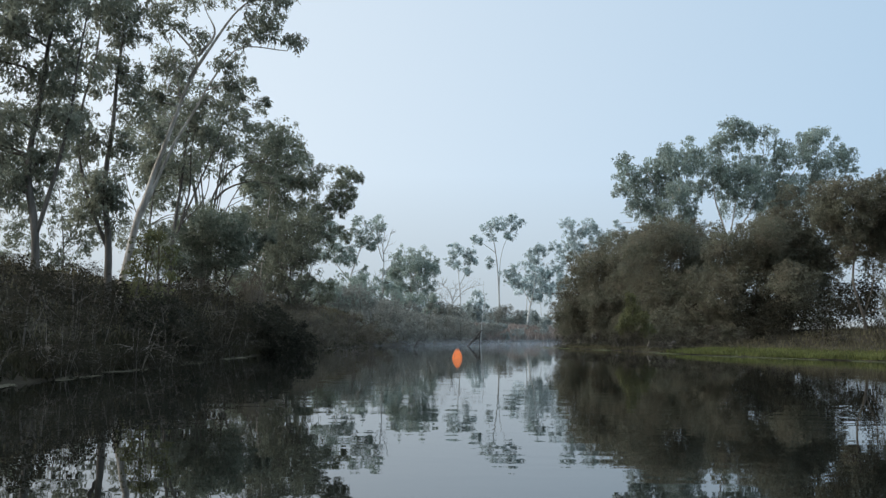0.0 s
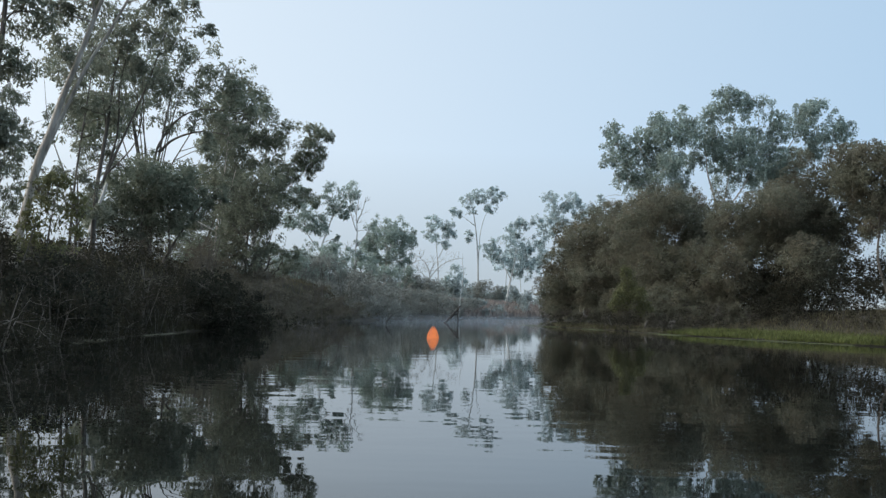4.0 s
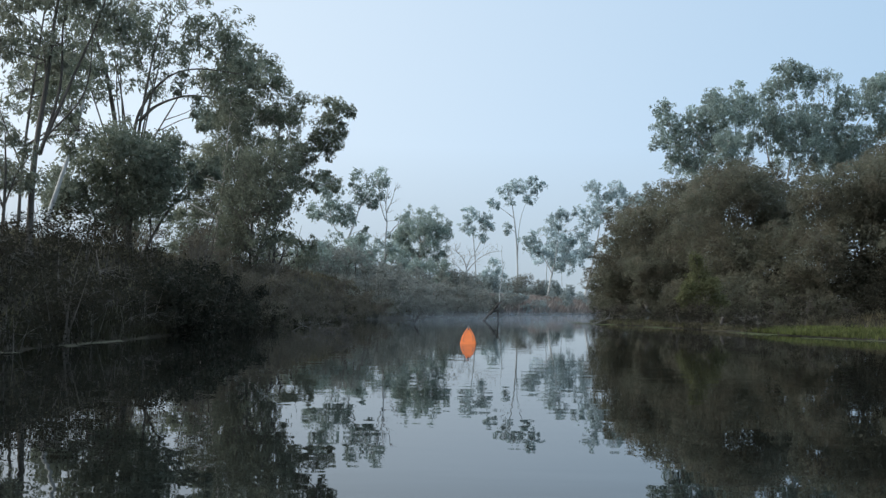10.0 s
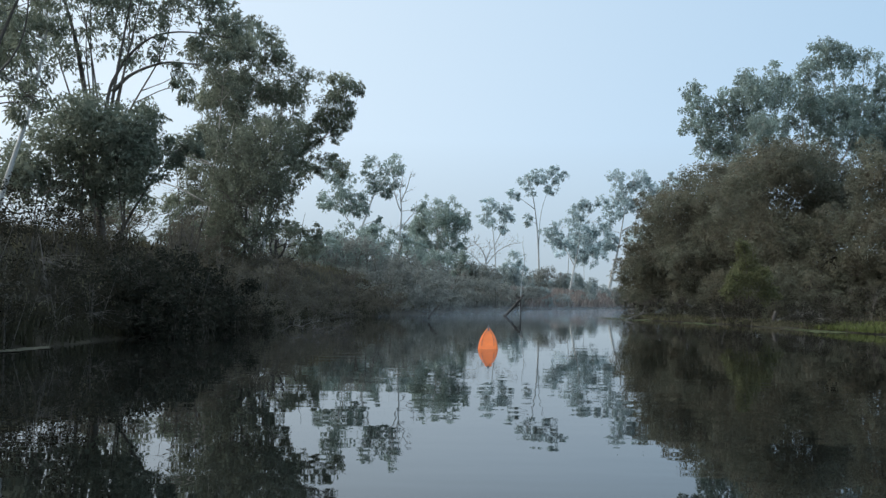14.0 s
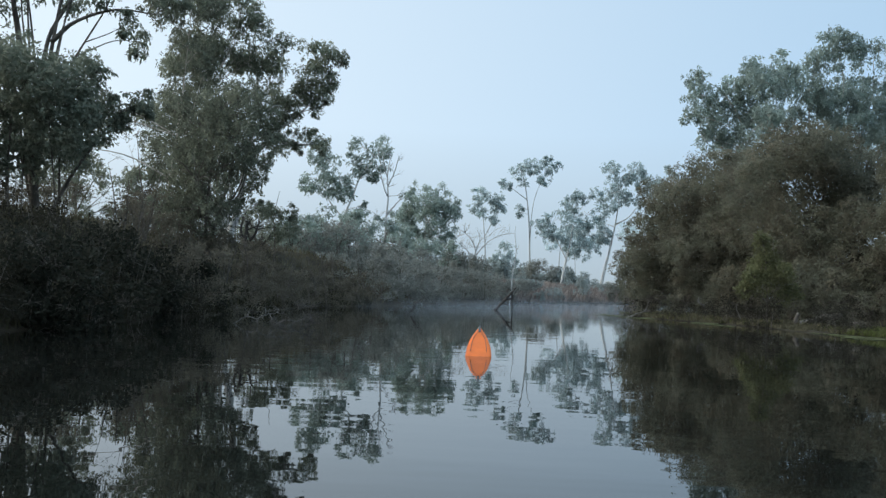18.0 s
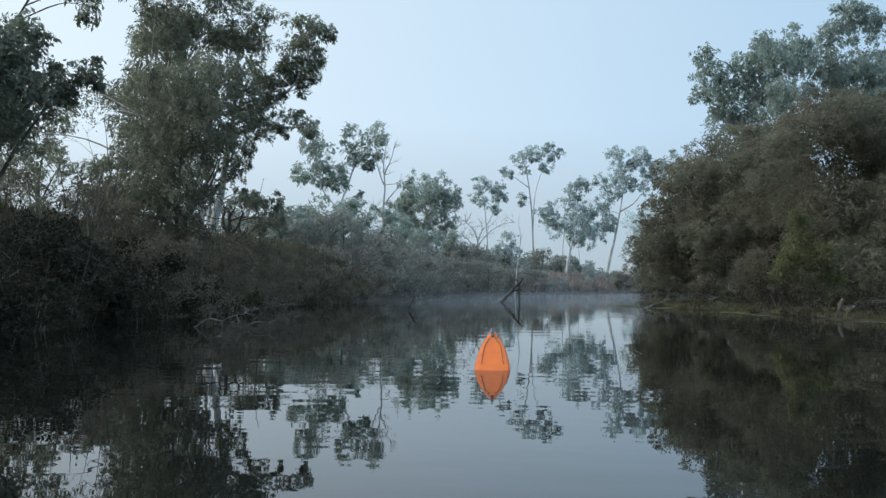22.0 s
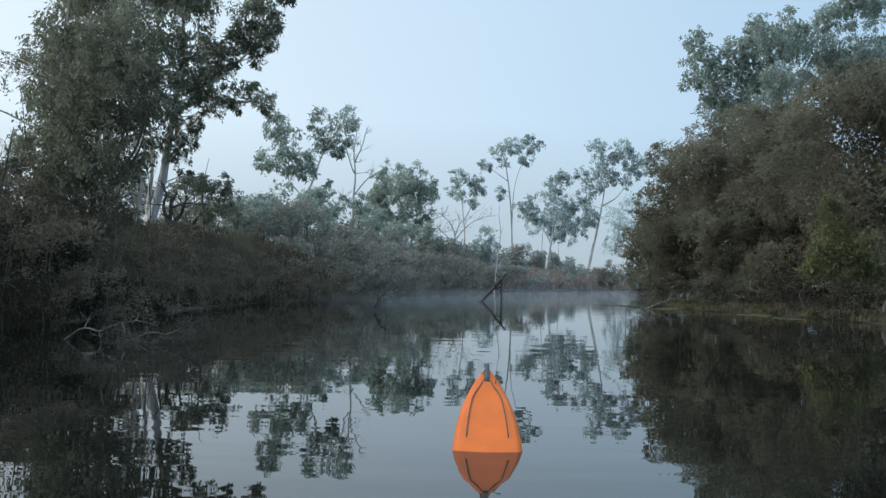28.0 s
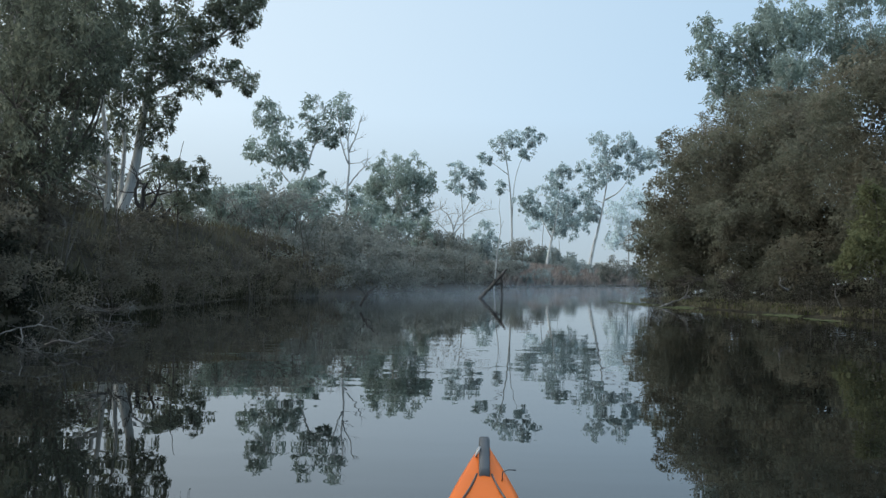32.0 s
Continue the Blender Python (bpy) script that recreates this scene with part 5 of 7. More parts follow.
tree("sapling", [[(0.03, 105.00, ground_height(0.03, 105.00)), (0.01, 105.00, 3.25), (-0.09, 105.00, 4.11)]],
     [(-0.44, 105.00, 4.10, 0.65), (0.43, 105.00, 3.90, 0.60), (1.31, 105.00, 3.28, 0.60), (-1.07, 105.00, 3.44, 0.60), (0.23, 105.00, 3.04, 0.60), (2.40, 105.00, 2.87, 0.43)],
     BRUSH_HAZE_MID, BARK_DARK, "grey leafy bush above the far bank", category='shrub', seed=73, size=0.28, dens=0.6, radius=0.07, lumps=12, tight=0.42)
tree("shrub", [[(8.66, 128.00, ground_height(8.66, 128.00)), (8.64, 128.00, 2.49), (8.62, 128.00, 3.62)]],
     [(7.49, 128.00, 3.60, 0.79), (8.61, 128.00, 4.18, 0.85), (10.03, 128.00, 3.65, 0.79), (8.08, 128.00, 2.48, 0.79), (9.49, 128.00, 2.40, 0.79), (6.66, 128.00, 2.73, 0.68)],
     BRUSH_HAZE_MID, BARK_DARK, "grey leafy bush above the far bank", category='shrub', seed=74, size=0.3, dens=0.6, radius=0.07, lumps=12, tight=0.42)
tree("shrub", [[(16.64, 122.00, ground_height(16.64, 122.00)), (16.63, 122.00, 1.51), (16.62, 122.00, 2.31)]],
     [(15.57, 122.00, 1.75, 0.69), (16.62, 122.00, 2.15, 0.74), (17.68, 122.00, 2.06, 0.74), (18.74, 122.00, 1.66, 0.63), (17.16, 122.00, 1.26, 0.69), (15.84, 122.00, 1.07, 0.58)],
     BRUSH_HAZE_MID, BARK_DARK, "rounded grey bush on the far bank", category='shrub', seed=75, size=0.3, dens=0.6, radius=0.07, lumps=12, tight=0.42)
tree("understorey_tree", [[(-13.19, 66.00, ground_height(-13.19, 66.00)), (-13.18, 66.00, 2.73), (-13.29, 66.00, 3.76), (-13.17, 66.00, 4.59)], [(-13.17, 66.00, 2.52), (-12.31, 66.00, 3.57), (-12.13, 66.00, 4.41)], [(-13.21, 66.00, 2.41), (-14.07, 66.00, 3.33), (-14.40, 66.00, 4.15)], [(-13.10, 66.00, 2.31), (-11.57, 66.00, 2.97), (-10.55, 66.00, 3.61)]],
     [(-14.51, 66.00, 4.36, 0.62), (-13.48, 66.00, 4.48, 0.58), (-12.67, 66.00, 4.92, 0.54), (-12.18, 66.00, 3.89, 0.54), (-13.24, 66.00, 3.45, 0.58), (-11.66, 66.00, 4.63, 0.41), (-14.27, 66.00, 3.12, 0.54), (-11.78, 66.00, 3.00, 0.46), (-9.81, 66.00, 2.96, 0.41), (-12.60, 66.00, 2.70, 0.41), (-15.42, 66.00, 3.71, 0.62), (-10.84, 66.00, 2.78, 0.37), (-11.33, 66.00, 5.47, 0.29)],
     GUM_DARK, BARK_DARK, "dark twiggy tree growing behind the pale gum trunk", category='tree', seed=75, size=0.2, dens=0.5, radius=0.1, lumps=16, tight=0.42)

tree("sapling", [[(-8.66, 63.00, ground_height(-8.66, 63.00)), (-8.87, 63.00, 2.81), (-9.28, 62.99, 3.88)], [(-8.51, 63.00, ground_height(-8.66, 63.00) + 0.05), (-8.57, 63.00, 2.81), (-8.41, 62.51, 4.09)], [(-8.36, 63.00, ground_height(-8.66, 63.00) + 0.05), (-8.58, 63.00, 2.81), (-8.45, 62.19, 4.21)], [(-8.21, 63.00, ground_height(-8.66, 63.00) + 0.05), (-8.95, 63.00, 2.81), (-9.50, 63.69, 3.26)]],
     [(-9.28, 62.99, 3.88, 0.30), (-8.41, 62.51, 4.09, 0.38), (-8.45, 62.19, 4.21, 0.30), (-9.50, 63.69, 3.26, 0.28), (-9.17, 62.35, 2.99, 0.36), (-8.09, 62.44, 2.83, 0.34), (-9.52, 63.54, 3.68, 0.24), (-7.57, 62.57, 3.26, 0.38), (-7.94, 63.19, 4.10, 0.24), (-8.26, 62.14, 3.11, 0.26)],
     GUM_DARK, BARK_DARK, "bushy grey-green tree with twiggy stems on the bank crest", category="tree", seed=301, size=0.17, dens=0.55, radius=0.13, lumps=20, tight=0.34, loose=True, sat=1)
tree("sapling", [[(-8.32, 69.00, ground_height(-8.32, 69.00)), (-8.03, 69.00, 2.86), (-7.49, 69.11, 3.44)], [(-8.17, 69.00, ground_height(-8.32, 69.00) + 0.05), (-8.28, 69.00, 2.86), (-8.21, 68.80, 3.69)], [(-8.02, 69.00, ground_height(-8.32, 69.00) + 0.05), (-8.27, 69.00, 2.86), (-8.19, 69.94, 3.13)], [(-7.87, 69.00, ground_height(-8.32, 69.00) + 0.05), (-8.35, 69.00, 2.86), (-8.40, 68.44, 3.45)]],
     [(-7.49, 69.11, 3.44, 0.31), (-8.21, 68.80, 3.69, 0.32), (-8.19, 69.94, 3.13, 0.26), (-8.40, 68.44, 3.45, 0.26), (-7.38, 69.11, 3.47, 0.37), (-7.64, 69.72, 3.42, 0.29), (-8.58, 68.76, 2.91, 0.34), (-8.33, 69.52, 3.34, 0.27), (-8.43, 68.57, 3.91, 0.38)],
     GUM_HAZE_LIGHT, BARK_DARK, "small open-crowned tree standing among the bank shrubs", category="tree", seed=302, size=0.19, dens=0.55, radius=0.13, lumps=20, tight=0.34, loose=True, sat=1)
tree("sapling", [[(-7.67, 75.00, ground_height(-7.67, 75.00)), (-7.13, 75.00, 3.16), (-6.12, 74.39, 4.33)], [(-7.52, 75.00, ground_height(-7.67, 75.00) + 0.05), (-7.39, 75.00, 3.16), (-6.87, 75.03, 3.96)], [(-7.37, 75.00, ground_height(-7.67, 75.00) + 0.05), (-8.06, 75.00, 3.16), (-8.78, 75.66, 4.63)], [(-7.22, 75.00, ground_height(-7.67, 75.00) + 0.05), (-8.09, 75.00, 3.16), (-8.86, 75.19, 3.90)]],
     [(-6.12, 74.39, 4.33, 0.54), (-6.87, 75.03, 3.96, 0.42), (-8.78, 75.66, 4.63, 0.39), (-8.86, 75.19, 3.90, 0.36), (-8.46, 75.85, 4.59, 0.51), (-7.99, 75.88, 3.64, 0.38), (-7.94, 75.18, 4.48, 0.50), (-8.04, 75.40, 3.23, 0.47), (-7.63, 75.98, 5.15, 0.49), (-6.16, 75.75, 4.11, 0.49), (-7.13, 74.26, 3.33, 0.51)],
     GUM_HAZE_LIGHT, BARK_DARK, "bushy grey-green tree with twiggy stems on the bank crest", category="tree", seed=303, size=0.21, dens=0.55, radius=0.13, lumps=20, tight=0.34, loose=True, sat=1)
tree("sapling", [[(-6.30, 80.00, ground_height(-6.30, 80.00)), (-6.09, 80.00, 3.27), (-5.71, 80.70, 4.81)], [(-6.15, 80.00, ground_height(-6.30, 80.00) + 0.05), (-6.29, 80.00, 3.27), (-6.28, 79.61, 5.16)], [(-6.00, 80.00, ground_height(-6.30, 80.00) + 0.05), (-6.28, 80.00, 3.27), (-6.24, 79.10, 5.22)], [(-5.85, 80.00, ground_height(-6.30, 80.00) + 0.05), (-6.19, 80.00, 3.27), (-5.99, 79.78, 4.15)]],
     [(-5.71, 80.70, 4.81, 0.45), (-6.28, 79.61, 5.16, 0.48), (-6.24, 79.10, 5.22, 0.41), (-5.99, 79.78, 4.15, 0.39), (-7.31, 80.91, 4.84, 0.56), (-6.93, 79.92, 5.17, 0.37), (-6.52, 79.79, 4.89, 0.57), (-6.26, 80.16, 3.97, 0.41), (-6.51, 79.14, 5.29, 0.51), (-6.36, 79.59, 4.25, 0.52), (-5.49, 79.47, 4.48, 0.54)],
     GUM_HAZE_LIGHT, BARK_DARK, "small open-crowned tree standing among the bank shrubs", category="tree", seed=304, size=0.23, dens=0.55, radius=0.13, lumps=20, tight=0.34, loose=True, sat=1)
tree("sapling", [[(-5.40, 86.00, ground_height(-5.40, 86.00)), (-5.17, 86.00, 3.42), (-4.74, 86.26, 5.16)], [(-5.25, 86.00, ground_height(-5.40, 86.00) + 0.05), (-5.11, 86.00, 3.42), (-4.58, 86.23, 5.26)], [(-5.10, 86.00, ground_height(-5.40, 86.00) + 0.05), (-5.77, 86.00, 3.42), (-6.46, 86.40, 4.06)], [(-4.95, 86.00, ground_height(-5.40, 86.00) + 0.05), (-4.90, 86.00, 3.42), (-3.97, 86.95, 4.16)]],
     [(-4.74, 86.26, 5.16, 0.41), (-4.58, 86.23, 5.26, 0.39), (-6.46, 86.40, 4.06, 0.52), (-3.97, 86.95, 4.16, 0.45), (-5.34, 85.53, 5.45, 0.38), (-4.44, 86.82, 5.00, 0.42), (-3.79, 85.50, 4.14, 0.45), (-6.33, 86.37, 3.96, 0.36), (-5.45, 85.99, 4.02, 0.46)],
     GUM_HAZE_LIGHT, BARK_DARK, "bushy grey-green tree with twiggy stems on the bank crest", category="tree", seed=305, size=0.25, dens=0.55, radius=0.13, lumps=20, tight=0.34, loose=True, sat=1)
tree("sapling", [[(-4.13, 92.00, ground_height(-4.13, 92.00)), (-4.54, 92.00, 3.41), (-5.30, 91.38, 4.71)], [(-3.98, 92.00, ground_height(-4.13, 92.00) + 0.05), (-4.06, 92.00, 3.41), (-3.94, 91.76, 5.24)], [(-3.83, 92.00, ground_height(-4.13, 92.00) + 0.05), (-4.16, 92.00, 3.41), (-4.22, 92.89, 4.20)], [(-3.68, 92.00, ground_height(-4.13, 92.00) + 0.05), (-4.06, 92.00, 3.41), (-3.94, 92.73, 4.22)]],
     [(-5.30, 91.38, 4.71, 0.50), (-3.94, 91.76, 5.24, 0.48), (-4.22, 92.89, 4.20, 0.35), (-3.94, 92.73, 4.22, 0.46), (-5.31, 92.95, 3.90, 0.42), (-3.94, 91.53, 4.27, 0.46), (-5.36, 92.51, 3.78, 0.40), (-4.75, 91.45, 4.97, 0.52)],
     GUM_HAZE_LIGHT, BARK_DARK, "small open-crowned tree standing among the bank shrubs", category="tree", seed=306, size=0.27, dens=0.55, radius=0.13, lumps=20, tight=0.34, loose=True, sat=1)
tree("sapling", [[(-6.44, 72.00, ground_height(-6.44, 72.00)), (-6.64, 72.00, 2.36), (-7.01, 72.38, 2.79)], [(-6.29, 72.00, ground_height(-6.44, 72.00) + 0.05), (-6.54, 72.00, 2.36), (-6.72, 71.78, 3.19)], [(-6.14, 72.00, ground_height(-6.44, 72.00) + 0.05), (-6.42, 72.00, 2.36), (-6.37, 71.41, 3.62)], [(-5.99, 72.00, ground_height(-6.44, 72.00) + 0.05), (-6.50, 72.00, 2.36), (-6.60, 72.82, 2.38)]],
     [(-7.01, 72.38, 2.79, 0.36), (-6.72, 71.78, 3.19, 0.38), (-6.37, 71.41, 3.62, 0.40), (-6.60, 72.82, 2.38, 0.39), (-6.38, 71.67, 3.01, 0.31), (-6.55, 72.02, 3.67, 0.41), (-6.86, 72.77, 3.60, 0.28), (-6.35, 72.57, 3.16, 0.40), (-7.04, 72.47, 2.92, 0.30)],
     GUM_HAZE_LIGHT, BARK_DARK, "bushy grey-green tree with twiggy stems on the bank crest", category="tree", seed=307, size=0.20, dens=0.55, radius=0.13, lumps=20, tight=0.34, loose=True, sat=1)
tree("sapling", [[(-1.04, 99.00, ground_height(-1.04, 99.00)), (-0.86, 99.00, 2.84), (-0.52, 98.71, 4.56)], [(-0.89, 99.00, ground_height(-1.04, 99.00) + 0.05), (-1.08, 99.00, 2.84), (-1.14, 99.72, 4.32)], [(-0.74, 99.00, ground_height(-1.04, 99.00) + 0.05), (-0.80, 99.00, 2.84), (-0.35, 98.35, 3.32)], [(-0.59, 99.00, ground_height(-1.04, 99.00) + 0.05), (-0.94, 99.00, 2.84), (-0.76, 98.50, 3.83)]],
     [(-0.52, 98.71, 4.56, 0.45), (-1.14, 99.72, 4.32, 0.47), (-0.35, 98.35, 3.32, 0.41), (-0.76, 98.50, 3.83, 0.42), (-1.42, 99.22, 3.13, 0.38), (-0.24, 99.11, 3.38, 0.35), (-2.03, 99.02, 4.19, 0.35), (-0.54, 98.88, 4.55, 0.36)],
     GUM_HAZE_LIGHT, BARK_DARK, "small open-crowned tree standing among the bank shrubs", category="tree", seed=308, size=0.30, dens=0.55, radius=0.13, lumps=20, tight=0.34, loose=True, sat=1)
tree("gum_tree", [[(-13.66, 55.00, ground_height(-13.66, 55.00)), (-13.76, 55.00, 3.96), (-13.45, 55.00, 5.89)], [(-13.71, 55.00, 3.23), (-14.08, 55.00, 4.06), (-14.51, 55.00, 5.24)], [(-13.71, 55.00, 3.23), (-13.31, 55.00, 4.06), (-12.97, 55.00, 4.70)], [(-13.71, 55.00, 3.23), (-14.47, 55.00, 4.06), (-15.29, 55.00, 5.42)]],
     [(-13.92, 54.40, 5.97, 0.43), (-13.28, 55.00, 6.25, 0.40), (-13.10, 55.60, 5.99, 0.29), (-13.49, 54.70, 5.38, 0.40), (-14.53, 55.30, 5.06, 0.43), (-12.90, 54.40, 4.84, 0.36), (-13.88, 55.00, 4.33, 0.40), (-14.84, 55.60, 4.06, 0.40), (-12.74, 54.70, 4.45, 0.25), (-15.44, 55.30, 5.65, 0.47), (-14.88, 54.40, 4.43, 0.47), (-13.59, 55.00, 3.78, 0.36)],
     GUM_DARK, BARK_DARK, "thin twiggy gum tree with light feathery foliage", seed=310, size=0.15, dens=0.62, radius=0.13, lumps=16, tight=0.42)
tree("sapling", [[(-9.51, 33.00, ground_height(-9.51, 33.00)), (-9.46, 33.00, 3.25), (-9.51, 33.00, 4.36)], [(-9.48, 33.00, 2.74), (-9.77, 33.00, 3.45), (-10.02, 33.00, 4.22)], [(-9.48, 33.00, 2.74), (-9.23, 33.00, 3.45), (-8.94, 33.00, 3.91)]],
     [(-9.81, 32.60, 4.12, 0.36), (-9.51, 33.00, 4.40, 0.33), (-9.22, 33.40, 4.03, 0.33), (-9.74, 32.80, 3.51, 0.38), (-9.37, 33.20, 3.52, 0.36), (-8.57, 32.60, 3.33, 0.28), (-10.43, 33.00, 3.82, 0.38), (-10.71, 33.40, 4.47, 0.33)],
     GUM_NEAR, BARK_DARK, "leafy young gum on the crest of the bank", category="tree", seed=311, size=0.14, dens=0.5, radius=0.09, lumps=18, tight=0.38, loose=True)

# ---------------------------------------------------------------- dead wood
def wood(name, lines, radius, mat, label, category, seed=1, twigs=0, part_name="branch", tip=0.25, twig_len=0.5, rise=0.5):
    """Bare wood: every line is one crooked piece, with forking twigs of its own."""
    rng = random.Random(seed)
    root = Vector(lines[0][0])
    top = tagged(new(name), label, category)
    top.location = root
    for k, ln in enumerate(lines):
        rel = [Vector(p) - root for p in ln]
        pts = smooth_line(rel, 5) if len(rel) > 2 else [rel[0].lerp(rel[1], i / 4) for i in range(5)]
        r0 = radius * (1.0 if k == 0 else 0.62)
        n = len(pts)
        pts = [p + Vector((rng.uniform(-1, 1), rng.uniform(-1, 1), rng.uniform(-1, 1))) * min(r0 * 0.5, 0.02) if 0 < i < n - 1 else p for i, p in enumerate(pts)]
        fine = ([], [])
        mesh = tube(pts, [r0 * (1 - (1 - tip) * i / (n - 1)) for i in range(n)], 7, 0.12, rng)
        for _ in range(twigs):
            i = rng.randrange(n // 4, n)
            ln2 = twig_len * rng.uniform(0.5, 1.3)
            d = Vector((rng.uniform(-1, 1), rng.uniform(-0.6, 0.6), rng.uniform(-0.3, 1.0) * rise + 0.3 * rise)).normalized()
            a = pts[i]
            b = a + d * ln2 * 0.5 + Vector((0, 0, rng.uniform(-0.1, 0.1))) * ln2
            c = b + (d + Vector((rng.uniform(-0.6, 0.6), rng.uniform(-0.4, 0.4), rng.uniform(-0.2, 0.5)))).normalized() * ln2 * 0.6
            r2 = max(0.004, r0 * 0.33)
            join(fine, tube([a, b, c], [r2, r2 * 0.6, r2 * 0.25], 5))
            for _ in range(2):
                e = b + (d + Vector((rng.uniform(-0.9, 0.9), rng.uniform(-0.6, 0.6), rng.uniform(-0.4, 0.7)))).normalized() * ln2 * 0.45
                join(fine, tube([b, e], [r2 * 0.5, r2 * 0.2], 4))
        if fine[0]:
            tagged(link_mesh("branchwork", fine[0], fine[1], mat, top, smooth=True), kind="stuff")
        link_mesh("trunk" if (k == 0 and part_name == "limb") else part_name, mesh[0], mesh[1], mat, top, smooth=True)
    return top


wood("dead_tree", [[(-5.03, 87.00, ground_height(-5.03, 87.00) - 0.3), (-5.05, 87.00, 5.18), (-4.96, 87.00, 6.83), (-5.06, 87.00, 8.47), (-4.90, 87.00, 9.96)], [(-5.05, 87.00, 5.18), (-5.52, 87.00, 5.66), (-6.02, 87.00, 6.08)], [(-5.00, 87.00, 5.84), (-4.23, 87.00, 6.84), (-3.84, 87.00, 7.02)], [(-5.00, 87.00, 7.16), (-5.49, 87.00, 8.46), (-5.55, 87.00, 9.62)], [(-5.01, 87.00, 7.81), (-4.55, 87.00, 8.98), (-4.31, 87.00, 9.98)], [(-5.06, 87.00, 8.47), (-5.35, 87.00, 9.29), (-5.43, 87.00, 10.28)]], 0.085, BARK_MIST, "bare dead tree with pale forked branches", "tree", seed=3, twigs=5, part_name='limb', twig_len=1.0, rise=1.2)
wood("dead_tree", [[(3.82, 92.00, ground_height(3.82, 92.00) - 0.3), (4.03, 92.00, 2.19), (4.22, 92.00, 3.81), (4.12, 92.00, 4.88), (4.11, 92.00, 5.77)], [(4.22, 92.00, 3.81), (4.42, 92.00, 4.35)]], 0.042, BARK_MIST, "broken pale dead trunk on the far bank", "tree", seed=4, twigs=0, part_name='limb')
wood("fallen_snag", [[(1.88, 65.00, -0.03), (2.31, 65.00, 0.44), (2.74, 65.00, 0.95)], [(2.69, 65.00, -0.22), (2.68, 65.00, 0.39), (2.68, 65.00, 0.95)], [(2.31, 65.00, 0.46), (2.67, 65.00, 0.59)], [(2.59, 65.00, 0.79), (2.86, 65.00, 1.07)]], 0.075, WETWOOD, "dark broken snag standing like a tripod in the water", "snag", seed=5, twigs=1, tip=0.7, twig_len=0.3)
wood("dead_brush", [[(1.40, 112.00, ground_height(1.40, 112.00) - 0.3), (1.51, 112.00, 4.22), (1.10, 112.00, 5.63), (0.38, 112.00, 6.32)], [(1.51, 112.00, 4.22), (2.52, 112.00, 5.42), (3.69, 112.00, 6.15), (5.10, 112.00, 6.42)], [(1.46, 112.00, 4.45), (1.91, 112.00, 5.64), (2.75, 112.00, 6.13)], [(1.37, 112.00, 3.98), (0.41, 112.00, 4.90), (-0.46, 112.00, 5.59)]], 0.09, BARK_MIST, "grey leafless bush of tangled branches", "shrub", seed=6, twigs=9, twig_len=1.3, rise=0.9)
wood("dead_brush", [[(-1.40, 100.00, ground_height(-1.40, 100.00) - 0.3), (-1.32, 100.00, 3.93), (-0.69, 100.00, 4.91), (0.04, 100.00, 5.41)], [(-1.32, 100.00, 3.93), (-1.91, 100.00, 4.65), (-2.41, 100.00, 4.89)], [(-1.31, 100.00, 3.44), (0.05, 100.00, 4.18), (1.02, 100.00, 4.44)]], 0.06, BARK_MIST, "grey leafless bush of tangled branches", "shrub", seed=7, twigs=9, twig_len=1.0, rise=0.9)
wood("fallen_branch", [[(-4.25, 39.50, -0.02), (-3.93, 39.30, 0.15), (-3.71, 39.20, 0.12), (-3.62, 39.20, 0.16), (-3.47, 39.30, 0.22), (-3.34, 39.40, 0.25), (-3.33, 39.50, 0.33), (-3.52, 39.60, 0.39)], [(-3.91, 39.30, 0.15), (-3.90, 39.50, 0.32)], [(-3.70, 39.20, 0.12), (-3.66, 39.15, 0.03), (-3.61, 39.10, -0.09)], [(-3.34, 39.40, 0.25), (-3.18, 39.40, 0.22), (-3.07, 39.40, 0.18)], [(-3.46, 39.30, 0.22), (-3.39, 39.20, 0.11), (-3.44, 39.20, 0.07)]], 0.012, DEADWOOD, "crooked bleached branch of a fallen tree rising from the water", "snag", seed=8, twigs=3, twig_len=0.16, rise=0.5)
wood("fallen_branch", [[(-3.30, 39.50, 0.05), (-3.09, 39.30, 0.11), (-2.94, 39.30, 0.09), (-2.80, 39.40, 0.15), (-2.69, 39.40, 0.21), (-2.62, 39.40, 0.24), (-2.48, 39.50, 0.30)], [(-2.69, 39.40, 0.21), (-2.65, 39.40, 0.33), (-2.71, 39.50, 0.49)], [(-2.66, 39.40, 0.39), (-2.73, 39.40, 0.41)], [(-2.66, 39.40, 0.19), (-2.58, 39.30, 0.12), (-2.62, 39.30, 0.05)], [(-3.29, 38.90, -0.18), (-3.23, 38.90, -0.09), (-3.12, 39.00, -0.04), (-2.99, 39.10, 0.02), (-2.94, 39.30, 0.08)], [(-2.84, 39.10, -0.06), (-2.78, 39.20, 0.04), (-2.67, 39.30, -0.01), (-2.68, 39.40, 0.07)], [(-3.14, 38.90, -0.19), (-3.12, 39.00, -0.11), (-3.03, 39.10, -0.03)], [(-3.16, 39.40, 0.12), (-3.30, 39.50, 0.05), (-3.51, 39.60, -0.03), (-3.99, 39.90, -0.10)]], 0.014, DRIFT, "tangle of thin grey-brown dead branches over the water", "snag", seed=9, twigs=12, twig_len=0.3, rise=0.25)
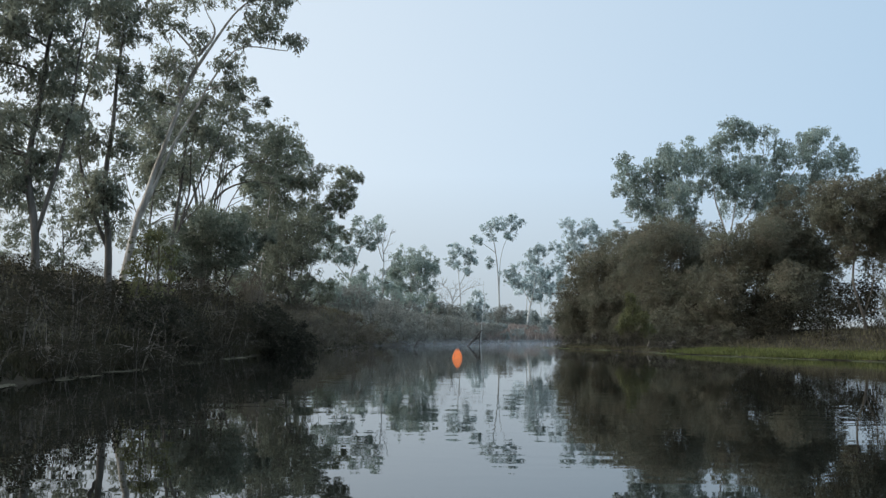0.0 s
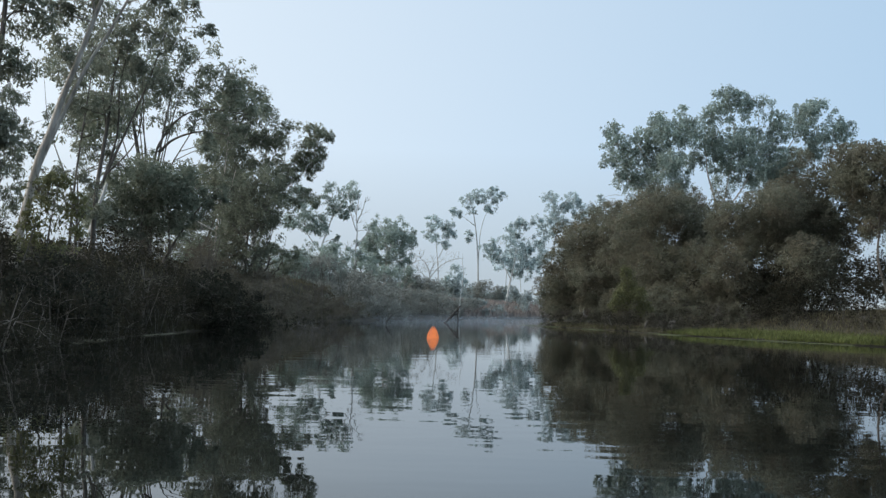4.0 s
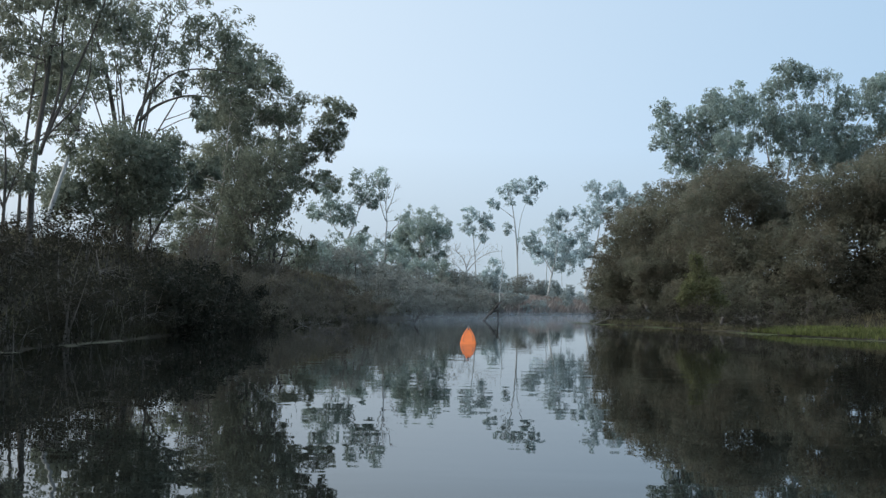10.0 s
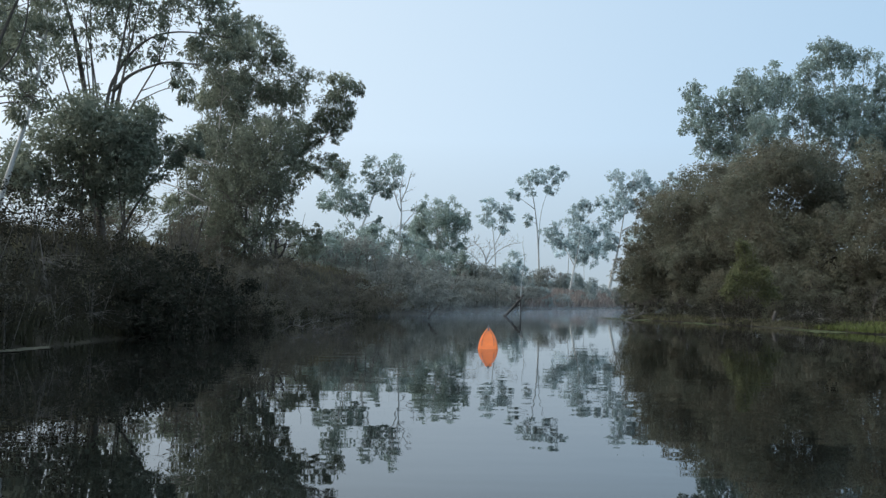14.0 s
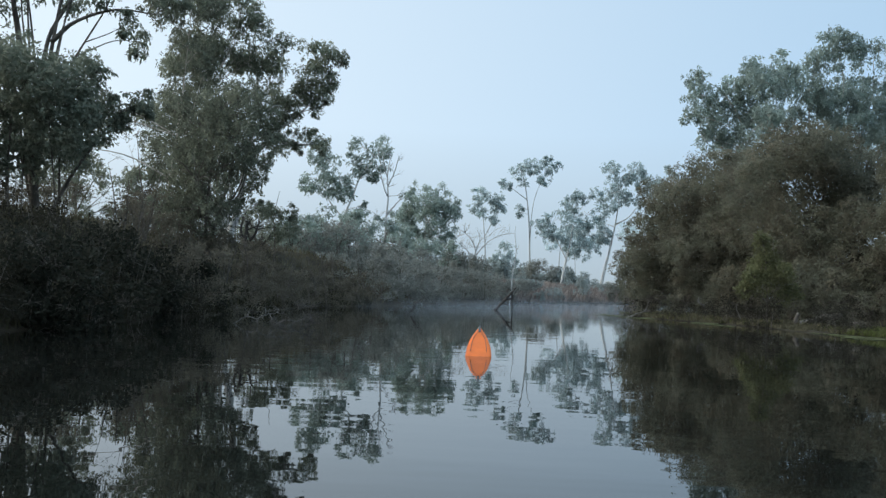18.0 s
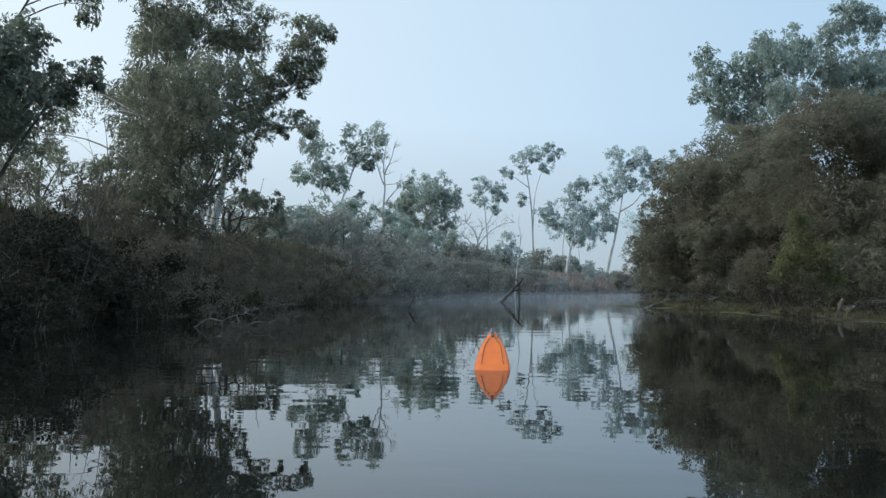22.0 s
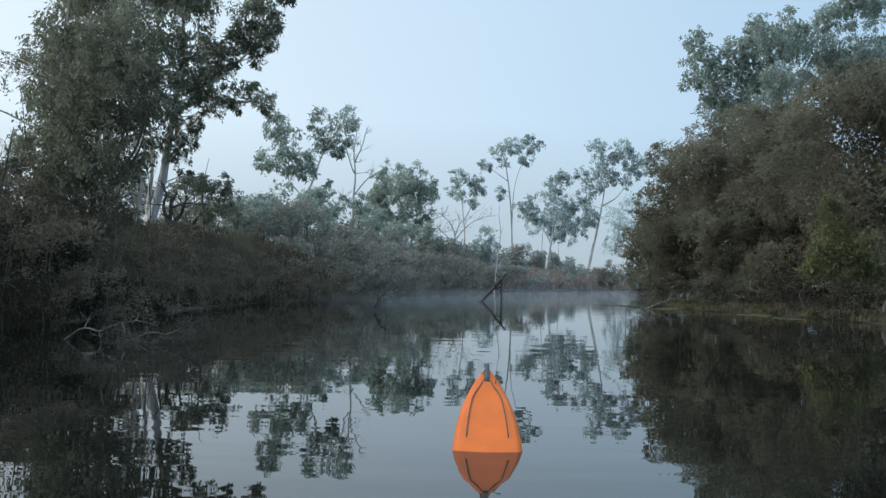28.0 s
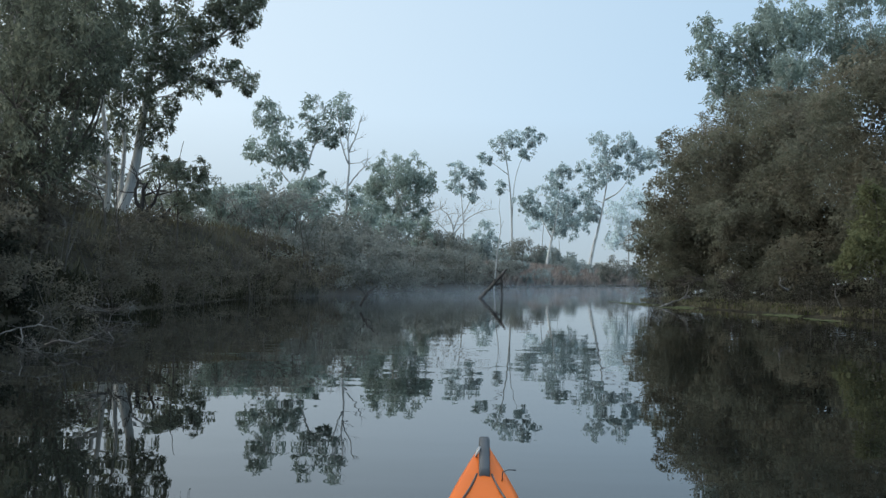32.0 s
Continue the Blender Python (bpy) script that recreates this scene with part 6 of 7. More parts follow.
wood("fallen_branch", [[(-5.60, 49.00, 0.04), (-5.46, 49.00, -0.03), (-5.32, 49.00, 0.00)], [(-5.46, 49.00, -0.03), (-5.51, 49.00, 0.10), (-5.48, 49.00, 0.17)], [(-5.42, 49.00, -0.02), (-5.38, 49.00, 0.07)]], 0.02, DEADWOOD, "small pale stick poking out of the water", "snag", seed=10, twigs=1, twig_len=0.15)
wood("fallen_branch", [[(-4.84, 47.00, 0.07), (-4.80, 47.00, 0.14), (-4.86, 47.00, 0.25)], [(-4.80, 47.00, 0.13), (-4.90, 47.00, 0.16)], [(-4.80, 47.00, 0.13), (-4.69, 47.00, 0.09)]], 0.014, DEADWOOD, "small forked stick standing in the water", "snag", seed=17, twigs=0)
wood("dead_stump", [[(-8.45, 59.50, 1.81), (-8.54, 59.50, 2.46), (-8.47, 59.50, 3.33)], [(-8.54, 59.50, 2.38), (-8.16, 59.50, 2.82), (-7.98, 59.50, 3.38)], [(-8.54, 59.50, 2.46), (-8.73, 59.50, 2.98), (-8.65, 59.50, 3.54)], [(-8.50, 59.50, 2.21), (-7.89, 59.50, 2.39), (-7.39, 59.50, 3.01)]], 0.12, WETWOOD, "dark forked dead stump at the foot of the pale gum", "stump", seed=18, twigs=4, twig_len=0.7, rise=0.8, tip=0.4)
wood("fallen_snag", [[(-1.29, 52.00, 0.07), (-1.12, 52.00, 0.36), (-0.88, 52.00, 0.57)], [(-1.21, 52.00, 0.22), (-1.04, 52.00, 0.26)]], 0.03, WETWOOD, "dark forked stick leaning out of the water", "snag", seed=11, twigs=2, twig_len=0.3)
wood("fallen_log", [[(10.69, 50.30, 0.03), (11.02, 50.30, 0.21), (11.52, 50.30, 0.37), (12.06, 50.30, 0.47)], [(10.85, 50.30, 0.10), (10.68, 50.30, 0.23), (10.78, 50.30, 0.49)]], 0.13, WOODBROWN, "weathered grey log lying on the bank", "log", seed=12, twigs=0, tip=0.7)
wood("fallen_branch", [[(6.82, 58.50, -0.01), (7.06, 58.50, 0.08), (7.47, 58.50, 0.25), (7.75, 58.50, 0.30)], [(7.47, 58.50, 0.25), (7.63, 58.50, 0.35), (7.84, 58.50, 0.26)], [(7.06, 58.50, 0.06), (6.57, 58.50, -0.03), (6.24, 58.50, -0.02)], [(7.55, 58.50, 0.25), (7.68, 58.50, 0.58), (7.64, 58.50, 0.74)]], 0.035, DEADWOOD, "pale bleached root lying at the water's edge", "root", seed=13, twigs=1, twig_len=0.25)
wood("fallen_branch", [[(8.28, 52.00, 0.62), (8.09, 52.00, 0.74), (8.11, 52.00, 0.93)], [(9.48, 52.00, 0.22), (9.33, 52.00, 0.58), (9.41, 52.00, 0.77)]], 0.03, DEADWOOD, "bare pale branches hanging under the paperbarks", "branch", seed=14, twigs=2, twig_len=0.3)
wood("fallen_log", [[(-10.30, 60.50, 1.45), (-9.96, 60.50, 1.67), (-9.44, 60.50, 1.98), (-8.92, 60.50, 2.22)]], 0.09, BARK_DARK, "dark leaning log on the bank slope", "log", seed=15, twigs=0, tip=0.8)
wood("dead_branch", [[(19.04, 96.00, 13.04), (18.49, 96.00, 13.65), (18.21, 96.00, 13.83)], [(18.86, 96.00, 11.87), (18.21, 96.00, 11.87), (17.42, 96.00, 11.67)], [(19.28, 96.00, 14.21), (18.68, 96.00, 14.91)]], 0.05, BARK_MIST, "bare dead twigs below the gum crown", "branch", seed=16, twigs=1, twig_len=0.6)


# ---------------------------------------------------------------- shrubs along the banks
def shrub(name, x, y, w, h, leaf, seed, label, group, dens=0.75, size=0.12):
    rng = random.Random(seed)
    g = ground_height(x, y)
    stems, puffs = [], []
    for k in range(4):
        a, s = rng.uniform(0, 6.28), rng.uniform(0.15, 0.4)
        stems.append([(x + 0.1 * math.cos(a), y + 0.1 * math.sin(a), g), (x + s * w * math.cos(a) * 0.6, y + s * w * math.sin(a) * 0.6, g + h * 0.5), (x + s * w * math.cos(a), y + s * w * math.sin(a), g + h * rng.uniform(0.8, 1.1))])
    for k in range(9):
        a, s = rng.uniform(0, 6.28), math.sqrt(rng.random()) * 0.45
        z = rng.uniform(0.15, 0.85)
        puffs.append((x + w * s * math.cos(a), y + w * s * math.sin(a), g + h * z, h * rng.uniform(0.16, 0.26) * (1.15 - 0.4 * z)))
    return tree(name, stems, puffs, leaf, BARK_DARK, label, "shrub", seed=seed, size=size, aspect=0.42, droop=0.25, dens=dens * 0.14, lumps=18, tight=0.5, radius=0.045, deep=0.3, group=group, limbs=False, shell=0.3, sat=0)


def scatter(protos, spots, rng, lo, hi):
    """Copies of the shrubs, each turned and sized anew."""
    for x, y, s in spots:
        p = rng.choice(protos)
        k = s * rng.uniform(lo, hi)
        copy_thing(p, pose(x, y, ground_height(x, y) - 0.05, 0, 0, rng.uniform(0, 360)) @ Matrix.Diagonal((k * rng.uniform(0.85, 1.25), k * rng.uniform(0.85, 1.25), k * rng.uniform(0.8, 1.2), 1)))


def thicket(name, protos, spots, rng, lo, hi, mat, label):
    """Far shrubs that nobody could count, as one sheet of growth."""
    vs, n = [], 0
    for x, y, s in spots:
        p = rng.choice(protos)
        k = s * rng.uniform(lo, hi)
        m = np.array(pose(x, y, ground_height(x, y) - 0.05, 0, 0, rng.uniform(0, 360)) @ Matrix.Diagonal((k * rng.uniform(0.85, 1.25), k * rng.uniform(0.85, 1.25), k * rng.uniform(0.8, 1.2), 1)))
        me = [c for c in p.children if c.name.startswith("crown")][0].data
        co = np.empty(3 * len(me.vertices), dtype=np.float32)
        me.vertices.foreach_get("co", co)
        vs.append(co.reshape(-1, 3) @ m[:3, :3].T + m[:3, 3])
        n += len(me.vertices)
    me = bpy.data.meshes.new(name)
    me.vertices.add(n)
    me.vertices.foreach_set("co", np.concatenate(vs).astype(np.float32).ravel())
    me.loops.add(n)
    me.loops.foreach_set("vertex_index", np.arange(n, dtype=np.int32))
    me.polygons.add(n // 4)
    me.polygons.foreach_set("loop_start", np.arange(0, n, 4, dtype=np.int32))
    me.materials.append(mat)
    me.update(calc_edges=True)
    tagged(new(name, me), label, "shrubs", kind="stuff")


rng = random.Random(5)
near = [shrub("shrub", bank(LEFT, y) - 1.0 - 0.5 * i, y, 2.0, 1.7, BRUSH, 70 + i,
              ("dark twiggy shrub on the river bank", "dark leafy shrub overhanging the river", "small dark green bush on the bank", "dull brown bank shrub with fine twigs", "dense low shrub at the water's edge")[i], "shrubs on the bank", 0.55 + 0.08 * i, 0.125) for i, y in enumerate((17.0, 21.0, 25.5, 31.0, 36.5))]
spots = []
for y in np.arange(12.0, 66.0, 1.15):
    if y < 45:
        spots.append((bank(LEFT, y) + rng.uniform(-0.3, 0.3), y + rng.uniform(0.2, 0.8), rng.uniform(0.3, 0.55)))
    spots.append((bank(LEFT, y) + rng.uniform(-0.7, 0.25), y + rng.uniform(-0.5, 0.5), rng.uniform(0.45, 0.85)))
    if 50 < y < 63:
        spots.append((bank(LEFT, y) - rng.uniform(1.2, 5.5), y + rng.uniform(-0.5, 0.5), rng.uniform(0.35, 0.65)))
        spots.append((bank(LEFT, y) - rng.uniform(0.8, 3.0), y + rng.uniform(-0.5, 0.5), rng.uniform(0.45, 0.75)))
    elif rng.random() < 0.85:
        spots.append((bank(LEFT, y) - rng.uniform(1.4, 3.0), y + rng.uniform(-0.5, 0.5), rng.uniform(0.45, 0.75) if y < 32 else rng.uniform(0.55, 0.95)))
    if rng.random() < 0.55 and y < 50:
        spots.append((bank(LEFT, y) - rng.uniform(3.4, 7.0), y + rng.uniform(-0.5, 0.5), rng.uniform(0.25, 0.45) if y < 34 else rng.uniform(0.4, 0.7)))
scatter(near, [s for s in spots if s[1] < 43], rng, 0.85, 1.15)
middle = [shrub("shrub", bank(LEFT, y) - 0.9 - 0.4 * i, y, 2.0, 1.7, BRUSH_HAZE_LIGHT, 90 + i,
                ("grey-brown twiggy shrub on the sloping bank", "dull brown leafy shrub above the water", "tangled brown bank shrub with thin stems")[i], "shrubs on the bank", 0.6 + 0.08 * i, 0.135) for i, y in enumerate((44.5, 48.5, 53.5))]
spots += [(bank(LEFT, y) - rng.uniform(2.5, 6.5), y + rng.uniform(-0.4, 0.4), rng.uniform(0.6, 1.0)) for y in np.arange(43.5, 52.0, 0.9)]
scatter(middle, [s for s in spots if s[1] >= 43], rng, 0.85, 1.15)

far_protos = [shrub("shrub", bank(LEFT, y) - 1.4, y, 2.8, 2.1, BRUSH_HAZE_MID, 80 + i,
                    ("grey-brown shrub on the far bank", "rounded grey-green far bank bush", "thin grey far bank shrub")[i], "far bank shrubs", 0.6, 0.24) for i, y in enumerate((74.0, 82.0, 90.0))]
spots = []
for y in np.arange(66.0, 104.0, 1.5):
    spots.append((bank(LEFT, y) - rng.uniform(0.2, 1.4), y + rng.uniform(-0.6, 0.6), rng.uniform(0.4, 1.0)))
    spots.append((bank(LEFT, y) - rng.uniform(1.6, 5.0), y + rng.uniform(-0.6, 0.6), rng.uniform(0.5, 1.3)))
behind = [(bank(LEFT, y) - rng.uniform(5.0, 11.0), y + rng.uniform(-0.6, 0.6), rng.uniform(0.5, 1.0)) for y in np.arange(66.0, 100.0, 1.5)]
thicket("far_shrubs", far_protos, behind, rng, 0.85, 1.2, BRUSH_HAZE_MID, "grey-brown growth behind the bank shrubs")
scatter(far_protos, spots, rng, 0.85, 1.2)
hazy = [shrub("shrub", bank(LEFT, y) - 2.0, y, 3.2, 2.2, BRUSH_HAZE_DEEP, 95 + i,
              ("shrub coloured pale for haze on the far bank", "low grey bush with haze in its colour")[i], "far bank shrubs", 0.6, 0.34) for i, y in enumerate((108.0, 122.0))]
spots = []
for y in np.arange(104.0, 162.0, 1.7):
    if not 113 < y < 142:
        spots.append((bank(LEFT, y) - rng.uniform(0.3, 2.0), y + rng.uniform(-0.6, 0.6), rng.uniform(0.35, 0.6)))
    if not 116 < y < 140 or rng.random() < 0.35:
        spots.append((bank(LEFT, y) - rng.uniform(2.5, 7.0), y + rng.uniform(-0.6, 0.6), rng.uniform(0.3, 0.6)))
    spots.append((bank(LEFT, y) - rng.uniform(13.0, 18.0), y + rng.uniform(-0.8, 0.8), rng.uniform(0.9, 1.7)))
thicket("far_shrubs", hazy, spots, rng, 0.85, 1.2, BRUSH_HAZE_DEEP, "grey-green shrubs along the far bank, haze in their colour")
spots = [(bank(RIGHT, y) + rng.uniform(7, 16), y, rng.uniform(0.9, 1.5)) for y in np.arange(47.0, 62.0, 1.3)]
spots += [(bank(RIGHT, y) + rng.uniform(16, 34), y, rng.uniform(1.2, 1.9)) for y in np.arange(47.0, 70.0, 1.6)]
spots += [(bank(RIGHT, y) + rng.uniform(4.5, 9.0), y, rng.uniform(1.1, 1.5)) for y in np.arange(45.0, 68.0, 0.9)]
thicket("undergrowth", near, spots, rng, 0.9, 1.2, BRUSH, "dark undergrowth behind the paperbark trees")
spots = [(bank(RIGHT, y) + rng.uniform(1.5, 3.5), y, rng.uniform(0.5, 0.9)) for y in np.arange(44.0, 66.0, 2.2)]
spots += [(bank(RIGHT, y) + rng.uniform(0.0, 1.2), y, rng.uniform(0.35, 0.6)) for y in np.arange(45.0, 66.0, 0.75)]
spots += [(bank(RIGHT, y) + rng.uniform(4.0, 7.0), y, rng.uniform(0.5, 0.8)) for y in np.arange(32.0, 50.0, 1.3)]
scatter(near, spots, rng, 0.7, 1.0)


# ---------------------------------------------------------------- thin bare saplings among the shrubs
for i, y in enumerate((44.0, 47.0, 49.5, 52.5, 56.0, 59.0, 63.0, 66.5, 69.0, 72.5, 76.0, 79.0, 83.0, 88.0, 93.0)):
    x = bank(LEFT, y) - rng.uniform(0.6, 4.5)
    g = ground_height(x, y)
    lines = []
    for k in range(rng.choice((2, 3, 4))):
        h, lean = rng.uniform(1.0, 2.3), rng.uniform(-0.35, 0.35)
        x0 = x + rng.uniform(-0.3, 0.3)
        lines.append([(x0, y, g - 0.1), (x0 + 0.4 * lean * h, y + 0.1, g + 0.5 * h), (x0 + lean * h, y - 0.1, g + h)])
    wood("bare_sapling", lines, 0.03, BARK_DARK, "thin bare sapling standing among the bank shrubs", "tree", seed=200 + i, twigs=4, part_name="stem", twig_len=0.7, rise=1.3)


# ---------------------------------------------------------------- grass
def grass(name, count, place, length, mat, label, seed, blade=0.012):
    rs = np.random.default_rng(seed)
    v, f = [], []
    for i in range(count):
        x, y = place(rs)
        z = ground_height(x, y) - 0.02
        if z < 0.0:
            continue
        a, ln = rs.uniform(0, 6.283), length * rs.uniform(0.5, 1.4)
        w = blade + blade * rs.random()
        dx, dy = math.cos(a), math.sin(a)
        bx, by = rs.normal(size=2) * 0.35 * ln
        k = len(v)
        v += [(x - dx * w, y - dy * w, z), (x + dx * w, y + dy * w, z), (x + bx * 0.4 + dx * w * 0.7, y + by * 0.4 + dy * w * 0.7, z + ln * 0.6), (x + bx, y + by, z + ln), (x + bx * 0.4 - dx * w * 0.7, y + by * 0.4 - dy * w * 0.7, z + ln * 0.6)]
        f += [(k, k + 1, k + 2, k + 4), (k + 4, k + 2, k + 3)]
    tagged(link_mesh(name, v, f, mat), label, "grass", kind="stuff")


def on_right(rs):
    while True:
        y = rs.uniform(28, 46) if rs.random() < 0.97 else rs.uniform(46, 66)
        x = bank(RIGHT, y) + 0.05 + (3.6 if y < 46 else 1.4) * rs.random() ** 1.3
        if noise.noise(Vector((x * 0.55, y * 0.4, 7.0))) > -0.12 - 0.5 * rs.random():
            return x, y


def on_slope(rs):
    y = rs.uniform(8, 76)
    return bank(LEFT, y) - 0.4 - 9.0 * rs.random(), y


def on_far(rs):
    y = rs.uniform(100, 152)
    return bank(LEFT, y) - 0.2 - 9.0 * rs.random(), y


def behind_right(rs):
    y = rs.uniform(22, 50)
    return bank(RIGHT, y) + 3.0 + 9.0 * rs.random(), y


grass("dry_grass", 9000, behind_right, 0.2, DRY, "dull dry grass in the shade behind the green strip", 6)


def on_edge(rs):
    y = rs.uniform(6, 64)
    return bank(LEFT, y) + 0.25 - 1.6 * rs.random(), y


def under_paperbarks(rs):
    y = rs.uniform(44, 66)
    return bank(RIGHT, y) - 0.2 + 1.8 * rs.random(), y


grass("leaf_litter", 7000, under_paperbarks, 0.1, DRY, "brown leaf litter and short grass under the paperbarks", 8, 0.02)
grass("bank_sedge", 11000, on_edge, 0.26, SEDGE, "dark sedge and leaf litter along the water's edge", 7, 0.014)
grass("rust_grass", 9000, on_far, 0.75, RUST, "reddish brown tussock grass on the misty bank", 5, 0.05)
grass("bank_grass", 20000, on_right, 0.13, GRASS, "short bright green grass along the low bank", 3)
grass("dry_grass", 20000, on_slope, 0.22, DRY, "dry straw-coloured grass on the bank slope", 4)


# ---------------------------------------------------------------- floating weed at the edges
def weed(name, rows, sign, y0, y1, count, seed, label, wide, mat=None):
    rs = random.Random(seed)
    v, f = [], []
    for _ in range(count):
        y = rs.uniform(y0, y1)
        x = bank(rows, y) + sign * (wide * rs.random() ** 1.5 - 0.1)
        if ground_height(x, y) > 0.0 or noise.noise(Vector((x * 0.8, y * 0.42, 3.0))) < (-0.08 if sign > 0 else 0.10):
            continue
        a, r = rs.uniform(0, 6.28), rs.uniform(0.03, 0.14)
        k, z = len(v), 0.004 + 0.01 * rs.random()
        n = 7
        for j in range(n):
            b = a + 6.283 * j / n
            q = r * rs.uniform(0.6, 1.2)
            v.append((x + q * math.cos(b), y + 1.9 * q * math.sin(b), z))
        v.append((x, y, z + 0.012))
        f += [(k + j, k + (j + 1) % n, k + n) for j in range(n)]
    tagged(link_mesh(name, v, f, mat or WEED), label, "weed", kind="stuff")


weed("floating_weed", LEFT, 1, 4, 33, 900, 8, "thin line of pale floating leaves along the dark bank", 0.38)
weed("floating_weed", RIGHT, -1, 31, 66, 1300, 9, "olive floating weed along the grassy bank", 1.3, WEED_GREEN)


# ---------------------------------------------------------------- kayak bow
def kayak(m):
    top = tagged(new("kayak"), "orange plastic kayak bow with black carry handle, floating on the river", "kayak")
    def half(s):          # half width of the deck edge at s metres behind the tip
        return 0.011 + 0.165 * math.tanh(s * 3.1)

    def deck(s):          # the foredeck rises steeply to the tip
        return 0.350 - 0.6 * s + 0.06 * max(0.0, s - 0.3) ** 2

    rows = [0.0, 0.012, 0.03, 0.06, 0.1, 0.15, 0.21, 0.28, 0.35, 0.42, 0.49, 0.56, 0.63, 0.7]
    ring = []
    bm = bmesh.new()
    for s in rows:
        w = half(s)
        keel = min(-0.16 + 0.36 * math.exp(-s * 7.0), deck(s) - 0.08)
        crown, edge = deck(s), deck(s) - 0.008 - 0.006 * min(1, s * 4)
        prof = [(0, keel), (0.45 * w, keel + 0.03), (0.72 * w, keel + 0.55 * (deck(s) - keel)), (0.98 * w, edge - 0.02), (w, edge), (0.82 * w, crown - 0.003), (0.62 * w, crown - 0.001), (0, crown + 0.008)]
        pts = [(x, z) for x, z in prof] + [(-x, z) for x, z in prof[-2:0:-1]]
        ring.append([bm.verts.new((x, -s, z)) for x, z in pts])
    for a, b in zip(ring, ring[1:]):
        for i in range(len(a)):
            j = (i + 1) % len(a)
            bm.faces.new((a[i], a[j], b[j], b[i]))
    bm.faces.new(ring[0])
    bm.faces.new(ring[-1][::-1])
    bmesh.ops.recalc_face_normals(bm, faces=bm.faces)
    hull = part("hull", bm, ORANGE, top, "glossy orange moulded hull")
    for sx in (-1, 1):    # moulded grooves that run back from the handle
        line = [(sx * (0.014 + 0.58 * (half(s) - 0.011) * min(1, (s - 0.09) * 8)), -s, deck(s) + 0.004) for s in (0.112, 0.13, 0.15, 0.17, 0.20, 0.24, 0.28, 0.33, 0.38, 0.44, 0.50)]
        vs, fs = tube(line, [0.003] * len(line), 6)
        link_mesh("groove", vs, fs, BLACK, hull, "dark groove in the deck", True)
    bm = bmesh.new()      # black carry handle arched over the tip
    rows = [(0.010, 0.335), (0.004, 0.354)] + [(-s, deck(s) + 0.013) for s in (0.006, 0.02, 0.04, 0.065, 0.09, 0.110, 0.117)] + [(-0.122, deck(0.122))]
    ring = []
    for y, z in rows:
        w = 0.0145
        ring.append([bm.verts.new(p) for p in ((-w, y, z - 0.012), (w, y, z - 0.012), (w, y, z + 0.002), (w * 0.7, y, z + 0.008), (-w * 0.7, y, z + 0.008), (-w, y, z + 0.002))])
    for a, b in zip(ring, ring[1:]):
        for i in range(6):
            bm.faces.new((a[i], a[(i + 1) % 6], b[(i + 1) % 6], b[i]))
    bm.faces.new(ring[0][::-1])
    bm.faces.new(ring[-1])
    bmesh.ops.recalc_face_normals(bm, faces=bm.faces)
    handle = part("handle", bm, BLACK, top, "black rubber carry handle")
    ringpts = [(-0.018 + 0.005 * math.cos(a), -0.048 + 0.014 * math.sin(a), deck(0.048) + 0.012 + 0.012 * math.cos(a)) for a in np.linspace(0, 6.283, 13)]
    vs, fs = tube(ringpts, [0.003] * 13, 6)
    link_mesh("ring", vs, fs, STEEL, handle, "small dull metal ring", True)
    vs, fs = tube([(0.046, -0.128, deck(0.128)), (0.047, -0.122, deck(0.122) + 0.018), (0.062, -0.118, deck(0.118) + 0.022), (0.082, -0.118, deck(0.118) + 0.021)], [0.0016] * 4, 6)
    link_mesh("hook", vs, fs, BLACK, hull, "thin dark wire hook", True)
    top.matrix_world = m


kayak(pose(0.619, 32.713, 0, 0, 0, -1.7))

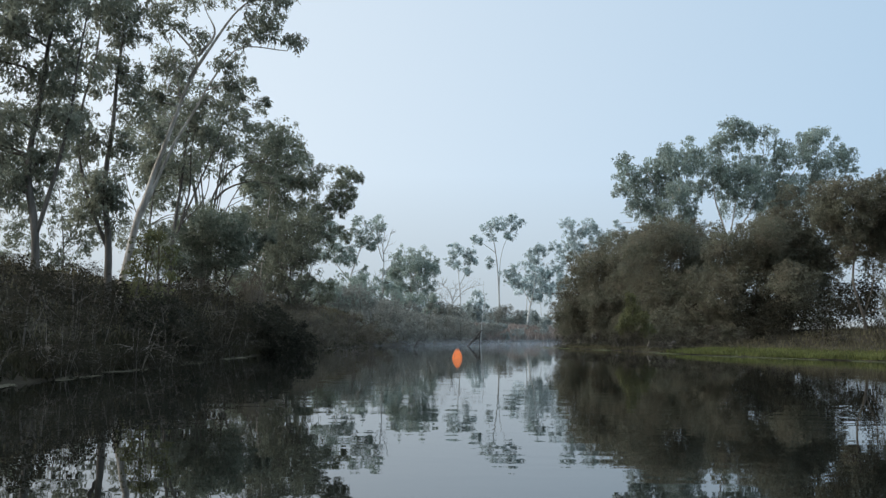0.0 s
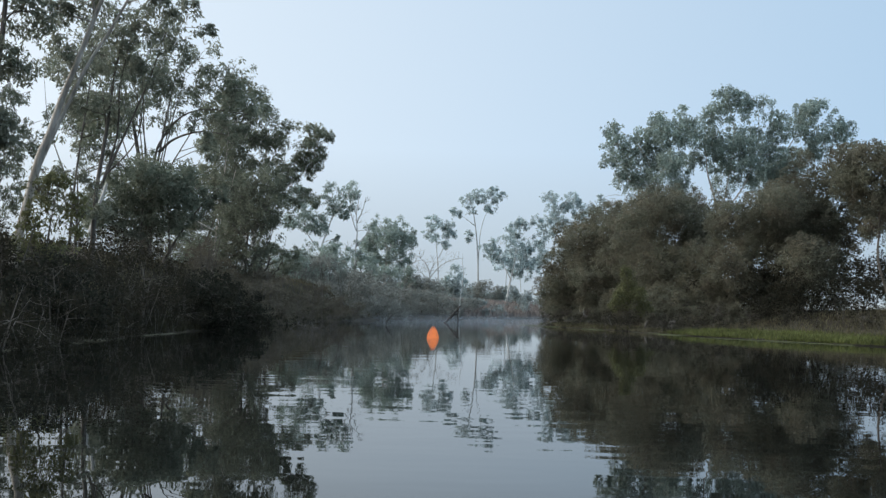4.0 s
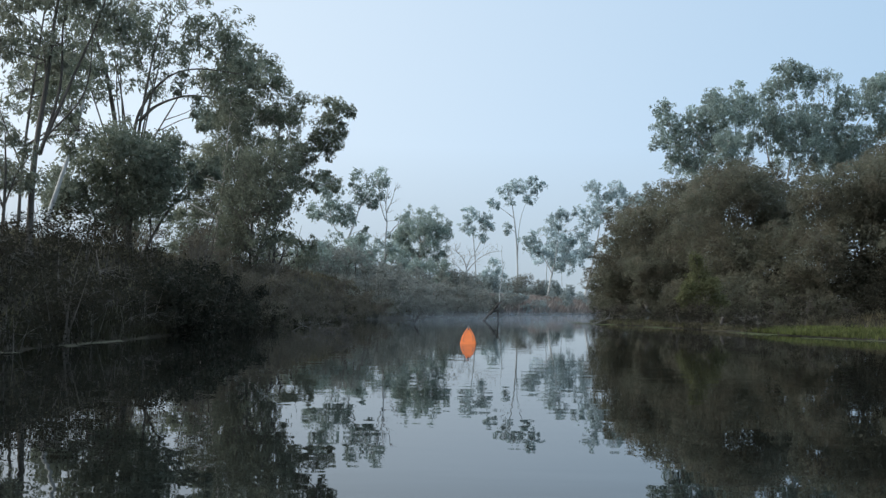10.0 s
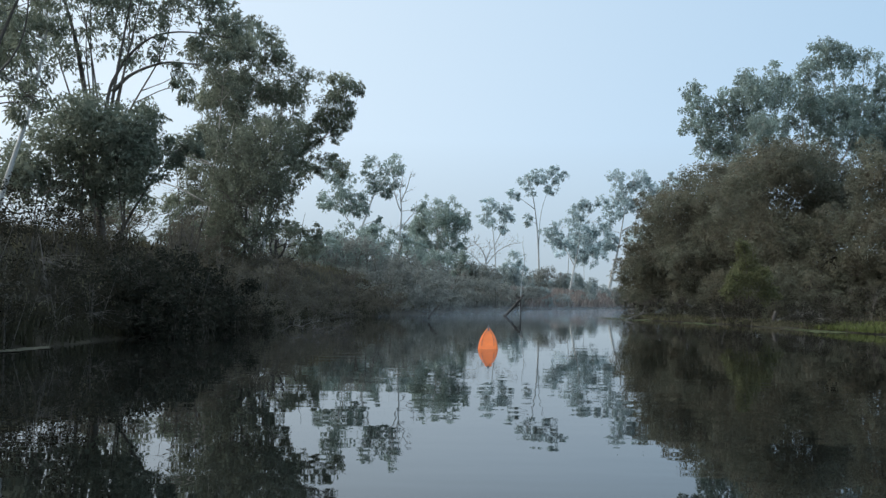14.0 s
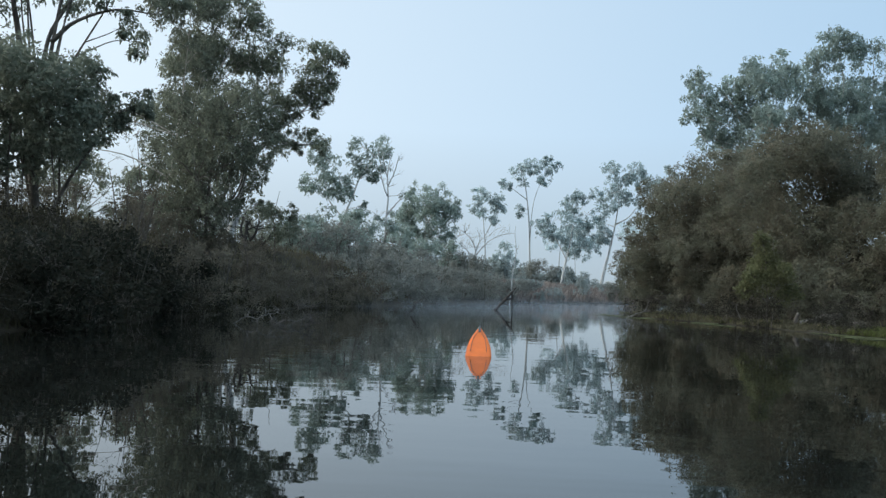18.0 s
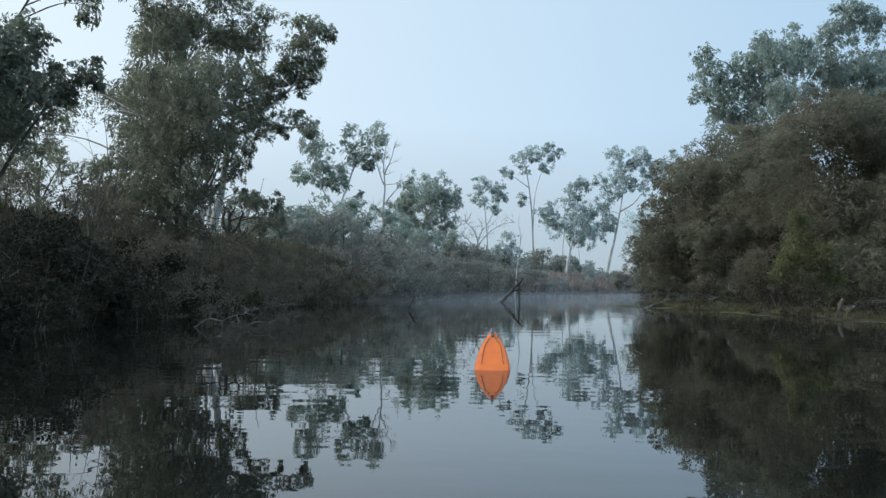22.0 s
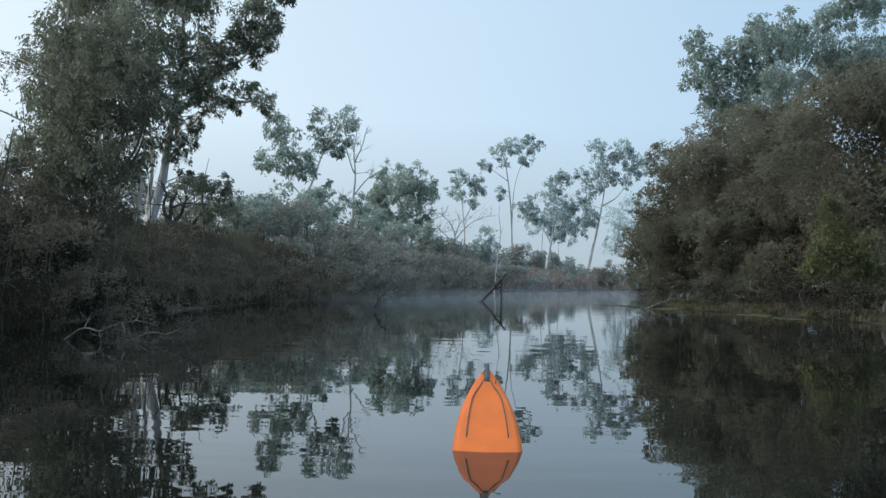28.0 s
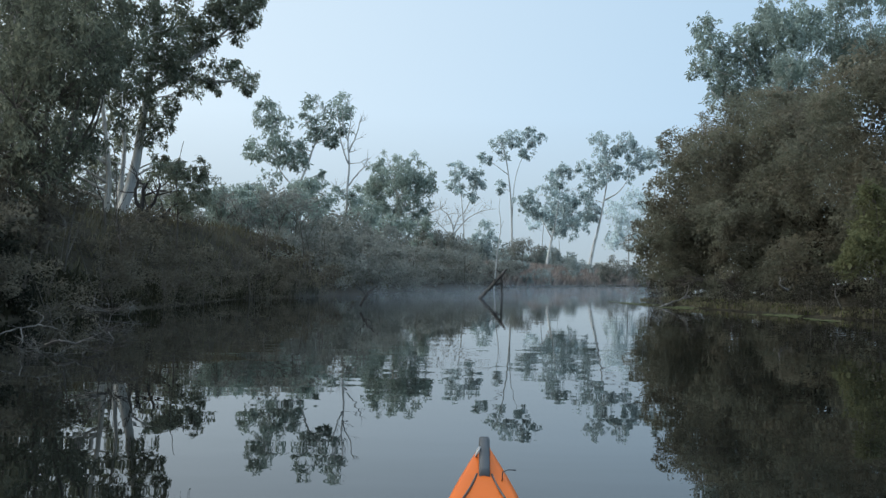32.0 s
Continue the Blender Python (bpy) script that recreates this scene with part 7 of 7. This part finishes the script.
# ---------------------------------------------------------------- mist that hugs the water
def mist_material():
    m = bpy.data.materials.new("river_mist")
    m.use_nodes = True
    n, l = m.node_tree.nodes, m.node_tree.links
    n.clear()
    co = n.new("ShaderNodeTexCoord")
    sp = n.new("ShaderNodeSeparateXYZ")
    l.new(co.outputs["Object"], sp.inputs[0])
    up = n.new("ShaderNodeMapRange")
    up.inputs["From Min"].default_value, up.inputs["From Max"].default_value = 0.0, MIST_TOP
    up.inputs["To Min"].default_value, up.inputs["To Max"].default_value = 0.52, 0.0
    l.new(sp.outputs["Z"], up.inputs["Value"])
    no = n.new("ShaderNodeTexNoise")
    no.inputs["Scale"].default_value, no.inputs["Detail"].default_value = 0.35, 4
    l.new(co.outputs["Object"], no.inputs["Vector"])
    mu = n.new("ShaderNodeMath")
    mu.operation = "MULTIPLY"
    sq = n.new("ShaderNodeMath")
    sq.operation = "POWER"
    sq.inputs[1].default_value = 2.2
    l.new(up.outputs[0], sq.inputs[0])
    l.new(sq.outputs[0], mu.inputs[0])
    l.new(no.outputs["Fac"], mu.inputs[1])
    tr, df, tl = n.new("ShaderNodeBsdfTransparent"), n.new("ShaderNodeBsdfDiffuse"), n.new("ShaderNodeBsdfTranslucent")
    for b in (df, tl):
        b.inputs["Color"].default_value = (0.66, 0.75, 0.84, 1)
    half, mx, out = n.new("ShaderNodeMixShader"), n.new("ShaderNodeMixShader"), n.new("ShaderNodeOutputMaterial")
    l.new(df.outputs[0], half.inputs[1])
    l.new(tl.outputs[0], half.inputs[2])
    l.new(mu.outputs[0], mx.inputs[0])
    l.new(tr.outputs[0], mx.inputs[1])
    l.new(half.outputs[0], mx.inputs[2])
    l.new(mx.outputs[0], out.inputs["Surface"])
    return m


MIST_TOP = 0.75
MIST = mist_material()
mv, mf = [], []
for y in (62, 69, 78, 88, 100):
    x0, x1 = bank(LEFT, y) - 0.3, bank(RIGHT, y) + 0.3
    for i in range(13):
        x = x0 + (x1 - x0) * i / 12
        yy = y + 1.6 * noise.noise(Vector((x * 0.2, y, 0)))
        mv += [(x, yy, 0.01), (x, yy, MIST_TOP)]
    k = len(mv) - 26
    mf += [(k + 2 * i, k + 2 * i + 2, k + 2 * i + 3, k + 2 * i + 1) for i in range(12)]
tagged(link_mesh("mist", mv, mf, MIST), "thin white morning mist lying low over the water", "mist", kind="stuff")

# ---------------------------------------------------------------- glowing strip in place of fog far beyond the last trees
fogm = bpy.data.materials.new("glow_fog")
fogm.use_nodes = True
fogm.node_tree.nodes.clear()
# the strip emits the fog's brightness instead of being lit
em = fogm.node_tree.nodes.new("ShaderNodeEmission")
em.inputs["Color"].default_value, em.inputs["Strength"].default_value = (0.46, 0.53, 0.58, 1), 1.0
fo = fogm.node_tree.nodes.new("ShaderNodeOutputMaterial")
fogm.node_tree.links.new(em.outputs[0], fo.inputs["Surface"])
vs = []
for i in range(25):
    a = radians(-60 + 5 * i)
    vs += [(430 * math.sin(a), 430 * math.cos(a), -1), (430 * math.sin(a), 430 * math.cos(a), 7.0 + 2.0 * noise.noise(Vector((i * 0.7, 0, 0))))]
tagged(link_mesh("backdrop", vs, [(2 * i, 2 * i + 2, 2 * i + 3, 2 * i + 1) for i in range(24)], fogm), "glowing backdrop strip in place of distant morning fog", "fog", kind="structure")
